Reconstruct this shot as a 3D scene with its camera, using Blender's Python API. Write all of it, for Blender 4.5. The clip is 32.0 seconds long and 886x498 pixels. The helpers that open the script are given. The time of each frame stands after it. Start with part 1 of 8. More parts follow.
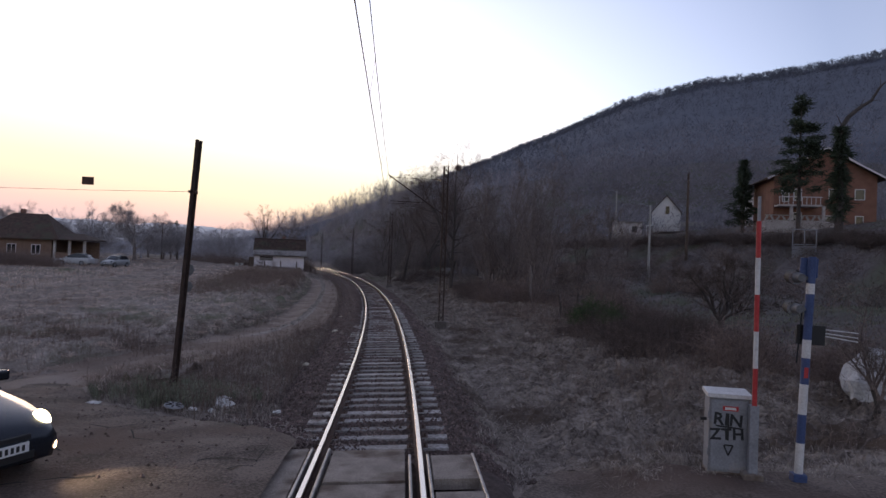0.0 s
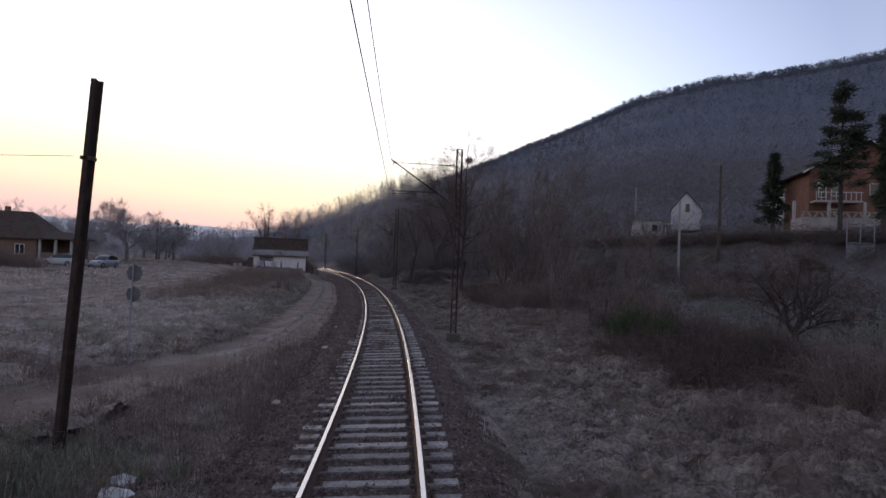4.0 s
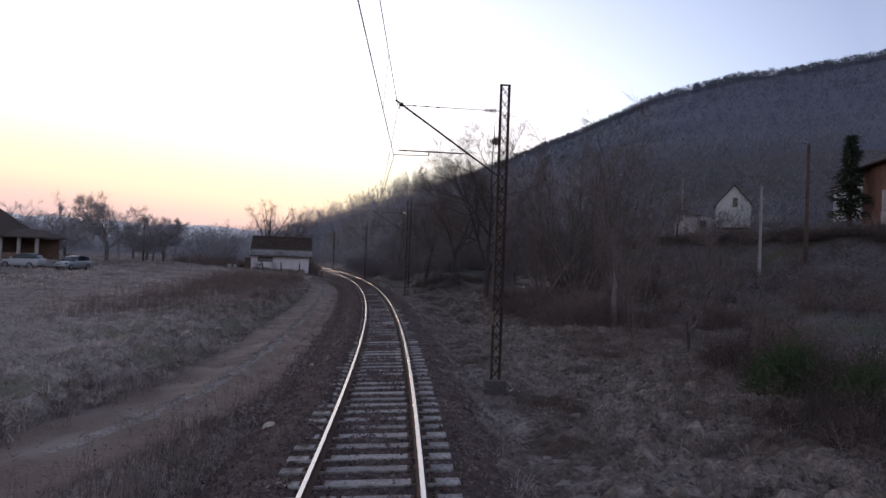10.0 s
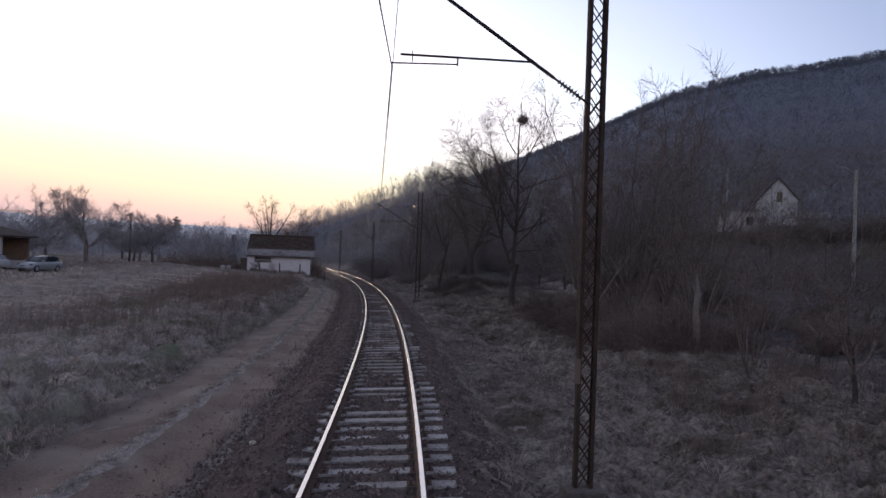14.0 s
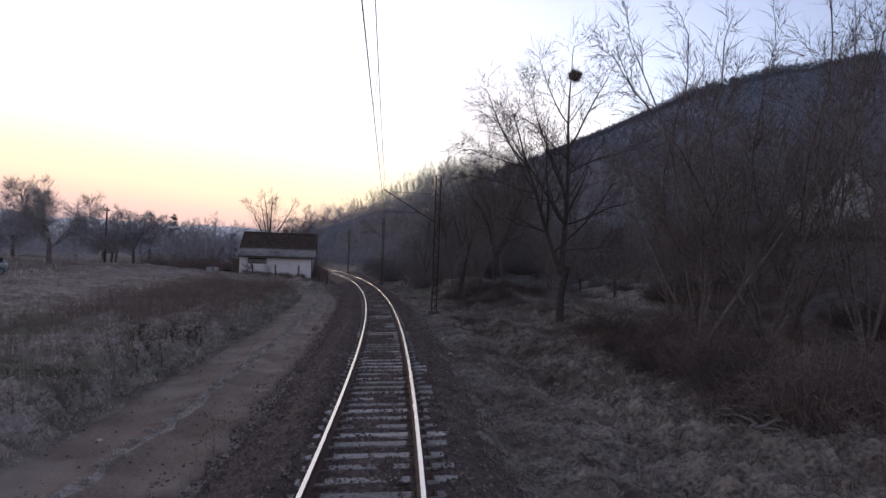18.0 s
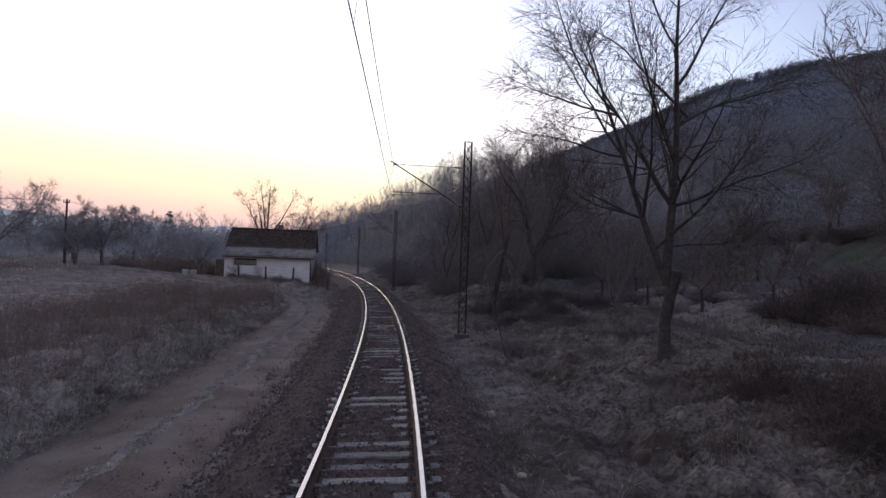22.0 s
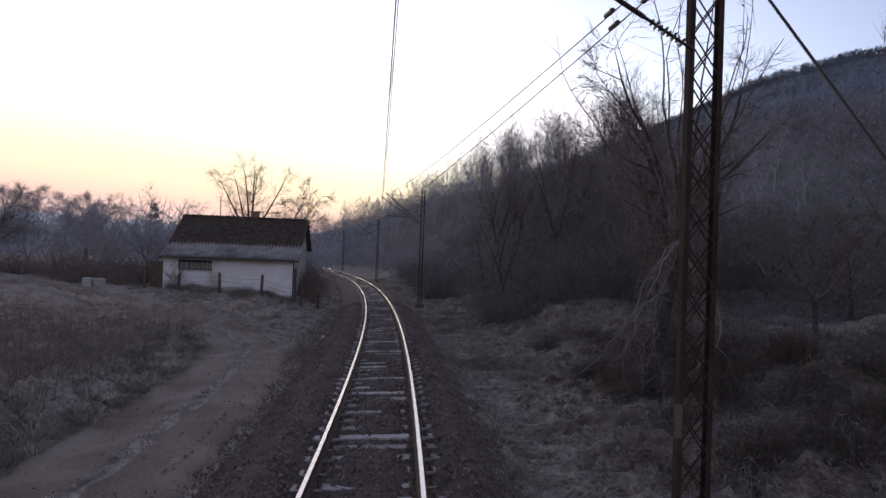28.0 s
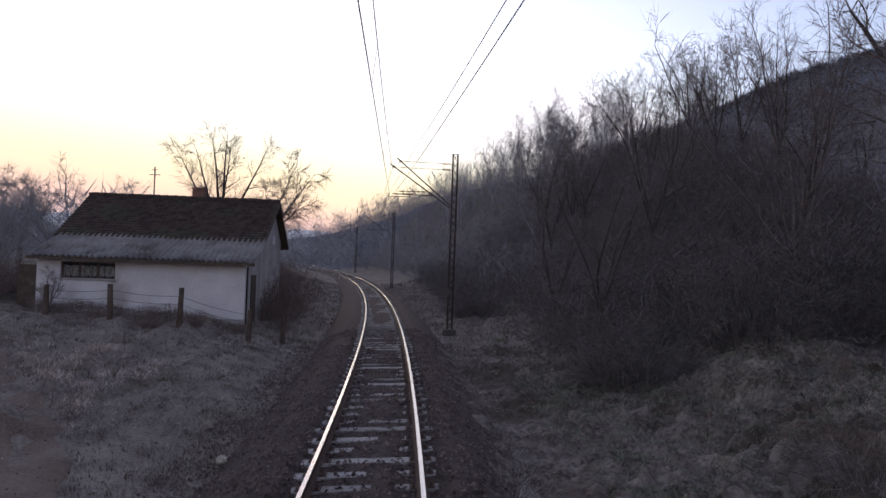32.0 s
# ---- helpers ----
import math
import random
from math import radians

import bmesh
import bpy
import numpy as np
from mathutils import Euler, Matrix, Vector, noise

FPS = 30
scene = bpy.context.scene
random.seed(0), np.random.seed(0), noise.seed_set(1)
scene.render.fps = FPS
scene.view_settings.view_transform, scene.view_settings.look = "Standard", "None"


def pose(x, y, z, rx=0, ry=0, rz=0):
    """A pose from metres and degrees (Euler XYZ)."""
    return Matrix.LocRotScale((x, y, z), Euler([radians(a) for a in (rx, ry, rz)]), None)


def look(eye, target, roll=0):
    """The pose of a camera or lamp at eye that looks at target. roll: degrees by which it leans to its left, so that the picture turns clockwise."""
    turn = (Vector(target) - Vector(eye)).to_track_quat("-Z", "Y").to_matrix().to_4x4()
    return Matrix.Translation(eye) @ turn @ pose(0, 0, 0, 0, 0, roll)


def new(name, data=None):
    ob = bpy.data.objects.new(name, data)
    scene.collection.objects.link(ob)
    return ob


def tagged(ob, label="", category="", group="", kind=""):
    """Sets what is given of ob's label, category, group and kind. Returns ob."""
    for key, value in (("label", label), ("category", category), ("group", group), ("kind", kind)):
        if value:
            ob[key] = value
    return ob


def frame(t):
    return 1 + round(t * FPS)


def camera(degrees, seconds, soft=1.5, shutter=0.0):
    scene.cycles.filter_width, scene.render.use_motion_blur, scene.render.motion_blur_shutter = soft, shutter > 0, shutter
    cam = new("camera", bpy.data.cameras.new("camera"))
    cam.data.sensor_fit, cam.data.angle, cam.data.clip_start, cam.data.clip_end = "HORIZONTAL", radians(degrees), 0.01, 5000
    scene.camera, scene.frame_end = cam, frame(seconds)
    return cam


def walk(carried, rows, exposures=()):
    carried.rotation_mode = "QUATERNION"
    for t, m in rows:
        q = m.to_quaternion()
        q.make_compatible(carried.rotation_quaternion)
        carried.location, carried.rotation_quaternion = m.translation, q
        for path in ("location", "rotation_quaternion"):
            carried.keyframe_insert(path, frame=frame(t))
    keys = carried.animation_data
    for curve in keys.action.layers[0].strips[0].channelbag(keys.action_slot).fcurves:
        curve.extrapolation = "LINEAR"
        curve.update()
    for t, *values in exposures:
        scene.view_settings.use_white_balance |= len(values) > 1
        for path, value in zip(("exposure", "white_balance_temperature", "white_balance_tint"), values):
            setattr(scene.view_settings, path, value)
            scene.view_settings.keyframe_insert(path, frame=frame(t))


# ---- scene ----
CLIP = 32.0
cam = camera(67.8, CLIP, soft=1.5)

# The line: a left-hand curve of constant radius, canted inwards. s is the length along it, lat the way to its right.
RADIUS, CANT = 510.2, math.radians(2.29)
EYE_UP, EYE_RIGHT = 2.866, 0.58
YAW, PITCH, ROLL = -2.52, 0.775, 0.18


def line(s, lat=0.0, z=0.0):
    a = s / RADIUS
    return Vector((-RADIUS + (RADIUS + lat) * math.cos(a), (RADIUS + lat) * math.sin(a), z))


def line_pose(s, lat=0.0, z=0.0, turn=0.0):
    return Matrix.Translation(line(s, lat, z)) @ Matrix.Rotation(s / RADIUS + math.radians(turn), 4, "Z")


def canted(s, lat=0.0, up=0.0):
    """A place in the tilted plane of the rails."""
    return line(s, lat * math.cos(CANT) - up * math.sin(CANT), lat * math.sin(CANT) + up * math.cos(CANT))


def ride(s):
    turn = Matrix.Rotation(s / RADIUS, 4, "Z") @ Matrix.Rotation(-CANT, 4, "Y")
    return Matrix.Translation(canted(s, EYE_RIGHT, EYE_UP)) @ turn @ pose(0, 0, 0, 90 + PITCH, 0, YAW) @ pose(0, 0, 0, 0, 0, -ROLL)


RIDE = [
    (0, 0.00), (0.5, 0.57), (1, 1.17), (1.5, 1.79), (2, 2.44), (2.5, 3.12), (3, 3.83), (3.5, 4.56), (5.5, 7.82), (6, 8.74), (6.5, 9.68), (7, 10.63), (7.5,
    11.57), (8, 12.50), (8.5, 13.42), (9, 14.35), (9.5, 15.28), (10, 16.23), (10.5, 17.20), (11, 18.20), (11.5, 19.20), (12, 20.22), (12.5, 21.26), (13,
    22.35), (13.5, 23.49), (14, 24.69), (14.5, 25.95), (16.5, 31.48), (17, 32.90), (17.5, 34.32), (18, 35.75), (18.5, 37.20), (19, 38.68), (19.5, 40.19),
    (20, 41.72), (20.5, 43.28), (21, 44.87), (21.5, 46.50), (22, 48.18), (22.5, 49.91), (23, 51.69), (23.5, 53.51), (24, 55.37), (24.5, 57.25), (25,
    59.14), (25.5, 61.03), (27.5, 68.65), (28, 70.64), (28.5, 72.68), (29, 74.75), (29.5, 76.82), (30, 78.89), (30.5, 80.94), (31, 82.99), (31.5, 85.05),
    (32, 87.11),
]
walk(cam, [(t, ride(s)) for t, s in RIDE], [(0.0, 1.85, 6400, 18), (CLIP, 1.85, 6400, 18)])

# ---- sky and light ----
SUN_TURN, SUN_HEIGHT = -20.0, 3.5
world = bpy.data.worlds.new("dawn")
scene.world = world
world.use_nodes = True
wn = world.node_tree.nodes
wl = world.node_tree.links
sky = wn.new("ShaderNodeTexSky")
sky.sky_type = "NISHITA"
sky.sun_disc = False
sky.sun_elevation = math.radians(SUN_HEIGHT)
sky.sun_rotation = math.radians(SUN_TURN)
sky.air_density, sky.dust_density, sky.ozone_density = 1.0, 0.6, 2.0
sky.altitude = 200
haze = wn.new("ShaderNodeHueSaturation")
haze.inputs["Saturation"].default_value = 0.42
wl.new(sky.outputs[0], haze.inputs["Color"])
# morning haze: the air reddens and dims towards the horizon
direction = wn.new("ShaderNodeTexCoord")
axes = wn.new("ShaderNodeSeparateXYZ")
wl.new(direction.outputs["Generated"], axes.inputs[0])
redden = wn.new("ShaderNodeValToRGB")
stops = redden.color_ramp.elements
stops[0].position, stops[0].color = 0.0, (0.72, 0.51, 0.46, 1)
stops[1].position, stops[1].color = 0.5, (0.97, 0.965, 1.06, 1)
for at, colour in ((0.02, (0.84, 0.58, 0.47, 1)), (0.045, (0.96, 0.72, 0.50, 1)), (0.08, (1.0, 0.86, 0.56, 1)), (0.115, (1.0, 0.94, 0.70, 1)), (0.16, (1.0, 0.985, 0.93, 1)), (0.26, (0.99, 0.98, 1.04, 1))):
    e = stops.new(at)
    e.color = colour
# the glow stands higher over the sunrise side
slant = wn.new("ShaderNodeMath")
slant.operation = "MULTIPLY_ADD"
slant.inputs[1].default_value = 0.085
wl.new(axes.outputs[0], slant.inputs[0])
wl.new(axes.outputs[2], slant.inputs[2])
wl.new(slant.outputs[0], redden.inputs[0])
tint = wn.new("ShaderNodeMix")
tint.data_type, tint.blend_type = "RGBA", "MULTIPLY"
tint.inputs[0].default_value = 1.0
level = wn.new("ShaderNodeVectorMath")
level.operation = "MINIMUM"
level.inputs[1].default_value = (2.45, 2.45, 2.45)
wl.new(haze.outputs[0], level.inputs[0])
wl.new(level.outputs[0], tint.inputs[6])
wl.new(redden.outputs[0], tint.inputs[7])
# away from the sunrise the sky is deeper and bluer
toward = wn.new("ShaderNodeVectorMath")
toward.operation = "DOT_PRODUCT"
toward.inputs[1].default_value = (math.sin(math.radians(SUN_TURN)), math.cos(math.radians(SUN_TURN)), 0.0)
wl.new(direction.outputs["Generated"], toward.inputs[0])
deepen = wn.new("ShaderNodeValToRGB")
marks = deepen.color_ramp.elements
marks[0].position, marks[0].color = 0.0, (0.80, 0.82, 0.88, 1)
marks[1].position, marks[1].color = 0.86, (1, 1, 1, 1)
for at, colour in ((0.35, (0.74, 0.76, 0.82, 1)), (0.58, (0.60, 0.65, 0.745, 1)), (0.74, (0.82, 0.85, 0.91, 1))):
    e = marks.new(at)
    e.color = colour
wl.new(toward.outputs["Value"], deepen.inputs[0])
deeper = wn.new("ShaderNodeMix")
deeper.data_type, deeper.blend_type = "RGBA", "MULTIPLY"
deeper.inputs[0].default_value = 1.0
wl.new(tint.outputs[2], deeper.inputs[6])
wl.new(deepen.outputs[0], deeper.inputs[7])
wl.new(deeper.outputs[2], wn["Background"].inputs[0])
wn["Background"].inputs[1].default_value = 0.15

sun = new("sun", bpy.data.lights.new("sun", "SUN"))
sun.data.energy, sun.data.angle, sun.data.color = 0.12, math.radians(12), (1.0, 0.72, 0.5)
sun.matrix_world = look((-37.0, 93.0, 8.0), (0, 0, 0))

# ---- materials ----


def material(name, dark, light, scale=6.0, rough=0.85, bump=0.3, metal=0.0, fine=40.0, island=0.0, object_random=0.0, third=None, third_scale=0.6, third_cut=0.5, spec=0.3, edge=(0.36, 0.64)):
    """Two colours mixed by noise at two scales, a third in patches, fine relief."""
    m = bpy.data.materials.new(name)
    m.use_nodes = True
    n, l = m.node_tree.nodes, m.node_tree.links
    b = n["Principled BSDF"]
    b.inputs["Roughness"].default_value = rough
    b.inputs["Metallic"].default_value = metal
    b.inputs["Specular IOR Level"].default_value = spec
    co = n.new("ShaderNodeTexCoord")
    coarse, grain = n.new("ShaderNodeTexNoise"), n.new("ShaderNodeTexNoise")
    for node, sc, det in ((coarse, scale, 5), (grain, fine, 3)):
        node.inputs["Scale"].default_value = sc
        node.inputs["Detail"].default_value = det
        l.new(co.outputs["Object"], node.inputs["Vector"])
    both = n.new("ShaderNodeMath")
    both.operation = "MULTIPLY_ADD"
    l.new(grain.outputs["Fac"], both.inputs[0])
    both.inputs[1].default_value = 0.5
    half = n.new("ShaderNodeMath")
    half.operation = "MULTIPLY"
    l.new(coarse.outputs["Fac"], half.inputs[0])
    half.inputs[1].default_value = 0.5
    l.new(half.outputs[0], both.inputs[2])
    ramp = n.new("ShaderNodeValToRGB")
    ramp.color_ramp.elements[0].position, ramp.color_ramp.elements[1].position = edge
    ramp.color_ramp.elements[0].color = (*dark, 1)
    ramp.color_ramp.elements[1].color = (*light, 1)
    l.new(both.outputs[0], ramp.inputs[0])
    out = ramp.outputs[0]
    if third:
        patch = n.new("ShaderNodeTexNoise")
        patch.inputs["Scale"].default_value = third_scale
        patch.inputs["Detail"].default_value = 6
        l.new(co.outputs["Object"], patch.inputs["Vector"])
        cut = n.new("ShaderNodeMapRange")
        cut.inputs[1].default_value, cut.inputs[2].default_value = third_cut - 0.06, third_cut + 0.1
        l.new(patch.outputs["Fac"], cut.inputs[0])
        mix = n.new("ShaderNodeMix")
        mix.data_type = "RGBA"
        l.new(cut.outputs[0], mix.inputs[0])
        l.new(out, mix.inputs[6])
        mix.inputs[7].default_value = (*third, 1)
        out = mix.outputs[2]
    if island or object_random:
        src = n.new("ShaderNodeNewGeometry").outputs["Random Per Island"] if island else n.new("ShaderNodeObjectInfo").outputs["Random"]
        amount = island or object_random
        rng = n.new("ShaderNodeMapRange")
        rng.inputs[3].default_value, rng.inputs[4].default_value = 1 - amount, 1 + amount
        l.new(src, rng.inputs[0])
        hsv = n.new("ShaderNodeHueSaturation")
        l.new(rng.outputs[0], hsv.inputs["Value"])
        l.new(out, hsv.inputs["Color"])
        out = hsv.outputs[0]
    l.new(out, b.inputs["Base Color"])
    if bump:
        bn = n.new("ShaderNodeBump")
        bn.inputs["Strength"].default_value = bump
        bn.inputs["Distance"].default_value = 0.02
        l.new(both.outputs[0], bn.inputs["Height"])
        l.new(bn.outputs[0], b.inputs["Normal"])
    return m


def plain(name, colour, rough=0.5, metal=0.0, glow=0.0, glow_colour=None):
    m = bpy.data.materials.new(name)
    m.use_nodes = True
    b = m.node_tree.nodes["Principled BSDF"]
    b.inputs["Base Color"].default_value = (*colour, 1)
    b.inputs["Roughness"].default_value = rough
    b.inputs["Metallic"].default_value = metal
    if glow:
        b.inputs["Emission Color"].default_value = (*(glow_colour or colour), 1)
        b.inputs["Emission Strength"].default_value = glow
    return m


M_GROUND = material("frosted_turf", (0.118, 0.092, 0.078), (0.273, 0.225, 0.195), 1.4, 0.95, 0.6, fine=14, third=(0.0927, 0.09, 0.0545), third_scale=0.12, third_cut=0.62)
# Woodland floor with the distance's blue haze mixed into its colour.
M_HILL = material("hazed_woodland_floor", (0.082, 0.0915, 0.119), (0.108, 0.118, 0.15), 0.012, 1.0, 0.0, fine=0.12)
# Ridge colour holds the air's pale blue haze; the faint glow adds to it.
M_FAR = plain("hazed_distant_hills", (0.27, 0.28, 0.32), 1.0, 0.0, 0.07, (0.86, 0.9, 1.0))
M_BANK = material("dark_leaf_litter", (0.064, 0.0554, 0.0566), (0.142, 0.123, 0.123), 0.8, 1.0, 0.4, fine=7, third=(0.0738, 0.0812, 0.0517), third_scale=0.14, third_cut=0.56)
M_DIRT = material("packed_dirt", (0.108, 0.075, 0.059), (0.226, 0.168, 0.135), 0.9, 0.95, 0.8, fine=22, third=(0.24, 0.19, 0.16), third_scale=0.5, third_cut=0.57)
M_FROST = material("frosted_centre_strip", (0.13, 0.105, 0.088), (0.31, 0.27, 0.245), 4.0, 0.95, 0.9, fine=16, edge=(0.34, 0.6))
M_ASPHALT = material("worn_asphalt", (0.045, 0.034, 0.029), (0.16, 0.125, 0.106), 1.1, 0.92, 1.6, fine=26, third=(0.088, 0.058, 0.047), third_scale=0.35, third_cut=0.54, edge=(0.42, 0.58))
M_CONCRETE = material("weathered_concrete", (0.15, 0.122, 0.104), (0.30, 0.255, 0.222), 3.0, 0.9, 0.4, fine=50, object_random=0.12, third=(0.09, 0.064, 0.05), third_scale=1.6, third_cut=0.57)
M_BALLAST = material("rusty_ballast", (0.034, 0.023, 0.02), (0.10, 0.07, 0.063), 5.0, 0.95, 0.9, fine=24)
M_STONE = material("ballast_stone", (0.042, 0.028, 0.025), (0.205, 0.15, 0.135), 3.0, 0.95, 0.3, fine=30, island=0.45)
M_SLEEPER = material("weathered_oak_sleeper", (0.158, 0.138, 0.126), (0.409, 0.381, 0.363), 2.5, 0.9, 0.7, fine=18, object_random=0.35, third=(0.121, 0.093, 0.0791), third_scale=2.2, third_cut=0.58)
M_RUST = material("rusted_steel", (0.045, 0.026, 0.02), (0.11, 0.06, 0.045), 6.0, 0.8, 0.3, fine=60)
M_RAILTOP = plain("polished_rail_head", (0.5, 0.48, 0.465), 0.24, 1.0)
M_MAST = material("brown_painted_steel", (0.028, 0.02, 0.018), (0.07, 0.048, 0.041), 4.0, 0.9, 0.2, spec=0.1, fine=50, third=(0.10, 0.055, 0.038), third_scale=2.0, third_cut=0.66)
M_WIRE = plain("dark_copper_wire", (0.04, 0.035, 0.032), 0.5, 0.6)
M_PORCELAIN = plain("brown_porcelain", (0.05, 0.028, 0.02), 0.25)
M_BARK = material("grey_brown_bark", (0.032, 0.027, 0.025), (0.092, 0.077, 0.071), 5.0, 0.95, 0.8, fine=30)
M_TWIG = material("bare_twigs", (0.0847, 0.0667, 0.0622), (0.207, 0.166, 0.154), 3.0, 0.95, 0.0, fine=12, island=0.25)
# Valley twigs: the mist is imitated by lightening their colour.
M_HAZETWIG = material("hazed_twigs", (0.25, 0.238, 0.255), (0.42, 0.40, 0.425), 0.3, 1.0, 0.0, fine=2, island=0.25)
# Twigs of the farther bank woods, paled in colour to imitate haze.
M_WOODTWIG = material("hazed_woodland_twigs", (0.212, 0.2, 0.22), (0.383, 0.354, 0.385), 3.0, 0.95, 0.0, fine=12, island=0.3)
# Slope twigs: part of the bluish haze is included in the tones.
M_SLOPETWIG = material("hazed_slope_twigs", (0.136, 0.13, 0.151), (0.248, 0.235, 0.265), 0.2, 0.95, 0.0, fine=2, island=0.25)
# Brown twigs with a lift of middle-distance haze painted in.
M_HAZEBROWN = material("hazed_brown_twigs", (0.17, 0.153, 0.158), (0.337, 0.307, 0.312), 3.0, 0.95, 0.0, fine=12, island=0.3)
# Darker brush tone for thickets, hedges and some tree twigs.
M_DARKBRUSH = material("dark_brush", (0.049, 0.0365, 0.0325), (0.126, 0.0959, 0.0858), 2.0, 0.95, 0.0, fine=9, island=0.4)
# Brush for the far bank only, with haze painted into its tone.
M_MISTBRUSH = material("hazed_far_brush", (0.20, 0.185, 0.195), (0.36, 0.335, 0.345), 1.0, 0.95, 0.0, fine=5, island=0.3)
M_DOCK = material("dead_dock_stalks", (0.022, 0.014, 0.011), (0.06, 0.038, 0.03), 3.0, 0.9, 0.0, fine=12, island=0.3)
M_BANKBRUSH = material("grey_brown_brush", (0.0815, 0.0687, 0.0654), (0.198, 0.168, 0.16), 2.0, 0.95, 0.0, fine=9, island=0.4)
M_BRUSH = material("dry_brush", (0.0994, 0.0718, 0.0641), (0.241, 0.179, 0.158), 2.0, 0.95, 0.0, fine=9, island=0.4)
# Hill twigs, tinted blue to carry the same haze as the floor.
M_WOODS = material("hazed_hill_twigs", (0.104, 0.114, 0.144), (0.128, 0.138, 0.172), 0.03, 1.0, 0.0, fine=0.4, island=0.06)
M_TUSSOCK = material("frosted_tussock_blades", (0.103, 0.078, 0.0658), (0.412, 0.355, 0.315), 1.1, 0.95, 0.0, fine=4.0, island=0.45, edge=(0.42, 0.6), third=(0.134, 0.13, 0.0846), third_scale=0.2, third_cut=0.62)
M_GRASS = material("frosted_grass_blades", (0.0927, 0.07, 0.0583), (0.299, 0.258, 0.23), 0.45, 0.95, 0.0, fine=2.2, island=0.55, edge=(0.34, 0.66), third=(0.113, 0.11, 0.0658), third_scale=0.16, third_cut=0.62)
# Frosted blades, lightened beyond frost to include the field's haze.
M_MEADOW = material("frosted_hazed_meadow_blades", (0.424, 0.321, 0.274), (0.636, 0.515, 0.451), 0.4, 0.95, 0.0, fine=2.0, island=0.35, edge=(0.38, 0.6), third=(0.201, 0.138, 0.108), third_scale=0.22, third_cut=0.6)
M_GREENGRASS = material("green_verge_grass", (0.08, 0.088, 0.052), (0.26, 0.265, 0.20), 0.9, 0.95, 0.0, fine=5, island=0.4)
M_GARDEN = material("dark_garden_grass", (0.05, 0.043, 0.034), (0.125, 0.112, 0.092), 0.5, 0.95, 0.0, fine=3, island=0.4, third=(0.062, 0.078, 0.04), third_scale=0.12, third_cut=0.5)
M_STALK = material("dead_weed_stalks", (0.095, 0.067, 0.056), (0.235, 0.175, 0.15), 1.2, 0.95, 0.0, fine=6, island=0.4)
M_EVERGREEN = material("dark_evergreen_needles", (0.022, 0.031, 0.02), (0.062, 0.078, 0.05), 2.0, 0.9, 0.0, fine=9, island=0.4)

# ---- mesh helpers ----


def mesh_of(name, verts, faces, mats, smooth=False, slots=None):
    """A mesh from arrays: verts (n, 3), faces (m, k)."""
    verts, faces = np.asarray(verts, dtype=np.float32), np.asarray(faces, dtype=np.int32)
    me = bpy.data.meshes.new(name)
    k = faces.shape[1]
    me.vertices.add(len(verts))
    me.vertices.foreach_set("co", verts.ravel())
    me.loops.add(faces.size)
    me.loops.foreach_set("vertex_index", faces.ravel())
    me.polygons.add(len(faces))
    me.polygons.foreach_set("loop_start", np.arange(0, faces.size, k, dtype=np.int32))
    if slots is not None:
        me.polygons.foreach_set("material_index", np.asarray(slots, dtype=np.int32))
    me.polygons.foreach_set("use_smooth", np.full(len(faces), smooth))
    for m in mats if isinstance(mats, (list, tuple)) else [mats]:
        me.materials.append(m)
    me.update(calc_edges=True)
    return me


def child(ob, parent, label=""):
    ob.parent = parent
    if label:
        ob["label"] = label
    return ob


def part(name, bm, mat, parent, label="", smooth=False):
    """Links a bmesh as one mesh object under a thing or a part."""
    me = bpy.data.meshes.new(name)
    bmesh.ops.recalc_face_normals(bm, faces=bm.faces)
    bm.to_mesh(me)
    bm.free()
    for m in mat if isinstance(mat, (list, tuple)) else [mat]:
        me.materials.append(m)
    if smooth:
        me.polygons.foreach_set("use_smooth", np.full(len(me.polygons), True))
    ob = new(name, me)
    if parent:
        child(ob, parent, label)
    elif label:
        ob["label"] = label
    return ob


def thing(name, m, label, category, group="", kind=""):
    ob = new(name)
    ob.empty_display_size = 0.2
    ob.matrix_world = m
    return tagged(ob, label, category, group, kind)


def box(bm, centre, size, rot=None, bevel=0.0, slot=0):
    made = bmesh.ops.create_cube(bm, size=1.0)["verts"]
    m = Matrix.Translation(centre) @ (rot or Matrix.Identity(4)) @ Matrix.Diagonal((*size, 1))
    bmesh.ops.transform(bm, matrix=m, verts=made)
    faces = {f for v in made for f in v.link_faces}
    for f in faces:
        f.material_index = slot
    if bevel:
        bmesh.ops.bevel(bm, geom=list({e for v in made for e in v.link_edges}), offset=bevel, segments=2, affect="EDGES", profile=0.6)
    return made


def boxed(centre, size, rot=None, bevel=0.0):
    bm = bmesh.new()
    box(bm, centre, size, rot, bevel)
    return bm


def rod(bm, a, b, r0, r1=None, n=8, caps=True):
    a, b = Vector(a), Vector(b)
    d = b - a
    m = Matrix.Translation((a + b) / 2) @ d.to_track_quat("Z", "Y").to_matrix().to_4x4()
    return bmesh.ops.create_cone(bm, cap_ends=caps, segments=n, radius1=r0, radius2=r0 if r1 is None else r1, depth=d.length, matrix=m)["verts"]


def rods(pairs, n=8):
    bm = bmesh.new()
    for a, b, r in pairs:
        rod(bm, a, b, r, n=n)
    return bm


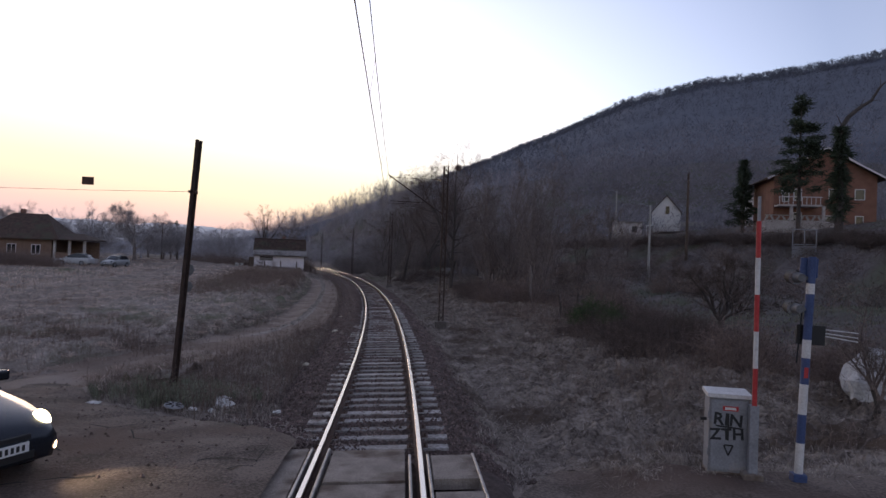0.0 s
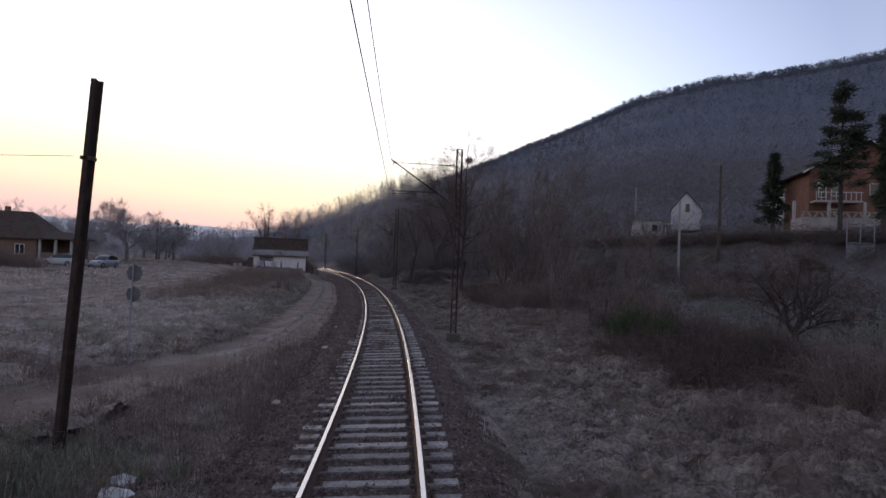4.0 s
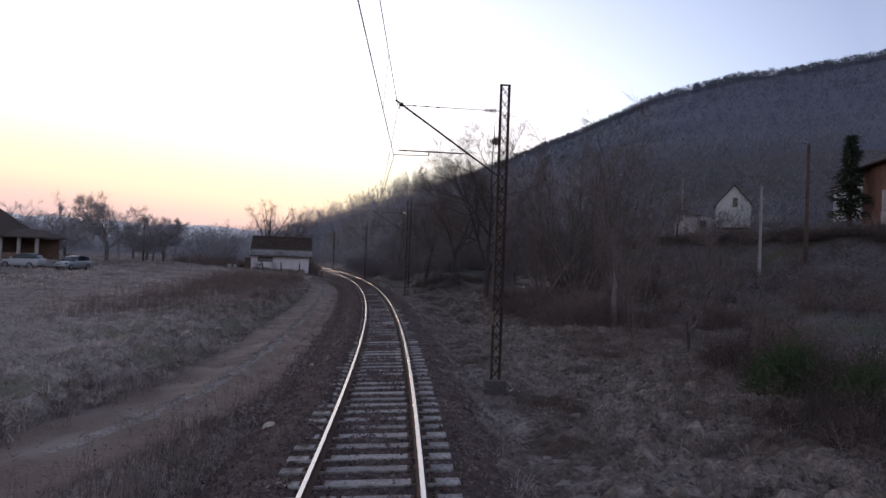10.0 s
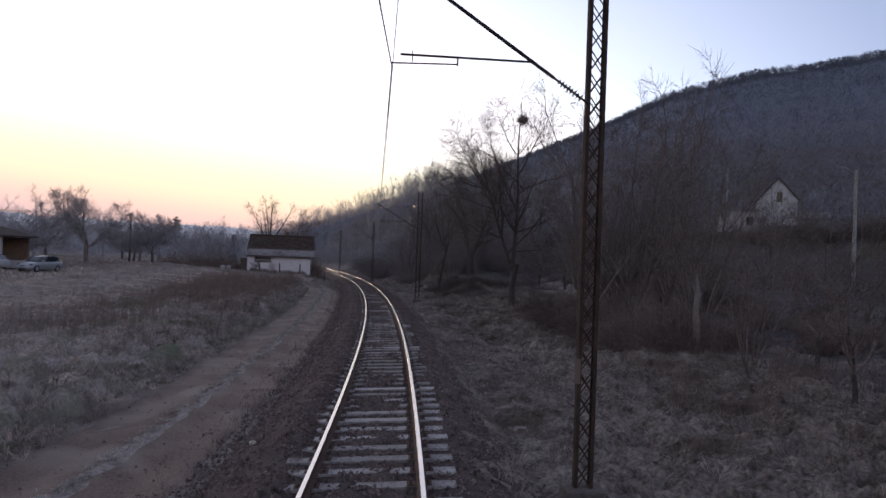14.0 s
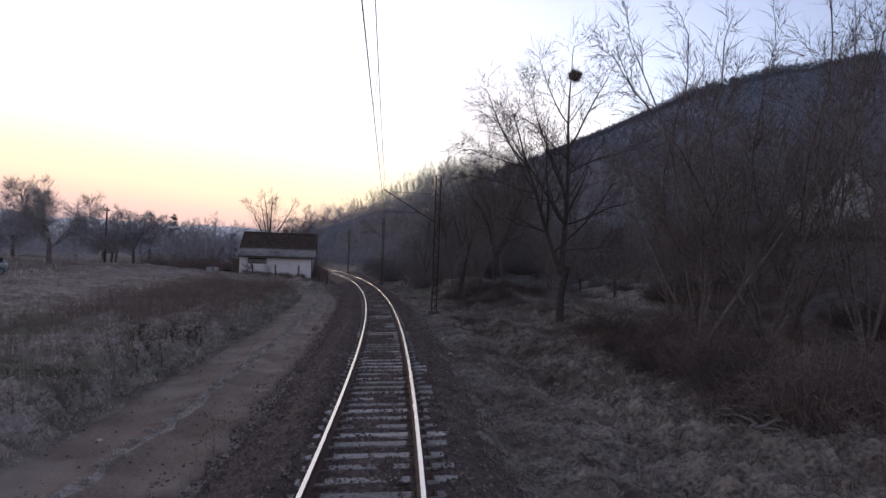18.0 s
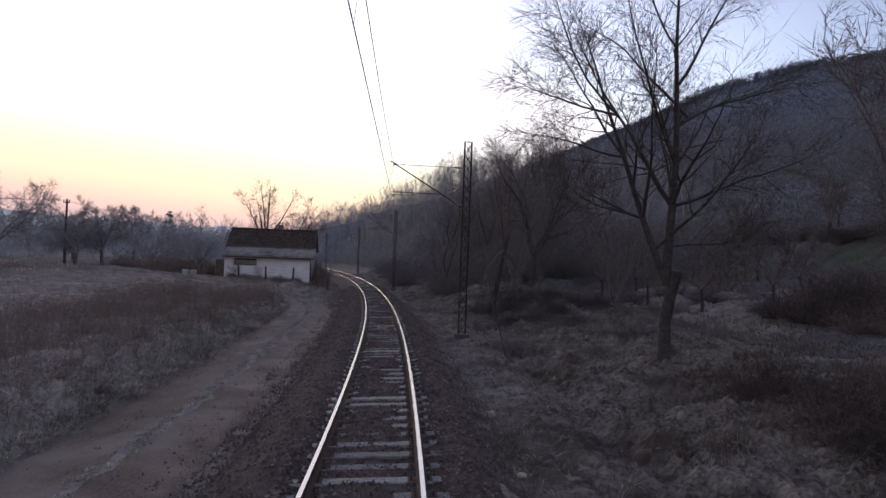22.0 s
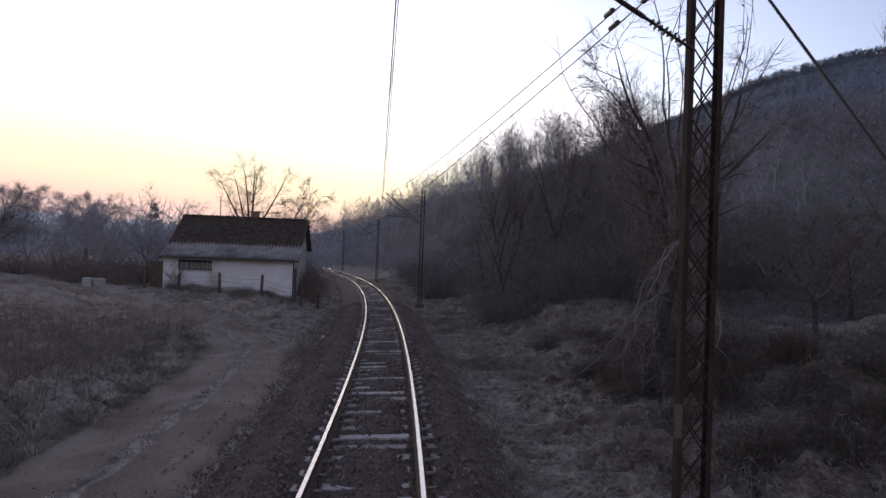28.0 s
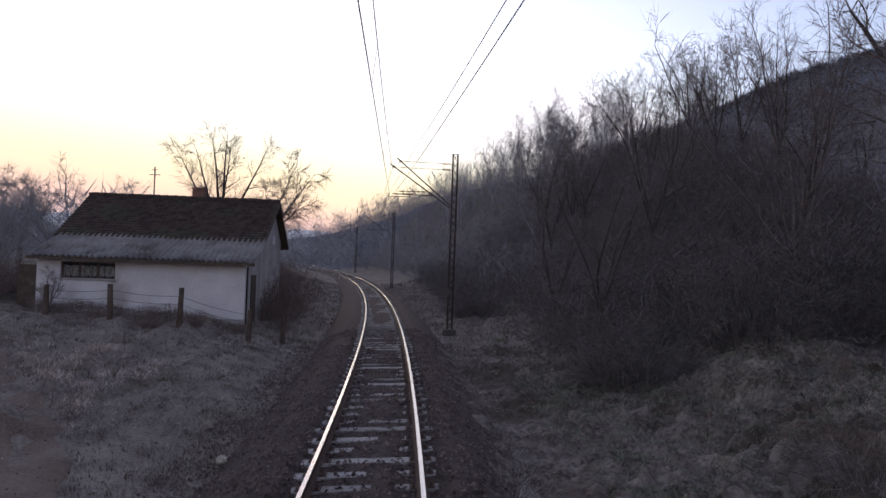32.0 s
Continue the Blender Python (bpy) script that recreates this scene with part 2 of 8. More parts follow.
def tubes(p0, p1, r0, r1, n):
    """Arrays of open tapered tubes."""
    p0, p1 = np.asarray(p0, float), np.asarray(p1, float)
    r0, r1 = np.asarray(r0, float), np.asarray(r1, float)
    d = p1 - p0
    d /= np.maximum(np.linalg.norm(d, axis=1, keepdims=True), 1e-6)
    meet = (np.abs(p1[:-1] - p0[1:]).max(1, initial=0) < 1e-6)[:, None]
    d0, d1 = d.copy(), d.copy()
    d0[1:] = np.where(meet, d[:-1] + d[1:], d[1:])
    d1[:-1] = np.where(meet, d[:-1] + d[1:], d[:-1])
    ang = np.arange(n) * 2 * math.pi / n

    def ring(e):
        a = np.cross(e, [[0.37, 0.9, 0.23]])
        a /= np.maximum(np.linalg.norm(a, axis=1, keepdims=True), 1e-6)
        b = np.cross(e, a)
        b /= np.maximum(np.linalg.norm(b, axis=1, keepdims=True), 1e-6)
        return a[:, None] * np.cos(ang)[None, :, None] + b[:, None] * np.sin(ang)[None, :, None]

    v = np.concatenate([p0[:, None] + ring(d0) * r0[:, None, None], p1[:, None] + ring(d1) * r1[:, None, None]], 1)
    i = np.arange(n)
    quad = np.stack([i, (i + 1) % n, n + (i + 1) % n, n + i], 1)
    f = quad[None] + (np.arange(len(p0)) * 2 * n)[:, None, None]
    return v.reshape(-1, 3), f.reshape(-1, 4)


def spikes(p0, p1, r):
    """Arrays of three-sided points: verts and triangles."""
    p0, p1, r = np.asarray(p0, float), np.asarray(p1, float), np.asarray(r, float)
    d = p1 - p0
    d /= np.maximum(np.linalg.norm(d, axis=1, keepdims=True), 1e-6)
    ref = np.where(np.abs(d[:, 2:3]) > 0.9, [[1.0, 0, 0]], [[0, 0, 1.0]])
    a = np.cross(d, ref)
    a /= np.linalg.norm(a, axis=1, keepdims=True)
    b = np.cross(d, a)
    ring = [p0 + (a * math.cos(t) + b * math.sin(t)) * r[:, None] for t in (0, 2.094, 4.189)]
    v = np.stack([*ring, p1], 1)
    f = np.array([[0, 1, 3], [1, 2, 3], [2, 0, 3]])[None] + (np.arange(len(p0)) * 4)[:, None, None]
    return v.reshape(-1, 3), f.reshape(-1, 3)


def wire(name, points, r, mat, parent=None, n=5):
    """One continuous round wire through points."""
    pts = [Vector(p) for p in points]
    v = []
    for i, p in enumerate(pts):
        d = (pts[min(i + 1, len(pts) - 1)] - pts[max(i - 1, 0)]).normalized()
        ref = Vector((1, 0, 0)) if abs(d.z) > 0.9 else Vector((0, 0, 1))
        a = d.cross(ref).normalized()
        b = d.cross(a)
        v += [tuple(p + (a * math.cos(j * 6.283 / n) + b * math.sin(j * 6.283 / n)) * r) for j in range(n)]
    f = [(i * n + j, i * n + (j + 1) % n, (i + 1) * n + (j + 1) % n, (i + 1) * n + j) for i in range(len(pts) - 1) for j in range(n)]
    ob = new(name, mesh_of(name, v, f, mat, smooth=True))
    return child(ob, parent) if parent else ob


def smooth(a, b, x):
    t = np.clip((x - a) / (b - a), 0, 1)
    return t * t * (3 - 2 * t)


def waves(x, y, seed, size):
    """Smooth random relief, about -1 to 1, for arrays."""
    r = np.random.RandomState(seed)
    out = np.zeros_like(x)
    for k in range(7):
        a, w, p = r.uniform(0, 6.283), r.uniform(0.6, 1.7) / size * 2 * math.pi, r.uniform(0, 6.283)
        out = out + np.sin((x * math.cos(a) + y * math.sin(a)) * w + p + 1.3 * np.sin((x * math.sin(a) - y * math.cos(a)) * w * 0.6 + k))
    return out / 3.5


def along(x, y):
    """The line's own coordinates of places in the plan."""
    return RADIUS * np.arctan2(y, x + RADIUS), np.hypot(x + RADIUS, y) - RADIUS


RIDGE_AZ = [-180, -60, -30, -14, -9, -6, 0, 5, 8, 12.6, 17.7, 23.9, 30, 36, 45, 60, 90, 130, 180]
RIDGE_EL = [0, 0, 0, 0, 1.0, 3.0, 5.6, 7.8, 8.9, 10.8, 13.1, 14.4, 14.7, 15.3, 15.4, 14, 11, 4, 0]


def height(x, y):
    x, y = np.asarray(x, float), np.asarray(y, float)
    s, lat = along(x, y)
    mouth = np.exp(-((x - np.interp(y, [8, 16.4, 21.2, 25.8, 32], [-10.6, -8.9, -7.3, -6.3, -5.2])) / 2.0) ** 4) * (1 - smooth(28, 34, y))
    left = -0.62 + 0.25 * smooth(-5.9, -6.8, lat) * (1 - mouth) + 0.62 * smooth(-8, -22, lat) * smooth(40, 110, s) + 0.4 * smooth(-12, -40, lat) + 0.55 * smooth(96, 107, s) * smooth(-3.0, -5.2, lat)
    right = -0.75 + 0.2 * smooth(5, 9, lat) + 0.65 * smooth(7.5, 12, lat) * (0.35 + 0.65 * smooth(45, 64, s)) + 1.5 * smooth(14, 26, lat) + 5.0 * smooth(26, 38, lat) + 3.5 * smooth(38, 70, lat) 
    right = right - 0.35 * np.exp(-((lat - 5.2) / 0.7) ** 2) * smooth(36, 50, s) * (1 - smooth(72, 84, s))
    right = right + (0.75 * np.exp(-((lat - 9.0) / 3.0) ** 2) + 0.28 * waves(x, y, 12, 3.4) * smooth(4.5, 7, lat)) * smooth(76, 88, s)
    left = left + (1 - mouth) * 0.15 * waves(x, y, 15, 2.2) * smooth(-6.3, -7, lat) * (1 - smooth(-9, -14, lat)) + (1 - mouth) * 0.2 * np.exp(-((lat + 6.7) / 0.6) ** 2) * (0.6 + waves(x, y, 14, 1.5)) * smooth(26, 34, s)
    spur = 13.5 * smooth(6.0, 27.0, lat) + 0.10 * np.clip(lat - 24, 0, 60)
    inland = np.clip(lat - 10, 0, 30)
    w = smooth(88 + 1.0 * inland, 122 + 1.3 * inland, s) * (1 - smooth(420, 700, s))
    right = right * (1 - w) + np.maximum(right, -0.6 + spur) * w
    base = np.where(lat < 0, left, right)
    base = base - 0.25 * np.exp(-(lat / 2.2) ** 2)
    lump = waves(x, y, 3, 2.1) * 0.12 + waves(x, y, 4, 1.1) * 0.075 + waves(x, y, 5, 9.0) * 0.10
    paved = smooth(20, 15, s) * smooth(-4, -6, lat)
    lump = lump * (1 - 0.9 * np.maximum(mouth, paved))
    free = np.maximum(smooth(3.6, 5.5, lat), np.maximum(smooth(-6.0, -7.0, lat), 0.15))
    base = base + lump * free * (1 - 0.8 * smooth(13, 9, s))
    near = np.where(lat < 0, smooth(19.0, 10.0, s), smooth(12.0, 9.0, s)) * smooth(22, 8, np.abs(lat))
    base = base * (1 - near) + near * np.where(lat < 0, -0.20, -0.36 + 0.44 * smooth(2.6, 4.2, lat))
    d, az = np.hypot(x, y), np.degrees(np.arctan2(x, y))
    crest = np.tan(np.radians(np.interp(az, RIDGE_AZ, RIDGE_EL))) * 900
    rise = np.clip((d - 150) / 750, 0, 1) ** 1.12 * (1 - 0.6 * smooth(900, 2200, d))
    hill = crest * rise * (1 + 0.012 * waves(x, y, 8, 160) * smooth(200, 500, d))
    return base * (1 - smooth(200, 500, d) * 0.5) + hill


def ground_z(x, y):
    return float(height(np.array([x]), np.array([y]))[0])


def spaced(lo, hi, step, far_lo, far_hi, grow=1.13):
    mid = list(np.arange(lo, hi, step))
    out, d, q = [], step, hi
    while q < far_hi:
        out.append(q)
        d *= grow
        q += d
    out.append(far_hi)
    back, d, q = [], step, lo
    while q > far_lo:
        d *= grow
        q -= d
        back.append(max(q, far_lo))
    return np.array(back[::-1] + mid + out)


gx, gy = spaced(-24, 18, 0.32, -4200, 4200, 1.065), spaced(2, 122, 0.45, -900, 4600, 1.06)
GX, GY = np.meshgrid(gx, gy)
gv = np.stack([GX, GY, height(GX, GY)], -1).reshape(-1, 3)
gi = np.arange(len(gx) * len(gy)).reshape(len(gy), len(gx))
gf = np.stack([gi[:-1, :-1], gi[:-1, 1:], gi[1:, 1:], gi[1:, :-1]], -1).reshape(-1, 4)
mid = gv[gf].mean(1)
# beyond 230 m the ground takes the haze-tinted colour
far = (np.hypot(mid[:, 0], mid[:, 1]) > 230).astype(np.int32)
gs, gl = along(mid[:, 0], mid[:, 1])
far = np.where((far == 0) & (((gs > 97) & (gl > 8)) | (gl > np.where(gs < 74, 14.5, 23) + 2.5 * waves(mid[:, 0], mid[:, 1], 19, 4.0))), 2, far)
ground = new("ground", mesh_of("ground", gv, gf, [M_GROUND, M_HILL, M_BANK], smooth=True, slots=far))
tagged(ground, "uneven frosty meadow rising into bare wooded hills", "ground", kind="structure")

# distant ridges beyond the valley, their haze painted on and made to glow
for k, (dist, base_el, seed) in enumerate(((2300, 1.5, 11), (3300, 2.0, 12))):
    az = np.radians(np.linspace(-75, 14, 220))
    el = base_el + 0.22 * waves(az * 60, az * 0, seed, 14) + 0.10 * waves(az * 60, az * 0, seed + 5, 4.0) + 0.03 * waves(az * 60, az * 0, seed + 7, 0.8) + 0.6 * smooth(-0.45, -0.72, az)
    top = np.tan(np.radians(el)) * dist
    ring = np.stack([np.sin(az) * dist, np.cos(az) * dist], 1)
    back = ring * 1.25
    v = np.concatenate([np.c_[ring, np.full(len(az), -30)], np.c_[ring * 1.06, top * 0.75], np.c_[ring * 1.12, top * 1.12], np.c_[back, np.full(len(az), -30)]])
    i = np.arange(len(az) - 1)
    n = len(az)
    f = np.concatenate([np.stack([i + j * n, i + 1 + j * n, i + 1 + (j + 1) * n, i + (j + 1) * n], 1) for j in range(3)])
    tagged(new("backdrop_%d" % (k + 1), mesh_of("backdrop", v, f, M_FAR, smooth=True)), "wooded ridge across the valley with pale blue haze painted on", "hills", kind="structure")


# ---- roads ----
def ribbon(name, pts, across, mat, lift, label, category, slots=None, mats=None, parent=None, bumpy=0.012):
    """A road surface: centre points with half-width offsets across, draped on the ground."""
    pts = [Vector((*p, 0)) for p in pts]
    rows_ = []
    for i, p in enumerate(pts):
        d = (pts[min(i + 1, len(pts) - 1)] - pts[max(i - 1, 0)]).normalized()
        nrm = Vector((d.y, -d.x, 0))
        rows_.append([p + nrm * a for a in across])
    v = np.array([[(*q.xy,) for q in r] for r in rows_])
    z = height(v[..., 0], v[..., 1]) + lift(v[..., 0], v[..., 1])
    z = z + waves(v[..., 0], v[..., 1], 21, 0.9) * bumpy
    v = np.concatenate([v, z[..., None]], -1).reshape(-1, 3)
    k = len(across)
    idx = np.arange(len(v)).reshape(-1, k)
    f = np.stack([idx[:-1, :-1], idx[1:, :-1], idx[1:, 1:], idx[:-1, 1:]], -1).reshape(-1, 4)
    sl = None if slots is None else np.concatenate([np.array(slots) * (p.y > 27) for p in pts[:-1]])
    ob = new(name, mesh_of(name, v, f, mats or mat, smooth=True, slots=sl))
    return tagged(ob, label, category, kind="structure")


def curve_points(ctrl, step):
    """A Catmull-Rom line through plan points."""
    c = [Vector(p) for p in ctrl]
    c = [2 * c[0] - c[1]] + c + [2 * c[-1] - c[-2]]
    out = []
    for i in range(1, len(c) - 2):
        p0, p1, p2, p3 = c[i - 1:i + 3]
        n = max(2, int((p2 - p1).length / step))
        for k in range(n):
            t = k / n
            out.append(0.5 * (2 * p1 + (p2 - p0) * t + (2 * p0 - 5 * p1 + 4 * p2 - p3) * t * t + (3 * p1 - p0 - 3 * p2 + p3) * t ** 3))
    return out


track_side = [line(s, -4.1).xy for s in (42, 54, 66, 78, 87)]
road_ctrl = [(-10.2, 10.5), (-8.9, 16.4), (-7.3, 21.2), (-6.3, 25.8), line(33, -4.3).xy, *track_side, line(93, -4.6).xy, line(96.4, -5.6).xy, line(99.2, -7.2).xy, line(101.6, -9.3).xy, (-22.0, 101.6), (-28, 103.6), (-36, 101), (-48, 97)]
across = [-1.6, -1.38, -1.15, -0.9, -0.68, -0.45, -0.25, -0.05, 0.15, 0.35, 0.6, 0.85, 1.05, 1.28, 1.5]
rut = lambda x, y: 0.05 + 0 * x
road = ribbon("dirt_road", curve_points(road_ctrl, 0.5), across, M_DIRT, rut, "brown dirt track with a frosted strip between its ruts", "dirt road", slots=[0] * 7 + [1] + [0] * 6, mats=[M_DIRT, M_FROST])
co = np.empty(len(road.data.vertices) * 3, dtype=np.float32)
road.data.vertices.foreach_get("co", co)
co = co.reshape(-1, 3)
shape = np.array([-0.16, 0.0, -0.02, -0.035, -0.02, 0.02, 0.05, 0.055, 0.045, 0.01, -0.025, -0.035, -0.015, 0.0, -0.16])
wob = (waves(co[:, 0], co[:, 1], 33, 2.2) * 0.14 + waves(co[:, 0], co[:, 1], 34, 0.8) * 0.06)
co[:, 0] += wob
co[:, 2] += np.tile(shape, len(co) // len(across)) + waves(co[:, 0], co[:, 1], 31, 0.7) * 0.02
road.data.vertices.foreach_set("co", co.ravel())

# the paved approach: a sheet between a near and a ragged far edge
ax = np.concatenate([np.linspace(-160, -48, 16), np.linspace(-45, -14, 40), np.linspace(-13.6, -1.25, 56)])
far_y = np.interp(ax, [-160, -45, -20, -12, -10.3, -8, -6.2, -4.9, -4.0, -2.9, -1.9, -1.2], [72, 33, 24.0, 19.4, 18.4, 16.9, 14.6, 13.4, 12.9, 12.1, 11.3, 10.6])
far_y = far_y + 0.22 * waves(ax, ax * 0.3, 36, 2.0) + 0.10 * waves(ax, ax * 0.2, 37, 0.7)
near_y = np.interp(ax, [-160, -45, -14, -1.2], [60, 19, 5.5, 1.5])
tv = np.linspace(0, 1, 40)
AX, TV = np.meshgrid(ax, tv)
AY = near_y[None] + (far_y - near_y)[None] * TV
AZ = height(AX, AY) + 0.05 + 0.16 * smooth(-4.5, -1.7, AX) - 0.09 * smooth(0.965, 1.0, TV) + 0.014 * waves(AX, AY, 38, 1.1) + 0.007 * waves(AX, AY, 39, 0.4)
v = np.stack([AX, AY, AZ], -1).reshape(-1, 3)
idx = np.arange(len(v)).reshape(len(tv), len(ax))
f = np.stack([idx[:-1, :-1], idx[:-1, 1:], idx[1:, 1:], idx[1:, :-1]], -1).reshape(-1, 4)
tagged(new("road", mesh_of("road", v, f, M_ASPHALT, smooth=True)), "cracked muddy asphalt road running up to the level crossing", "road", kind="structure")
cracks = thing("road_cracks", Matrix.Identity(4), "dark branching cracks in the old asphalt", "cracks", kind="structure")
M_CRACK = plain("crack_dirt", (0.012, 0.010, 0.009), 1.0)
rk = random.Random(14)
for x0, y0, ang, steps in ((-2.0, 7.6, 140, 16), (-1.9, 8.6, 128, 12), (-2.6, 9.2, 60, 8), (-3.4, 8.9, 150, 14), (-4.6, 9.8, 100, 10), (-2.3, 6.8, 165, 14), (-5.2, 11.6, 30, 9), (-3.0, 10.4, 200, 9)):
    p, a_ = Vector((x0, y0)), math.radians(ang)
    left_, right_ = [], []
    for k in range(steps):
        a_ += rk.gauss(0, 0.45)
        p = p + Vector((math.cos(a_), math.sin(a_))) * 0.2
        if p.x > -1.6:
            p.x = -1.6
        w = 0.022 * rk.uniform(0.3, 1.2) * (1 - k / steps) + 0.005
        n_ = Vector((-math.sin(a_), math.cos(a_))) * w
        z = ground_z(p.x, p.y) + 0.05 + 0.16 * float(smooth(-4.5, -1.7, p.x)) + 0.014 * float(waves(np.array([p.x]), np.array([p.y]), 38, 1.1)[0]) + 0.007 * float(waves(np.array([p.x]), np.array([p.y]), 39, 0.4)[0]) + 0.008
        left_.append((*(p + n_), z)), right_.append((*(p - n_), z))
    n_ = len(left_)
    child(new("crack", mesh_of("crack", left_ + right_, [(i, i + 1, n_ + i + 1, n_ + i) for i in range(n_ - 1)], M_CRACK)), cracks)
asphalt = [(1.6, 7.6), (4, 6.5), (8, 6.3), (14, 7.0), (24, 7.6), (40, 8)]
ribbon("road", curve_points(asphalt, 0.4), [-2.6, -2.0, -1.4, -0.8, 0, 0.8, 1.5, 2.1], M_ASPHALT, lambda x, y: 0.05 + 0.30 * smooth(3.6, 1.7, x), "patched dark asphalt road beyond the level crossing", "road", bumpy=0.01)

# ---- the railway ----
track = thing("railway_track", Matrix.Identity(4), "single railway track of shiny rails on weathered wooden sleepers", "railway track", kind="structure")
section = [(-0.07, -0.172), (0.07, -0.172), (0.07, -0.16), (0.012, -0.145), (0.009, -0.05), (0.034, -0.038), (0.036, -0.008), (0.029, 0.0), (-0.029, 0.0), (-0.036, -0.008), (-0.034, -0.038), (-0.009, -0.05), (-0.012, -0.145), (-0.07, -0.16)]
stations = list(np.arange(-6, 150, 0.75)) + list(np.arange(150, 420, 3.0))
for side in (-0.7525, 0.7525):
    v = [tuple(canted(s, side + a, b)) for s in stations for a, b in section]
    k = len(section)
    f, sl = [], []
    for i in range(len(stations) - 1):
        for j in range(k):
            f.append((i * k + j, (i + 1) * k + j, (i + 1) * k + (j + 1) % k, i * k + (j + 1) % k))
            sl.append(1 if j in (6, 7, 8) else 0)
    child(new("rail", mesh_of("rail", v, f, [M_RUST, M_RAILTOP], slots=sl)), track, "rusty rail with a polished head")

bed_lat = [-2.9, -2.55, -2.2, -1.85, -1.5, -1.2, -0.9, -0.6, -0.3, 0, 0.3, 0.6, 0.9, 1.2, 1.5, 1.8, 2.1, 2.5, 2.9]
bed_up = [-1.05, -0.62, -0.42, -0.3, -0.235, -0.225, -0.235, -0.225, -0.22, -0.22, -0.22, -0.225, -0.235, -0.225, -0.235, -0.33, -0.5, -0.8, -1.25]
bed_s = np.r_[np.arange(-6, 110, 0.25), np.arange(110, 420, 2.0)]
v = np.array([tuple(canted(s, a, b)) for s in bed_s for a, b in zip(bed_lat, bed_up)])
sv, lv = along(v[:, 0], v[:, 1])


def bed_lift(x, y, s, lat):
    """Uneven filling of the ballast bed."""
    cover = np.clip(0.5 + waves(x, y, 43, 2.6), 0, 1)
    lift = 0.075 * cover * (smooth(-0.95, -1.15, lat) * smooth(-1.75, -1.4, lat) * smooth(12, 26, s) + smooth(0.95, 1.15, lat) * smooth(1.75, 1.4, lat) * smooth(34, 46, s)) + 0.035 * cover * smooth(0.6, 0.4, np.abs(lat)) * smooth(20, 40, s)
    lift = lift + 0.075 * smooth(0.92, 1.1, lat) * smooth(1.9, 1.4, lat) * smooth(50, 66, s) + 0.07 * smooth(-0.92, -1.1, lat) * smooth(-1.9, -1.4, lat) * smooth(28, 44, s) + 0.045 * cover * smooth(0.62, 0.45, np.abs(lat)) * smooth(55, 68, s)
    return lift + waves(x, y, 41, 0.9) * 0.014 + waves(x, y, 42, 3.0) * 0.018


v[:, 2] += bed_lift(v[:, 0], v[:, 1], sv, lv)
k = len(bed_lat)
idx = np.arange(len(v)).reshape(-1, k)
f = np.stack([idx[:-1, :-1], idx[:-1, 1:], idx[1:, 1:], idx[1:, :-1]], -1).reshape(-1, 4)
tagged(new("ballast", mesh_of("ballast", v, f, M_BALLAST, smooth=True)), "rusty brown ballast bed of broken stone", "ballast", kind="structure")


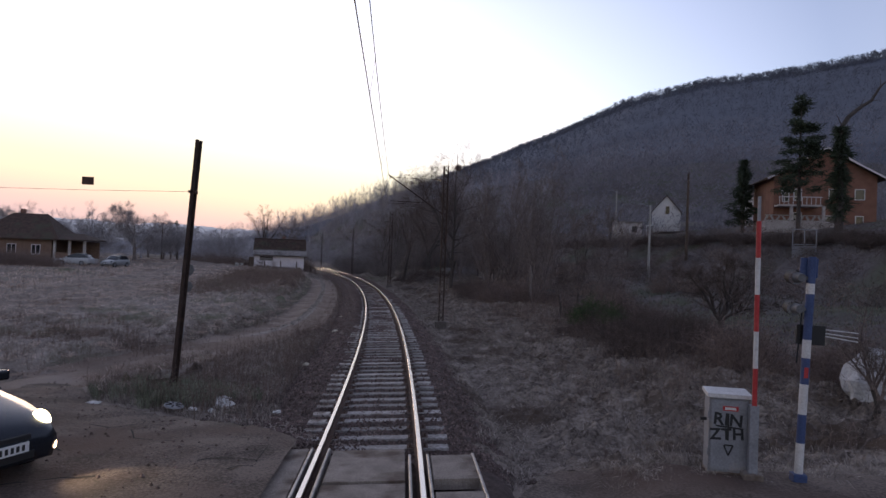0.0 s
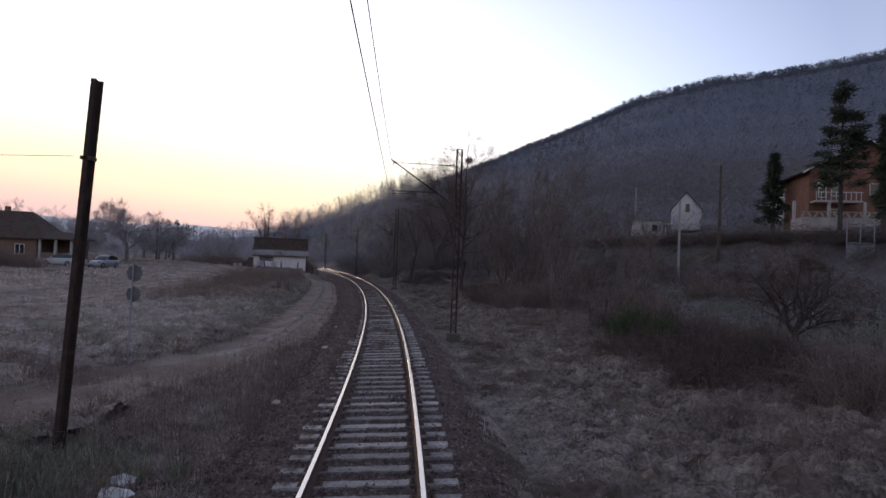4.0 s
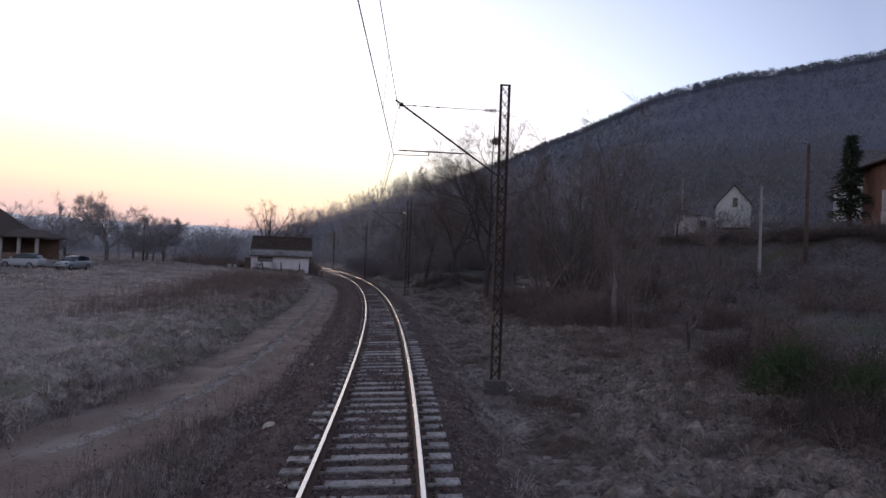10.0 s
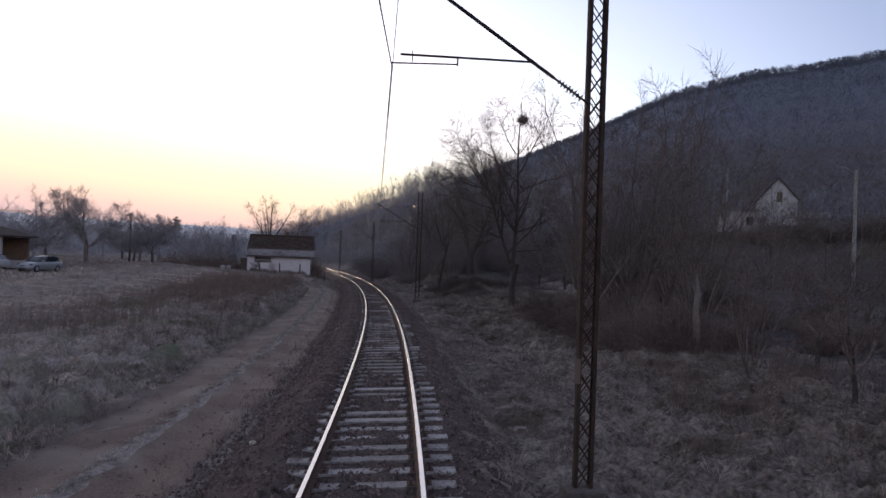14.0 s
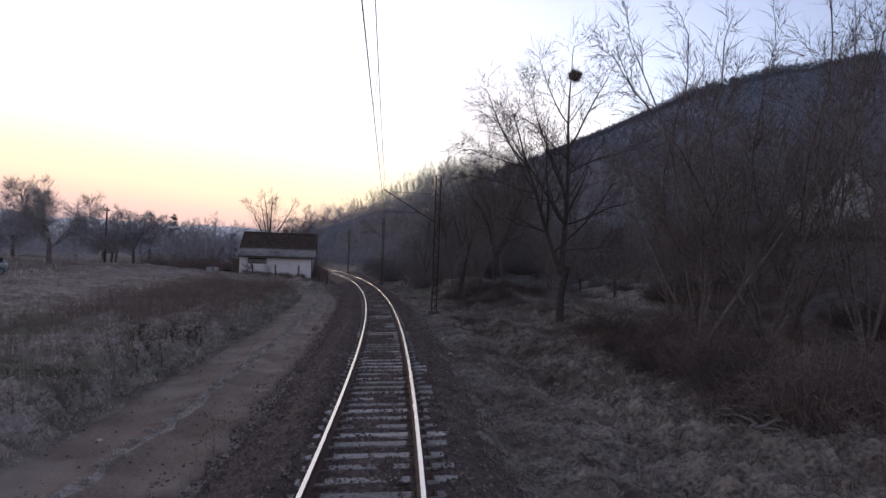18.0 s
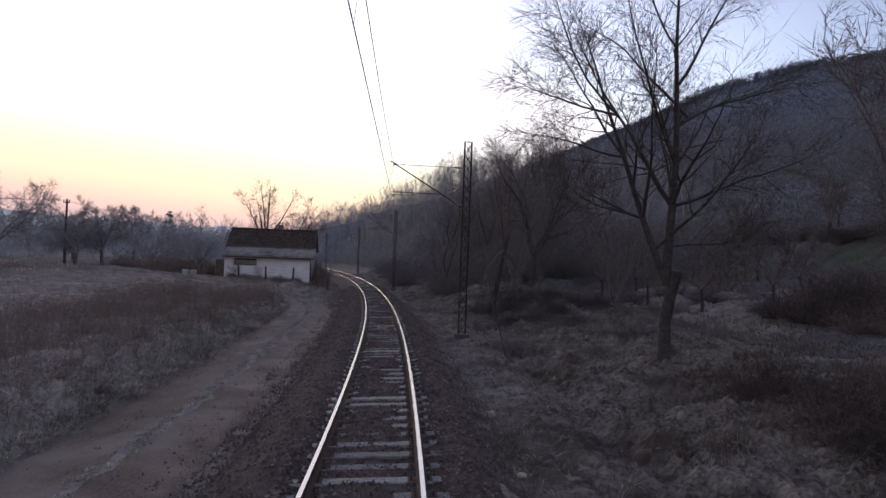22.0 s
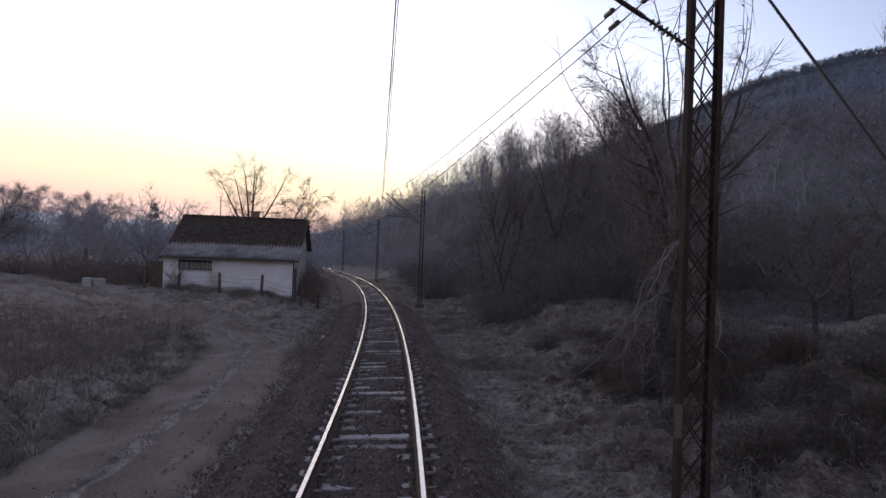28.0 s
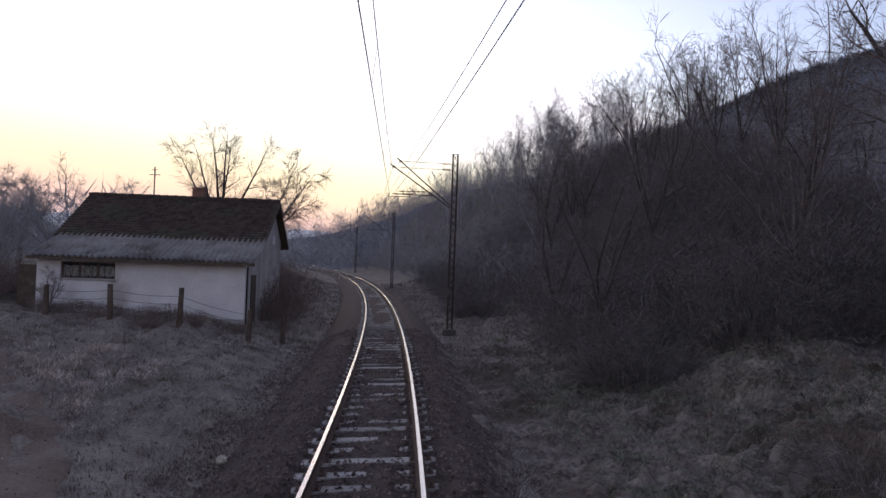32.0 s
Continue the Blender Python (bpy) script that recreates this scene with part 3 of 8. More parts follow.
# ---- plants ----
def grow(seed, tall, rad, fork=0.25, leaders=3, lean=0.4, side=1.4, arch=0.10, wobble=0.10, reach=0.5, fine=1.5, upright=0.9, twigs=1.3, boughs=()):
    """Limbs of a bare tree as tapered pieces: start, end, radii and order. A trunk forks into leaders, which carry limbs, twigs and twiglets."""
    rng = random.Random(seed)
    out = []

    def turned(d, angle):
        axis = d.orthogonal().normalized()
        axis.rotate(Matrix.Rotation(rng.uniform(0, 6.283), 3, d))
        c = d.copy()
        c.rotate(Matrix.Rotation(angle, 3, axis))
        return c

    calm = (0.3, 0.28 if boughs else 1, 1, 1)

    def limb(p, d, length, r, tip, level, n):
        nodes = []
        for i in range(n):
            d = (d + Vector((rng.gauss(0, wobble * calm[level]), rng.gauss(0, wobble * calm[level]), rng.gauss(0, wobble * 0.6) + (arch * (0, 1, 0.7, 0.25)[level])))).normalized()
            q = p + d * (length / n)
            ra, rb = r + (tip - r) * i / n, r + (tip - r) * (i + 1) / n
            out.append((tuple(p), tuple(q), ra, rb, level))
            nodes.append((q, d.copy(), rb, (i + 1) / n))
            p = q
        return nodes

    def some(x):
        return int(x) + (rng.random() < x - int(x))

    trunk = limb(Vector((0, 0, -0.15)), Vector((rng.gauss(0, 0.05), rng.gauss(0, 0.05), 1)).normalized(), tall * fork + 0.15, rad, rad * (0.74 if boughs else 0.82), 0, 4)
    top, d0 = trunk[-1][0], trunk[-1][1]
    turn0 = rng.uniform(0, 6.283)
    given = [(Vector(start), az, tilt, length, r) for start, az, tilt, length, r in boughs]
    for k in range(len(given) or leaders):
        a = turn0 + k * 6.283 / leaders + rng.uniform(-0.4, 0.4)
        tilt = lean * rng.uniform(0.55, 1.25)
        d = Vector((math.cos(a) * math.sin(tilt), math.sin(a) * math.sin(tilt), math.cos(tilt)))
        length = tall * (1 - fork) * rng.uniform(0.8, 1.08)
        start = top if k < 2 else trunk[-2][0].lerp(top, rng.uniform(0.2, 1.0))
        stout = rad * rng.uniform(0.5, 0.72)
        if given:
            start, a, tilt, length, stout = given[k]
            if k > 1:
                start = Vector(min((q[1] for q in out if q[4] < 2 and q[2] > stout), key=lambda e: (Vector(e) - start).length, default=start))
            a, tilt = math.radians(a), math.radians(tilt)
            d = Vector((math.cos(a) * math.sin(tilt), math.sin(a) * math.sin(tilt), math.cos(tilt)))
        for q, dq, rq, fq in limb(start, d, length, stout, 0.012, 1, 9)[1:]:
            for _ in range(some(side)):
                ln = length * reach * (1.02 - 0.72 * fq) * rng.uniform(0.6, 1.15)
                for q2, d2, r2, f2 in limb(q, turned(dq, rng.uniform(0.5, 1.1) * upright), ln, max(rq * rng.uniform(0.4, 0.65), 0.012), 0.007, 2, 5):
                    for _ in range(some(twigs)):
                        l3 = max(ln * 0.7 * (1.05 - 0.5 * f2) * rng.uniform(0.6, 1.15), 0.6 * tall / 12)
                        for q3, d3, r3, f3 in limb(q2, turned(d2, rng.uniform(0.35, 0.95)), l3, max(r2 * 0.55, 0.007), 0.005, 3, 3):
                            for _ in range(some(fine)):
                                out.append((tuple(q3), tuple(q3 + turned(d3, rng.uniform(0.2, 0.85)) * rng.uniform(0.35, 0.95) * max(0.5, tall / 12)), 0.0055, 0.003, 4))
    return out


def tree_meshes(limbs, name, bark=M_BARK, twig=M_TWIG, fat=1.0, barked=1.0):
    """Trunk and crown meshes; limbs stouter than barked count as trunk."""
    thick = [q for q in limbs if q[4] == 0 or q[2] > barked]
    rest = [q for q in limbs if not (q[4] == 0 or q[2] > barked)]
    v, f = tubes([q[0] for q in thick], [q[1] for q in thick], [q[2] for q in thick], [q[3] for q in thick], 9)
    trunk = mesh_of("trunk", v, f, bark, smooth=True)
    big = [q for q in rest if q[4] <= 2]
    small = [q for q in rest if q[4] > 2]
    v1, f1 = tubes([q[0] for q in big], [q[1] for q in big], [q[2] for q in big], [q[3] for q in big], 5)
    if small:
        v2, f2 = spikes([q[0] for q in small], [q[1] for q in small], [q[2] * fat * 1.2 for q in small])
        f1 = np.concatenate([f1[:, [0, 1, 2]], f1[:, [0, 2, 3]], f2 + len(v1)])
        v1 = np.concatenate([v1, v2])
    return trunk, mesh_of("crown", v1, f1, twig)


def tree(name, meshes, m, label, group=""):
    ob = thing(name, m, label, "tree", group)
    child(new("trunk", meshes[0]), ob)
    child(new("crown", meshes[1]), ob, "leafless spreading crown")
    return ob


def shrub_mesh(seed, stems, tall, wide, r, mat, name="shrub", twigs=5, droop=0.0):
    """A bush: a mesh of many bent stems and one of its twigs."""
    g = np.random.RandomState(seed)
    ang, out = g.uniform(0, 6.283, stems), g.uniform(0.0, 1, stems) ** 0.6
    base = np.c_[np.cos(ang) * out * wide * 0.32, np.sin(ang) * out * wide * 0.32, np.full(stems, -0.1)]
    hgt = tall * g.uniform(0.3, 1.0, stems) ** 0.8 * (1 - 0.45 * out)
    lean = out * wide * 0.5 * g.uniform(0.3, 1.1, stems)
    midp = base + np.c_[np.cos(ang) * lean * 0.4, np.sin(ang) * lean * 0.4, hgt * 0.55] + g.normal(0, 0.10 * tall, (stems, 3))
    tip = base + np.c_[np.cos(ang) * lean, np.sin(ang) * lean, hgt * (1 - droop * out)] + g.normal(0, 0.15 * tall, (stems, 3))
    v, f = tubes(base, midp, np.full(stems, r), np.full(stems, r * 0.75), 3)
    v2, f2 = spikes(midp, tip, np.full(stems, r * 0.75))
    body = mesh_of("stem_mass", np.concatenate([v, v2]), np.concatenate([f[:, [0, 1, 2]], f[:, [0, 2, 3]], f2 + len(v)]), mat)
    vs, fs, count = [], [], 0
    for _ in range(twigs):
        t = g.uniform(0.1, 1.0, stems)[:, None]
        start = np.where(g.rand(stems, 1) < 0.45, base + (midp - base) * t, midp + (tip - midp) * t)
        d = g.normal(0, 1, (stems, 3)) + np.c_[np.cos(ang), np.sin(ang), np.full(stems, 0.6 - droop)] * 0.5
        d /= np.linalg.norm(d, axis=1, keepdims=True)
        v, f = spikes(start, start + d * tall * g.uniform(0.10, 0.36, stems)[:, None], np.full(stems, r * 0.6))
        vs.append(v), fs.append(f + count)
        count += len(v)
    return body, mesh_of("twig_mass", np.concatenate(vs), np.concatenate(fs), mat)


def blades(name, xy, tall, width, mat, seed, bend=0.5, z=None):
    """Many grass blades, three faces each, as one mesh."""
    g = np.random.RandomState(seed)
    n = len(xy)
    z = height(xy[:, 0], xy[:, 1]) - 0.02 if z is None else z
    p = np.c_[xy, z]
    h = tall * g.uniform(0.45, 1.15, n)
    a = 2.6 * waves(xy[:, 0], xy[:, 1], seed + 90, 1.8) + g.normal(0, 1.3, n) + g.uniform(0, 6.283, n) * (g.rand(n) < 0.4)
    lean = np.c_[np.cos(a), np.sin(a), np.zeros(n)] * (h * g.uniform(0.1, 1.0, n) * bend)[:, None]
    b = a + 1.57 + g.normal(0, 0.6, n)
    side = np.c_[np.cos(b), np.sin(b), np.zeros(n)] * (width * g.uniform(0.6, 1.4, n))[:, None] * 0.5
    m1 = p + lean * 0.45 + np.c_[np.zeros((n, 2)), h * 0.6]
    tip = p + lean * 1.25 + np.c_[np.zeros((n, 2)), h * (1 - 0.35 * bend)]
    v = np.stack([p - side, p + side, m1 - side * 0.7, m1 + side * 0.7, tip], 1).reshape(-1, 3)
    f = np.array([[0, 1, 3], [0, 3, 2], [2, 3, 4]])[None] + (np.arange(n) * 5)[:, None, None]
    return new(name, mesh_of(name, v, f.reshape(-1, 3), mat))


def tussocks(name, xy, per, tall, wide, width, mat, seed, floor=None):
    """Clumps of long arching blades that fall outward from their middles, as one mesh."""
    g = np.random.RandomState(seed)
    k = np.repeat(np.arange(len(xy)), per)
    n = len(k)
    size = g.uniform(0.5, 1.25, len(xy))[k]
    tilt = g.uniform(0, 6.283, len(xy))[k]
    a = g.uniform(0, 6.283, n)
    r = np.sqrt(g.rand(n)) * wide * 0.45 * size
    p = np.c_[xy[k, 0] + np.cos(a) * r, xy[k, 1] + np.sin(a) * r]
    z = (floor(xy) if floor else height(xy[:, 0], xy[:, 1]))[k] - 0.04
    p = np.c_[p, z]
    h = tall * size * g.uniform(0.55, 1.1, n)
    d = np.c_[np.cos(a) * 0.8 + np.cos(tilt) * 0.5, np.sin(a) * 0.8 + np.sin(tilt) * 0.5, np.zeros(n)] + np.c_[g.normal(0, 0.25, (n, 2)), np.zeros(n)]
    d = d * (wide * size * g.uniform(0.3, 1.0, n))[:, None]
    b = a + 1.57 + g.normal(0, 0.5, n)
    side = np.c_[np.cos(b), np.sin(b), np.zeros(n)] * (width * g.uniform(0.6, 1.4, n))[:, None] * 0.5
    m1 = p + d * 0.45 + np.c_[np.zeros((n, 2)), h]
    tip = p + d * 1.1 + np.c_[np.zeros((n, 2)), h * g.uniform(0.1, 0.75, n)]
    v = np.stack([p - side, p + side, m1 - side * 0.8, m1 + side * 0.8, tip], 1).reshape(-1, 3)
    f = np.array([[0, 1, 3], [0, 3, 2], [2, 3, 4]])[None] + (np.arange(n) * 5)[:, None, None]
    return new(name, mesh_of(name, v, f.reshape(-1, 3), mat))


def scatter(n, s0, s1, l0, l1, seed, clump=0.0, size=1.5):
    """Random plan places in a strip beside the line, thinned into clumps."""
    g = np.random.RandomState(seed)
    s, lat = g.uniform(s0, s1, n), g.uniform(l0, l1, n)
    a = s / RADIUS
    xy = np.c_[-RADIUS + (RADIUS + lat) * np.cos(a), (RADIUS + lat) * np.sin(a)]
    if clump:
        keep = waves(xy[:, 0], xy[:, 1], seed + 50, size) > (g.rand(n) * 2 - 1) * 0.8 + clump - 0.5
        xy = xy[keep]
    return xy

# ---- overhead line ----
M_RUSTCONC = material("stained_dark_concrete", (0.06, 0.05, 0.045), (0.13, 0.11, 0.10), 4.0, 0.95, 0.5, fine=30)
SPAN = [-12.0, 34.2, 77.6, 117.4, 158.0, 200.0]


def mast(s, lat, base, top, arms=1, wide=0.27, label="", guyed=False):
    """A lattice mast of two channels with crossed lacing, and its cantilever."""
    ob = thing("catenary_mast", line_pose(s, lat, base), label or "brown lattice steel mast carrying a cantilever over the track", "catenary mast", "masts along the line")
    tall = top - base
    for side in (-1, 1):
        bm = bmesh.new()
        x = side * wide / 2
        box(bm, (x, 0, tall / 2), (0.012, 0.12, tall))
        for y in (-0.056, 0.056):
            box(bm, (x - side * 0.025, y, tall / 2), (0.05, 0.009, tall))
        part("leg", bm, M_MAST, ob)
    step = wide * 1.25
    lacing = None
    n = int(tall / step)
    for face in (-0.068, 0.068):
        for k in range(n):
            for flip in (-1, 1):
                if lacing is None:
                    bm = bmesh.new()
                    box(bm, (0, 0, 0), (0.017, 0.006, math.hypot(wide * 0.86, step)), Matrix.Rotation(math.atan2(wide * 0.86, step), 4, "Y"))
                    first = part("lacing_bar", bm, M_MAST, ob)
                    lacing = first.data
                    bar = first
                else:
                    bar = child(new("lacing_bar", lacing), ob)
                bar.matrix_parent_inverse = Matrix.Identity(4)
                bar.location = (0, face + 0.003 * flip, step * (k + 0.5) + 0.05)
                bar.scale = (flip, 1, 1)
    part("cap_plate", boxed((0, 0, tall + 0.006), (wide + 0.03, 0.15, 0.012)), M_MAST, ob)
    part("foundation", boxed((0, 0, -0.25), (wide + 0.3, 0.5, 0.62), bevel=0.03), M_RUSTCONC, ob, "mossy concrete footing")
    part("number_plate", boxed((-wide / 2 - 0.012, -0.075, 1.75), (0.085, 0.008, 0.36)), plain("faded_plate", (0.13, 0.095, 0.078), 0.9), ob)
    for a in range(arms):
        reach = lat - (0.17 + 0.32 * a)
        up = 0.32 * a
        y = -0.12 + 0.3 * a
        zt, zs = 7.0 - base + up, 5.22 - base + up * 0.5
        tip = Vector((-reach - 0.05, y, 7.15 - base + up))
        foot = Vector((-wide / 2, y, zs))
        bm = bmesh.new()
        way = (tip - foot).normalized()
        rod(bm, foot + way * 0.62, tip, 0.027, n=10)
        part("bracket_tube", bm, M_MAST, ob)
        bm = bmesh.new()
        for k in range(8):
            q = foot + way * (0.13 + 0.055 * k)
            rod(bm, q, q + way * 0.022, 0.062 if k % 2 == 0 else 0.035, 0.04, n=12)
        rod(bm, foot, foot + way * 0.66, 0.018, n=8)
        part("strut_insulator", bm, M_PORCELAIN, ob)
        tie0, tie1 = Vector((-wide / 2, y, zt)), Vector((-reach + 0.14, y, 7.02 - base + up))
        run = (tie1 - tie0).normalized()
        bm = bmesh.new()
        rod(bm, tie0 + run * 0.5, tie1, 0.009, n=6)
        for k in (0.62, 0.74, 0.86):
            q = tie0.lerp(tie1, k)
            rod(bm, q, q + run * 0.09, 0.017, n=6)
        part("tie_rod", bm, M_MAST, ob)
        bm = bmesh.new()
        rod(bm, tie0, tie0 + run * 0.52, 0.012, n=6)
        for k in range(6):
            q = tie0 + run * (0.14 + 0.05 * k)
            rod(bm, q, q + run * 0.02, 0.07, 0.045, n=12)
        part("tie_insulator", bm, M_PORCELAIN, ob)
        joint = foot.lerp(tip, 0.29)
        reg = Vector((-reach + 0.08, y, 5.79 - base + up * 0.5))
        bm = bmesh.new()
        rod(bm, joint, reg, 0.017, n=8)
        rod(bm, reg.lerp(joint, 0.09) + Vector((0, 0, 0.06)), reg.lerp(joint, 0.09) - Vector((0, 0, 0.1)), 0.008, n=6)
        part("registration_arm", bm, M_MAST, ob)
        drop = reg.lerp(joint, 0.43)
        bm = bmesh.new()
        rod(bm, drop, drop - Vector((0, 0, 0.12)), 0.014, n=6)
        rod(bm, drop - Vector((0, 0, 0.1)), (-reach - 0.05, y, 5.66 - base + up * 0.5), 0.011, n=6)
        part("steady_arm", bm, M_MAST, ob)
        bm = bmesh.new()
        box(bm, tip.lerp(foot, 0.06), (0.09, 0.07, 0.1), bevel=0.015)
        rod(bm, tip.lerp(foot, 0.04), tip.lerp(foot, 0.04) - Vector((0, 0, 0.16)), 0.014, n=6)
        part("saddle_clamp", bm, M_MAST, ob)
    return ob


mast(34.2, 3.13, -0.42, 7.75)
mast(77.6, 3.58, -0.5, 8.2, wide=0.36, label="stout brown lattice steel mast with guy wire and cantilever")
mast(117.4, 3.12, -0.4, 7.75, arms=2, label="brown lattice steel mast with two cantilevers")
mast(158.0, 3.1, -0.4, 7.75)
mast(200.0, 3.1, -0.4, 7.75)


def hung(s0, s1, l0, l1, z0, z1, sag, n=16):
    a, b = line(s0, l0, z0), line(s1, l1, z1)
    return [a.lerp(b, k / n) - Vector((0, 0, 4 * sag * (k / n) * (1 - k / n))) for k in range(n + 1)]


STAGGER = dict(zip(SPAN, (0.4, 0.13, 0.22, 0.16, 0.2, 0.2)))
overhead = thing("overhead_line", Matrix.Identity(4), "thin dark contact wire hung from a messenger wire above the track", "overhead wire")
for a, b in zip(SPAN[:-1], SPAN[1:]):
    la, lb = STAGGER[a], STAGGER[b]
    low, top = hung(a, b, la, lb, 5.64, 5.64, 0.05), hung(a, b, la + 0.07, lb + 0.07, 6.97, 6.97, 0.75)
    wire("contact_wire", low, 0.0085, M_WIRE, overhead)
    wire("messenger_wire", top, 0.0075, M_WIRE, overhead)
    for k in (2, 5, 8, 11, 14):
        wire("dropper", [low[k], top[k]], 0.0035, M_WIRE, overhead, n=4)
anchor = thing("anchored_wire_pair", Matrix.Identity(4), "second pair of wires running slantwise from a mast", "overhead wire")
upper = hung(77.4, 117.4, 3.05, 1.03, 6.06, 7.61, 0.24)
lower = hung(77.4, 117.4, 3.15, 0.26, 5.97, 5.7, 0.22)
wire("messenger_wire", upper, 0.0085, M_WIRE, anchor)
wire("contact_wire", lower, 0.0085, M_WIRE, anchor)
for pts in (upper, lower):
    for k in (0.012, 0.035):
        bm = bmesh.new()
        q, e = pts[0].lerp(pts[-1], k), pts[0].lerp(pts[-1], k + 0.006)
        rod(bm, q, e, 0.035, 0.03, n=8)
        part("insulator", bm, M_PORCELAIN, anchor)
upper = hung(117.4, 158.0, 1.03, 0.2, 7.61, 7.0, 0.6)
wire("messenger_wire", upper, 0.0085, M_WIRE, anchor)
for a, b in (((77.4, 3.5, 6.6), (72.0, 4.5, -0.6)),):
    guy = thing("guy_wire", Matrix.Identity(4), "taut steel guy wire bracing the mast to the ground", "guy wire")
    wire("strand", [line(*a), line(*b)], 0.014, M_WIRE, guy)

# ---- level crossing ----
crossing = thing("level_crossing_deck", Matrix.Identity(4), "worn concrete level crossing panels with steel edges", "level crossing", kind="structure")
PANEL_END = 10.05


def deck(s0, s1, l0, l1, top, thick, mat, name, label=""):
    bm = bmesh.new()
    n = 3
    ring = []
    for k in range(n + 1):
        s = s0 + (s1 - s0) * k / n
        ring.append([bm.verts.new(canted(s, a, z)) for a, z in ((l0, top - thick), (l0, top - 0.008), (l0 + 0.01, top), (l1 - 0.01, top), (l1, top - 0.008), (l1, top - thick))])
    for k in range(n):
        for j in range(6):
            bm.faces.new((ring[k][j], ring[k + 1][j], ring[k + 1][(j + 1) % 6], ring[k][(j + 1) % 6]))
    bm.faces.new(ring[0])
    bm.faces.new(ring[-1][::-1])
    return part(name, bm, mat, crossing, label)


for k in range(5):
    e1 = PANEL_END - k * 1.5
    e0 = e1 - 1.485
    deck(e0, e1 - 0.0, -1.42, -0.90, -0.005, 0.14, M_CONCRETE, "panel")
    deck(e0, e1 - 0.45, 0.90, 1.5, -0.005, 0.14, M_CONCRETE, "panel")
    deck(e0, e1 - 0.1, -0.53, 0.53, -0.01, 0.14, M_CONCRETE, "panel")
M_EDGE = material("bright_steel_edge", (0.20, 0.18, 0.17), (0.42, 0.40, 0.38), 5.0, 0.5, 0.2, metal=0.5, fine=40)
for lat in (-1.44, -0.86, 0.86, 1.52, -0.60, 0.60):
    deck(2.0, PANEL_END - (0.0 if lat < 0 else 0.4), lat - 0.02, lat + 0.02, 0.004, 0.12, M_EDGE, "steel_edge", "scraped steel edge angle")

# ---- level crossing furniture ----
M_DARKSTEEL = material("dark_grey_steel", (0.07, 0.07, 0.075), (0.13, 0.13, 0.14), 4.0, 0.6, 0.2, fine=30)
M_GREYPAINT = material("grey_painted_steel", (0.16, 0.163, 0.18), (0.25, 0.253, 0.275), 3.0, 0.6, 0.1, fine=30, third=(0.26, 0.22, 0.2), third_scale=2.5, third_cut=0.66)
M_WHITE = material("chipped_white_paint", (0.42, 0.40, 0.40), (0.60, 0.585, 0.58), 5.0, 0.6, 0.1, fine=40, third=(0.35, 0.3, 0.28), third_scale=6, third_cut=0.68)
M_RED = material("faded_red_paint", (0.30, 0.02, 0.024), (0.42, 0.045, 0.045), 5.0, 0.55, 0.1, fine=40)
M_BLUE = material("blue_paint", (0.03, 0.048, 0.12), (0.055, 0.082, 0.18), 5.0, 0.6, 0.1, fine=40)
M_BLACK = plain("matt_black", (0.012, 0.012, 0.013), 0.7)
GZ = -0.42

EYE_AT = Vector((0.47, 0.0, 2.89))


def nearer(m, k):
    """The same pose drawn in towards the first viewpoint, with its size."""
    return Matrix.Translation(EYE_AT) @ Matrix.Scale(k, 4) @ Matrix.Translation(-EYE_AT) @ m


cab = thing("signal_cabinet", nearer(pose(5.7, 10.7, GZ, 0, 0, -14), 0.835), "grey steel trackside cabinet with black graffiti on its door", "signal cabinet")
part("body", boxed((0, 0, 0.62), (0.6, 0.4, 1.24), bevel=0.008), M_GREYPAINT, cab)
door = part("door", boxed((0, -0.222, 0.63), (0.54, 0.018, 1.12), bevel=0.005), M_GREYPAINT, cab)
bm = bmesh.new()
box(bm, (0, -0.01, 1.275), (0.68, 0.5, 0.07), Matrix.Rotation(0.05, 4, "X"), 0.01)
part("lid", bm, M_WHITE, cab, "whitish sloping lid")
part("plinth", boxed((0, 0, -0.12), (0.62, 0.42, 0.3), bevel=0.01), M_CONCRETE, cab)
bm = bmesh.new()
for z in (0.35, 0.95):
    rod(bm, (-0.315, -0.235, z - 0.06), (-0.315, -0.235, z + 0.06), 0.012, n=8)
part("hinge", bm, M_GREYPAINT, door)
part("latch", boxed((-0.37, -0.12, 0.85), (0.1, 0.03, 0.05), bevel=0.004), M_BLACK, cab)
part("warning_sticker", boxed((0.02, -0.233, 1.06), (0.24, 0.002, 0.075)), M_RED, door)
part("sticker_field", boxed((0.02, -0.2345, 1.06), (0.17, 0.002, 0.04)), M_WHITE, door)


def lettering(text, size, m, mat, parent, name="lettering", spread=1.0, bold=0.004):
    c = bpy.data.curves.new(name, "FONT")
    c.body, c.size, c.extrude, c.offset = text, size, 0.0012, bold
    c.space_character = spread
    c.align_x = "CENTER"
    c.resolution_u = 2
    tmp = new("tmp_text", c)
    bpy.context.view_layer.update()
    me = bpy.data.meshes.new_from_object(tmp.evaluated_get(bpy.context.evaluated_depsgraph_get()))
    bpy.data.objects.remove(tmp)
    bpy.data.curves.remove(c)
    me.materials.clear()
    me.materials.append(mat)
    ob = new(name, me)
    ob.parent = parent
    ob.matrix_basis = m
    return ob


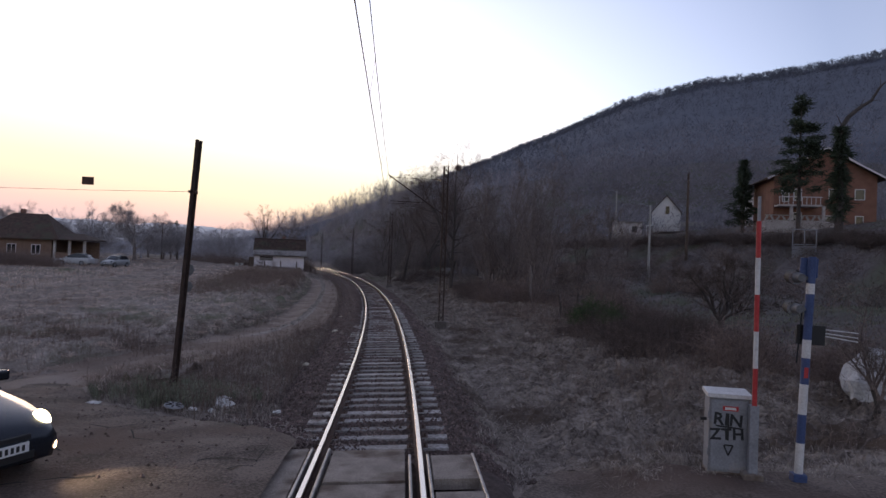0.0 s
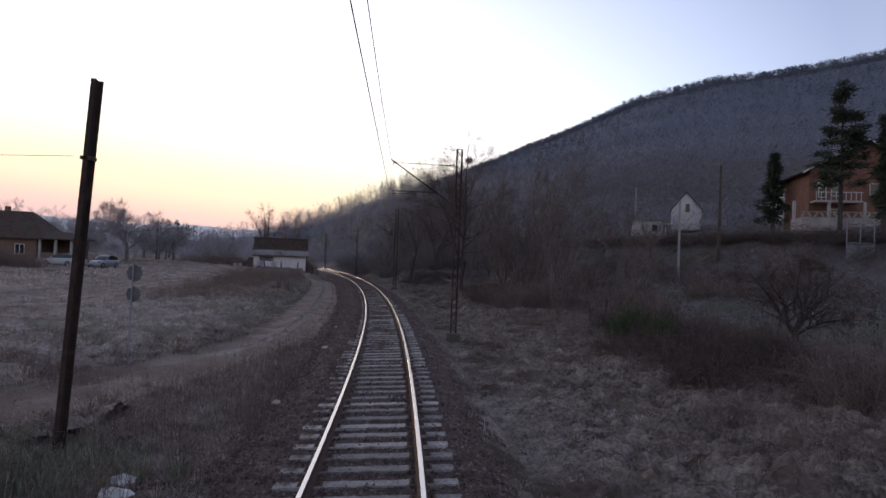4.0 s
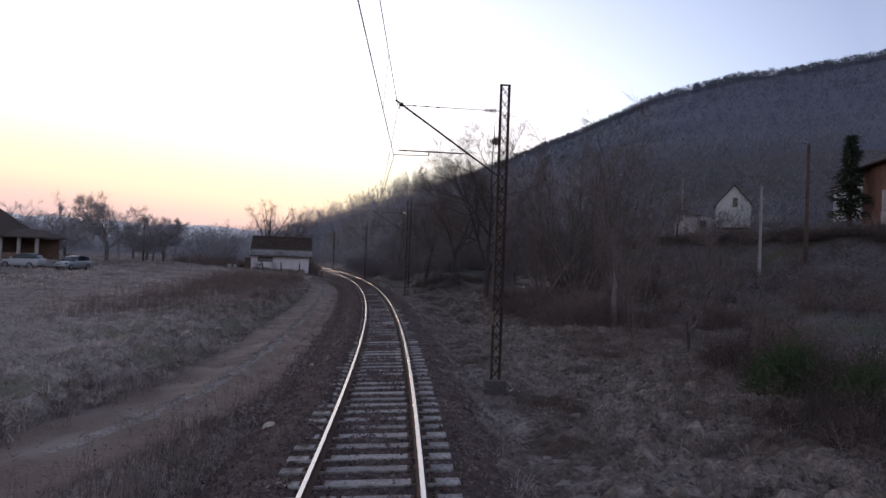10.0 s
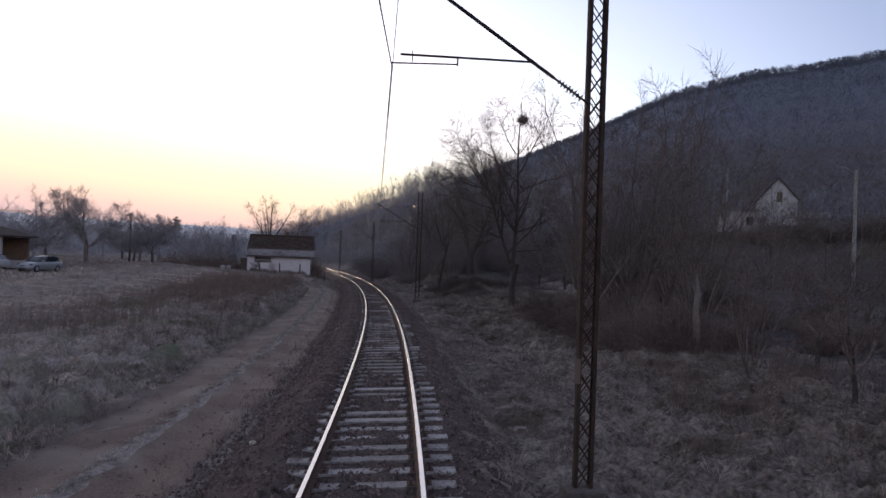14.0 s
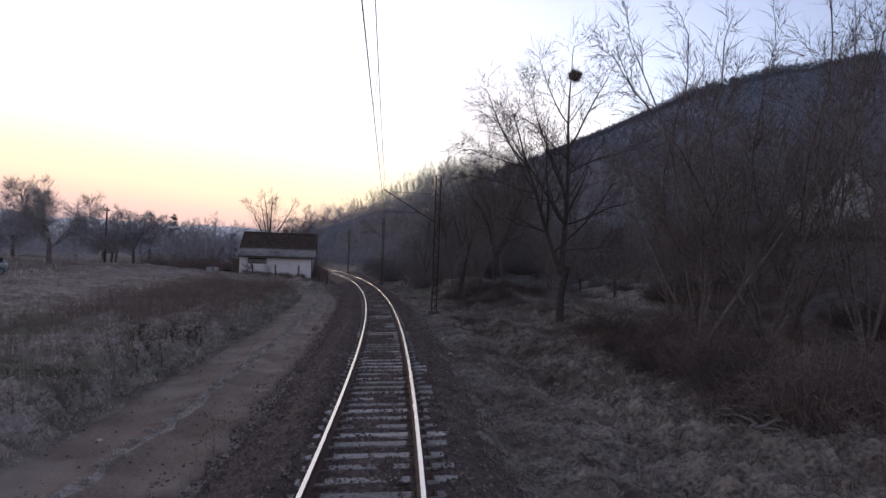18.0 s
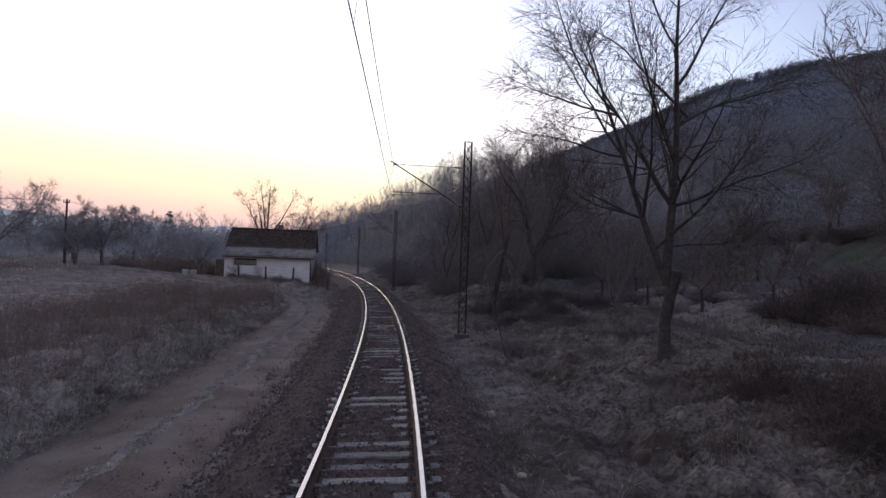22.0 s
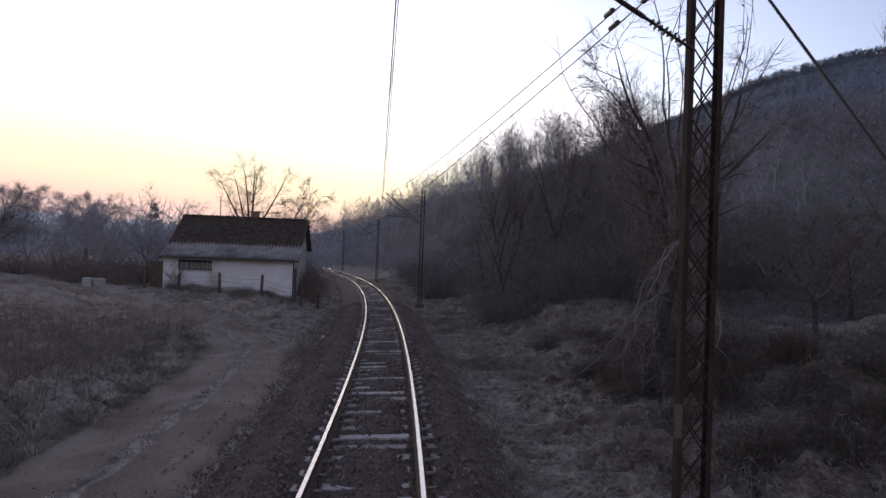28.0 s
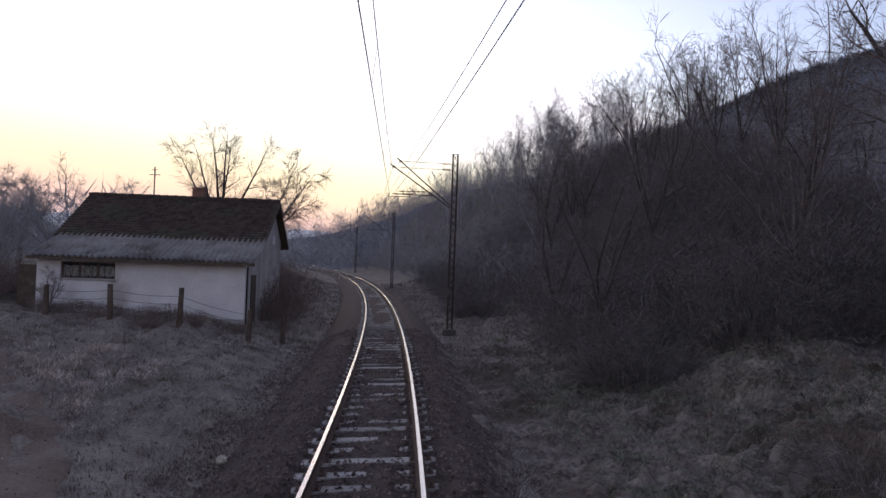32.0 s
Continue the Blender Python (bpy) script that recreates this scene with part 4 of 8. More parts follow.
lettering("RIN", 0.27, pose(-0.02, -0.234, 0.79, 90, 4, 0), M_BLACK, door, "graffiti", 1.05, 0.008)
lettering("ZTH", 0.25, pose(-0.02, -0.234, 0.565, 90, -3, 0), M_BLACK, door, "graffiti", 1.1, 0.008)
bm = bmesh.new()
tri_pts = [(-0.07, 0.47), (0.07, 0.47), (0.0, 0.31)]
for a, b in zip(tri_pts, tri_pts[1:] + tri_pts[:1]):
    rod(bm, (a[0], -0.234, a[1]), (b[0], -0.234, b[1]), 0.013, n=6)
rod(bm, (-0.2, -0.234, 0.775), (0.22, -0.234, 0.745), 0.014, n=6)
rod(bm, (-0.01, -0.234, 0.98), (-0.01, -0.234, 0.55), 0.014, n=6)
part("graffiti_strokes", bm, M_BLACK, door)


def striped(name, x, y, z0, z1, r, stripes, mat0, mat1, parent, lean=(0, 0)):
    for k in range(stripes):
        a, b = k / stripes, (k + 1) / stripes
        p = Vector((x + lean[0] * a, y + lean[1] * a, z0 + (z1 - z0) * a))
        q = Vector((x + lean[0] * b, y + lean[1] * b, z0 + (z1 - z0) * b))
        bm = bmesh.new()
        rod(bm, p, q, r, n=14)
        part(name, bm, mat0 if k % 2 == 0 else mat1, parent, smooth=False)


barrier = thing("barrier", nearer(pose(6.12, 10.62, GZ, 0, 0, -14), 0.81), "raised red and white striped crossing barrier arm", "crossing barrier")
part("stand", boxed((0, 0, 0.52), (0.14, 0.16, 1.16), bevel=0.01), M_GREYPAINT, barrier)
part("foot", boxed((0, 0, -0.1), (0.3, 0.3, 0.2), bevel=0.02), M_CONCRETE, barrier)
striped("arm_band", 0, -0.05, 1.1, 4.12, 0.038, 5, M_RED, M_WHITE, barrier, (0.0, 0.05))
part("arm_tip", boxed((0.0, 0, 4.32), (0.05, 0.03, 0.42), bevel=0.004), M_GREYPAINT, barrier)

signal = thing("crossing_signal", nearer(pose(6.44, 9.87, GZ, 0, 2.0, -10), 0.865), "blue and white striped signal post with lamps seen from behind", "crossing signal")
band_z = (0.22, 0.70, 1.14, 1.6, 2.0, 2.28, 2.98, 3.14, 3.55)
for k in range(8):
    striped("post_band", 0, 0, band_z[k], band_z[k + 1], 0.062, 1, M_WHITE if k % 2 == 0 else M_BLUE, M_BLUE, signal)
part("base", boxed((0, 0, 0.04), (0.2, 0.2, 0.4), bevel=0.02), M_BLUE, signal)
bm = bmesh.new()
box(bm, (-0.02, 0.05, 3.38), (0.26, 0.03, 0.3), bevel=0.01)
part("head_board", bm, M_BLUE, signal)
for z in (3.22, 2.74):
    bm = bmesh.new()
    rod(bm, (-0.15, -0.06, z), (-0.15, 0.12, z), 0.06, 0.085, n=16)
    box(bm, (-0.06, 0, z), (0.16, 0.05, 0.05))
    part("lamp_housing", bm, M_DARKSTEEL, signal)
    bm = bmesh.new()
    rod(bm, (-0.17, 0.12, z), (-0.17, 0.3, z + 0.01), 0.11, 0.11, n=16, caps=False)
    part("lamp_hood", bm, M_BLACK, signal)
bm = bmesh.new()
box(bm, (0.08, 0.09, 2.35), (0.42, 0.04, 0.3), bevel=0.01)
rod(bm, (0.06, 0.1, 2.35), (0.06, 0.3, 2.36), 0.12, 0.13, n=16, caps=False)
part("signal_board", bm, M_BLACK, signal)
bm = bmesh.new()
for dz in (0, 0.05, -0.04):
    rod(bm, (0.15, 0.1, 2.40 + dz), (0.86, 0.3, 2.34 + dz * 1.5), 0.009, n=6)
part("cross_sign_edge", bm, M_WHITE, signal, "white crossing sign seen edge on")
part("sticker", boxed((-0.005, -0.064, 1.78), (0.06, 0.004, 0.16)), M_RED, signal)
bm = bmesh.new()
rod(bm, (-0.08, 0.05, 2.7), (-0.1, 0.08, 1.9), 0.012, n=6)
part("cable", bm, M_BLACK, signal)

# a white frame standing on the garden terrace
stand = thing("garden_trellis", pose(30.2, 49.1, ground_z(30.2, 49.1), 0, 0, -25), "white timber trellis with a solid lower panel standing on the terrace", "trellis")
for x in (-0.8, 0.0, 0.8):
    part("upright", boxed((x, 0, 1.1), (0.07, 0.07, 2.3), bevel=0.008), M_GREYPAINT, stand)
for z in (1.05, 2.2):
    part("crossbar", boxed((0, -0.005, z), (1.7, 0.06, 0.07), bevel=0.008), M_GREYPAINT, stand)
part("panel", boxed((0, 0.01, 0.5), (1.55, 0.03, 0.9)), M_GREYPAINT, stand, "pale lower panel")

# a rail set upright, its wire across the road and the board hung from it
post = thing("rail_post", pose(-5.05, 15.7, -0.5, 0, 3.4, 0), "old rusty rail set upright as a wire post", "post")
bm = bmesh.new()
for cx, w, d in ((0, 0.02, 0.16), (-0.0, 0.14, 0.02), (0.0, 0.075, 0.04)):
    box(bm, (0, 0.08 if w == 0.14 else (-0.08 if w == 0.075 else 0), 2.98), (w, d, 6.0), bevel=0.004)
part("rail_length", bm, M_MAST, post)
part("clamp", boxed((0, 0, 4.75), (0.17, 0.2, 0.06), bevel=0.01), M_RUST, post)
gauge = thing("height_gauge_wire", Matrix.Identity(4), "slack wire across the road with a small hanging board", "gauge wire")
wire("span_wire", [Vector((-4.7, 15.15, 4.2)), Vector((-7.0, 15.3, 4.16)), Vector((-10, 15.6, 4.15)), Vector((-22, 16.4, 4.3))], 0.004, M_WIRE, gauge)
part("board", boxed((-7.0, 15.3, 4.37), (0.26, 0.02, 0.18), bevel=0.004), M_RUST, gauge, "small dark rectangular board")

# round road signs on one pole, seen from behind
sign = thing("road_sign", pose(-8.0, 24.9, ground_z(-8.0, 24.9) - 0.05, 0, 1.0, -8), "two round traffic signs on one grey pole seen from behind", "road sign")
part("pole", rods([((0, 0, -0.3), (0, 0, 3.0), 0.025)], 10), M_GREYPAINT, sign)
for z, r in ((2.72, 0.25), (2.1, 0.23)):
    bm = bmesh.new()
    if z > 2:
        rod(bm, (0.02, 0.045, z), (0.02, 0.06, z), r, n=8)
    else:
        rod(bm, (0.02, 0.045, z), (0.02, 0.06, z), r, n=28)
    box(bm, (0.02, 0.035, z), (0.36, 0.02, 0.04))
    part("sign_plate", bm, M_DARKSTEEL, sign)

# litter by the crossing
M_LITTER = material("dirty_white_plastic", (0.42, 0.41, 0.40), (0.62, 0.61, 0.60), 6.0, 0.6, 0.3, fine=30)


def lump(name, m, size, seed, mat, label, category, rough=0.25, flat=1.0, group="", sub=2):
    """A rough stone, sack or rag."""
    bm = bmesh.new()
    bmesh.ops.create_icosphere(bm, subdivisions=sub, radius=1.0)
    for v in bm.verts:
        k = 1 + rough * noise.noise(v.co * 1.6 + Vector((seed * 3.1, seed, 0))) * 2 + rough * 0.5 * noise.noise(v.co * 4 + Vector((seed, 0, seed)))
        v.co = Vector((v.co.x * k * size[0], v.co.y * k * size[1], max(v.co.z * k, -0.45) * size[2] * flat))
    ob = part(name, bm, mat, None)
    ob.matrix_world = m
    return tagged(ob, label, category, group)


for k, (px, py, sx, sz) in enumerate(((-3.62, 14.75, 0.17, 0.10), (-3.38, 13.92, 0.20, 0.12), (-3.45, 13.35, 0.09, 0.05), (-3.85, 13.45, 0.10, 0.04), (-6.0, 13.9, 0.13, 0.03), (-2.2, 13.6, 0.1, 0.03))):
    lump("plastic_bag", pose(px, py, ground_z(px, py) + 0.04 + sz * 0.3, 0, 0, k * 50), (sx, sx * 0.7, sz), k + 2, M_LITTER, "crumpled dirty white plastic rubbish in the grass", "litter", 0.35, group="litter")
hub = thing("wheel_cover", pose(-4.15, 13.25, ground_z(-4.15, 13.25) + 0.14, 6, 8, 20), "scuffed grey plastic wheel trim lying on the verge", "wheel cover")
bm = bmesh.new()
for r0, r1, z in ((0.19, 0.17, 0.03), (0.07, 0.05, 0.035)):
    rod(bm, (0, 0, 0), (0, 0, z), r0, r1, n=24)
part("disc", bm, M_GREYPAINT, hub)
for k in range(7):
    a = k * 6.283 / 7
    part("spoke", boxed((math.cos(a) * 0.11, math.sin(a) * 0.11, 0.036), (0.13, 0.03, 0.012), Matrix.Rotation(a, 4, "Z")), M_BLACK, hub)

# stones
M_PALESTONE = material("pale_limestone", (0.32, 0.28, 0.22), (0.52, 0.47, 0.38), 4.0, 0.9, 0.5, fine=20)
for k, (s, lat, size, lab) in enumerate(((29.1, -2.0, 0.17, "pale yellowish boulder beside the ballast"), (20.5, -2.3, 0.1, "pale stone beside the ballast"), (22.5, -1.9, 0.09, "pale stone beside the ballast"), (36.5, -2.1, 0.1, "pale stone beside the ballast"), (34.05, 3.65, 0.16, "pale stone by the mast footing"), (58.0, 2.3, 0.08, "small pale stone in the grass"), (85.9, -1.15, 0.09, "reddish pale stone on the ballast"), (98.0, -2.4, 0.12, "pale stone beside the ballast"), (15.5, -1.9, 0.08, "pale stone beside the ballast"), (48.0, -4.9, 0.06, "small white stone on the dirt road"), (62.0, 2.4, 0.07, "small pale stone in the grass"), (28.0, 16.0, 0.22, "white stone at the foot of a garden tree"))):
    p = line(s, lat)
    z = canted(s, lat, -0.42).z if lat > -2.6 and lat < 2.6 else ground_z(p.x, p.y) + 0.05
    lump("stone", pose(p.x, p.y, z + size * 0.2, 0, 0, 40 * k), (size, size * 0.75, size * 0.6), k + 20, M_PALESTONE, lab, "stone", 0.2, group="loose stones")
lump("pale_boulder", pose(12.2, 15.9, ground_z(12.2, 15.9) + 0.55, 0, 0, 20), (1.1, 0.8, 1.1), 77, material("pale_frosted_sheet", (0.3, 0.295, 0.3), (0.55, 0.54, 0.55), 3, 0.9, 0.5, fine=16), "pale rough boulder standing behind bare shrubs", "boulder", 0.22, sub=3)

# ---- the waiting car ----
M_CARPAINT = plain("dark_blue_car_paint", (0.014, 0.018, 0.026), 0.25, 0.3)
M_GLASS = plain("dark_glass", (0.015, 0.017, 0.02), 0.05)
M_TYRE = plain("black_tyre", (0.015, 0.015, 0.015), 0.85)
M_LAMP = plain("lit_headlight", (1.0, 0.95, 0.75), 0.2, 0.0, 5.0, (1.0, 0.84, 0.42))
M_FOG = plain("lit_fog_light", (1.0, 0.7, 0.4), 0.2, 0.0, 4.5, (1.0, 0.66, 0.36))
M_PLATE = plain("plate_white", (0.6, 0.6, 0.6), 0.5)


def loft(bm, sections):
    """Joins rings of points into a closed skin."""
    rings = [[bm.verts.new(p) for p in sec] for sec in sections]
    k = len(rings[0])
    for a, b in zip(rings[:-1], rings[1:]):
        for j in range(k):
            bm.faces.new((a[j], a[(j + 1) % k], b[(j + 1) % k], b[j]))
    bm.faces.new(rings[0][::-1])
    bm.faces.new(rings[-1])
    return rings


def hatchback(m, label, paint, lit=True, group=""):
    """A small hatchback; its nose points along local +x."""
    ob = thing("car", m, label, "car", group)

    def ring(x, w, z0, z1, crown=0.06):
        return [(x, -w * 0.92, z0), (x, -w, z0 + 0.16), (x, -w * 0.985, (z0 + z1) * 0.55), (x, -w * 0.9, z1 - crown), (x, -w * 0.5, z1 - crown * 0.25), (x, 0, z1), (x, w * 0.5, z1 - crown * 0.25), (x, w * 0.9, z1 - crown), (x, w * 0.985, (z0 + z1) * 0.55), (x, w, z0 + 0.16), (x, w * 0.92, z0)]

    bm = bmesh.new()
    loft(bm, [ring(-1.98, 0.70, 0.38, 0.86), ring(-1.9, 0.80, 0.25, 0.98), ring(-1.2, 0.84, 0.2, 1.0), ring(0.0, 0.85, 0.2, 0.98), ring(0.75, 0.84, 0.2, 0.95), ring(1.3, 0.82, 0.2, 0.85), ring(1.7, 0.78, 0.22, 0.74), ring(1.9, 0.7, 0.24, 0.64), ring(1.98, 0.56, 0.28, 0.55)])
    bmesh.ops.subdivide_edges(bm, edges=bm.edges, cuts=1, smooth=0.6, use_grid_fill=True)
    part("body", bm, paint, ob, smooth=True)

    def cabin(x, w, z0, z1):
        return [(x, -w, z0), (x, -w * 0.86, z1 - 0.05), (x, -w * 0.6, z1), (x, w * 0.6, z1), (x, w * 0.86, z1 - 0.05), (x, w, z0)]

    bm = bmesh.new()
    loft(bm, [cabin(-1.86, 0.70, 0.9, 1.0), cabin(-1.55, 0.74, 0.92, 1.32), cabin(-1.1, 0.76, 0.92, 1.42), cabin(-0.2, 0.77, 0.92, 1.45), cabin(0.25, 0.76, 0.92, 1.36), cabin(0.95, 0.72, 0.90, 0.95)])
    part("window_glass", bm, M_GLASS, ob)
    part("roof", boxed((-0.68, 0, 1.445), (1.0, 1.0, 0.03), bevel=0.012), paint, ob)
    for x, y in ((-1.2, -0.76), (-1.2, 0.76), (1.22, -0.76), (1.22, 0.76)):
        bm = bmesh.new()
        rod(bm, (x, y - 0.09, 0.3), (x, y + 0.09, 0.3), 0.3, n=24)
        wheel = part("wheel", bm, M_TYRE, ob)
        bm = bmesh.new()
        rod(bm, (x, y - 0.1, 0.3), (x, y + 0.1, 0.3), 0.19, n=16)
        part("rim", bm, M_GREYPAINT, wheel)
    for y in (-0.57, 0.57):
        bm = bmesh.new()
        for v in bmesh.ops.create_uvsphere(bm, u_segments=14, v_segments=8, radius=1.0)["verts"]:
            v.co = Vector((1.74 + v.co.x * 0.11 - 0.1 * max(0, v.co.y * y) , y * 1.12 + v.co.y * 0.11, 0.655 + v.co.z * 0.075 - 0.05 * v.co.x))
        part("headlight", bm, M_LAMP if lit else M_GLASS, ob, smooth=True)
        bm = bmesh.new()
        rod(bm, (1.78, y * 1.12, 0.37), (1.90, y * 1.1, 0.37), 0.07, n=16)
        part("fog_light", bm, M_FOG if lit else M_GLASS, ob)
        part("mirror", boxed((0.62, y * 1.62, 1.0), (0.12, 0.2, 0.13), bevel=0.03), paint, ob)
    part("bumper_intake", boxed((1.955, 0, 0.35), (0.06, 0.7, 0.09), bevel=0.01), M_BLACK, ob)
    part("grille", boxed((1.945, 0, 0.55), (0.08, 0.6, 0.06), bevel=0.01), M_BLACK, ob)
    plate = part("number_plate", boxed((2.0, 0, 0.45), (0.02, 0.52, 0.11), bevel=0.004), M_PLATE, ob, "white number plate")
    for k in range(7):
        part("plate_bar", boxed((2.012, -0.2 + 0.065 * k, 0.45), (0.004, 0.035, 0.065)), M_BLACK, plate)
    part("wiper", rods([((0.98, -0.5, 0.97), (0.75, 0.1, 1.08), 0.012)], 6), M_BLACK, ob)
    return ob


CAR = pose(-6.58, 9.22, -0.2, 0, 0, -22) @ Matrix.Diagonal((1.15, 1.15, 1.15, 1))
hatchback(CAR, "dark blue hatchback waiting with its headlights on", M_CARPAINT)
for y in (-0.57, 0.57):
    lamp = new("headlight_beam", bpy.data.lights.new("headlight_beam", "SPOT"))
    lamp.data.energy, lamp.data.color, lamp.data.spot_size, lamp.data.spot_blend, lamp.data.shadow_soft_size = 20, (1.0, 0.80, 0.50), math.radians(70), 1.0, 0.06
    lamp.matrix_world = CAR @ look((1.99, y, 0.6), (3.0, y, 0.0))

# ---- the house by the line ----
M_PLASTER = material("stained_white_plaster", (0.50, 0.455, 0.475), (0.70, 0.645, 0.665), 0.9, 0.9, 0.25, fine=16, third=(0.33, 0.28, 0.27), third_scale=0.55, third_cut=0.62)
M_PLASTER2 = material("grey_plaster", (0.30, 0.27, 0.26), (0.45, 0.41, 0.40), 1.2, 0.9, 0.3, fine=16)
M_TILE = material("old_brown_roof_tiles", (0.035, 0.024, 0.02), (0.09, 0.058, 0.047), 3.0, 0.9, 0.3, fine=20, island=0.3, third=(0.06, 0.055, 0.04), third_scale=0.8, third_cut=0.58)
M_ETERNIT = material("lichened_corrugated_sheet", (0.17, 0.15, 0.14), (0.33, 0.30, 0.285), 1.5, 0.9, 0.3, fine=20, object_random=0.1, third=(0.12, 0.10, 0.09), third_scale=0.9, third_cut=0.6)
M_WOOD = material("dark_weathered_wood", (0.05, 0.035, 0.028), (0.13, 0.095, 0.075), 4.0, 0.9, 0.5, fine=30)
M_BRICK = material("red_brick_chimney", (0.13, 0.07, 0.055), (0.24, 0.13, 0.10), 6.0, 0.9, 0.4, fine=30)
M_CURTAIN = material("drawn_curtain", (0.10, 0.09, 0.085), (0.34, 0.31, 0.30), 9.0, 0.9, 0.2, fine=30)
HW, HD = 8.05, 6.7
house = thing("house", pose(-18.0, 111.7, -0.12, 0, 0, 10), "low white plastered railway house with brown tiled roof", "house")


def wall_with_hole(w, h, t, holes, at=0.0):
    """A wall in the xz plane from x=-w to 0, with rectangular openings through it."""
    bm = bmesh.new()
    xs = sorted({-w, 0, *[c for hole in holes for c in hole[:2]]})
    zs = sorted({0, h, *[c for hole in holes for c in hole[2:]]})
    for x0, x1 in zip(xs[:-1], xs[1:]):
        for z0, z1 in zip(zs[:-1], zs[1:]):
            if any(a <= x0 and x1 <= b and c <= z0 and z1 <= d for a, b, c, d in holes):
                continue
            box(bm, ((x0 + x1) / 2, at + t / 2, (z0 + z1) / 2), (x1 - x0, t, z1 - z0))
    bmesh.ops.remove_doubles(bm, verts=bm.verts, dist=0.001)
    return bm


WIN = (-7.15, -5.05, 1.74, 2.38)
part("front_wall", wall_with_hole(HW, 2.68, 0.28, [WIN]), M_PLASTER, house, "pinkish white plaster with damp stains")
part("plinth", boxed((-HW / 2, -0.03, 0.12), (HW + 0.02, 0.06, 0.42), bevel=0.01), M_PLASTER2, house)
window = part("window", boxed(((WIN[0] + WIN[1]) / 2, 0.17, (WIN[2] + WIN[3]) / 2), (WIN[1] - WIN[0], 0.02, WIN[3] - WIN[2])), M_GLASS, house, "wide low window with drawn curtains")
bm = bmesh.new()
for a, b in (((WIN[0], WIN[2]), (WIN[1], WIN[2])), ((WIN[0], WIN[3]), (WIN[1], WIN[3]))):
    box(bm, ((a[0] + b[0]) / 2, 0.13, a[1]), (b[0] - a[0], 0.07, 0.07))
for x in (WIN[0] + 0.03, -6.45, -5.75, WIN[1] - 0.03):
    box(bm, (x, 0.13, (WIN[2] + WIN[3]) / 2), (0.06, 0.07, WIN[3] - WIN[2]))
part("frame", bm, M_WOOD, window)
for k in range(24):
    x = WIN[0] + 0.1 + k * 0.083
    bm = bmesh.new()
    box(bm, (x, 0.152 + 0.008 * (k % 2), (WIN[2] + WIN[3]) / 2 - 0.04), (0.05 + 0.02 * (k % 3), 0.006, 0.46 - 0.03 * (k % 4)))
    part("curtain_fold", bm, M_CURTAIN, window)
part("sill", boxed(((WIN[0] + WIN[1]) / 2, -0.03, WIN[2] - 0.03), (WIN[1] - WIN[0] + 0.1, 0.12, 0.05), bevel=0.006), M_PLASTER2, window)
# side walls of the lean-to and of the main body
for x in (-0.14, -HW + 0.14):
    bm = bmesh.new()
    pts = [(0.28, 0), (2.3, 0), (2.3, 3.42), (0.28, 2.68)]
    a = [bm.verts.new((x - 0.14, y, z)) for y, z in pts]
    b = [bm.verts.new((x + 0.14, y, z)) for y, z in pts]
    bm.faces.new(a), bm.faces.new(b[::-1])
    for j in range(4):
        bm.faces.new((a[j], b[j], b[(j + 1) % 4], a[(j + 1) % 4]))
    part("side_wall", bm, M_PLASTER2, house)
RIDGE_Y, RIDGE_Z, EAVE_Z = 4.65, 5.38, 3.5
for x in (0.02, -HW - 0.02):
    bm = bmesh.new()
    pts = [(2.3, 0), (HD, 0), (HD, EAVE_Z), (RIDGE_Y, RIDGE_Z - 0.12), (2.3, EAVE_Z)]
    t = -0.3 if x > 0 else 0.3
    a = [bm.verts.new((x, y, z)) for y, z in pts]
    b = [bm.verts.new((x + t, y, z)) for y, z in pts]
    bm.faces.new(a), bm.faces.new(b[::-1])
    for j in range(5):
        bm.faces.new((a[j], b[j], b[(j + 1) % 5], a[(j + 1) % 5]))
    part("gable_wall", bm, M_PLASTER2, house, "grey plastered gable wall")
part("back_wall", boxed((-HW / 2, HD - 0.15, EAVE_Z / 2), (HW - 0.6, 0.3, EAVE_Z)), M_PLASTER2, house)
part("side_door", boxed((0.008, 1.35, 1.05), (0.04, 0.85, 2.0), bevel=0.004), M_WOOD, house, "dark wooden side door")
part("gable_window", boxed((0.03, 4.9, 3.6), (0.05, 0.4, 0.4), bevel=0.006), M_PLASTER, house, "small round light patch on the gable")
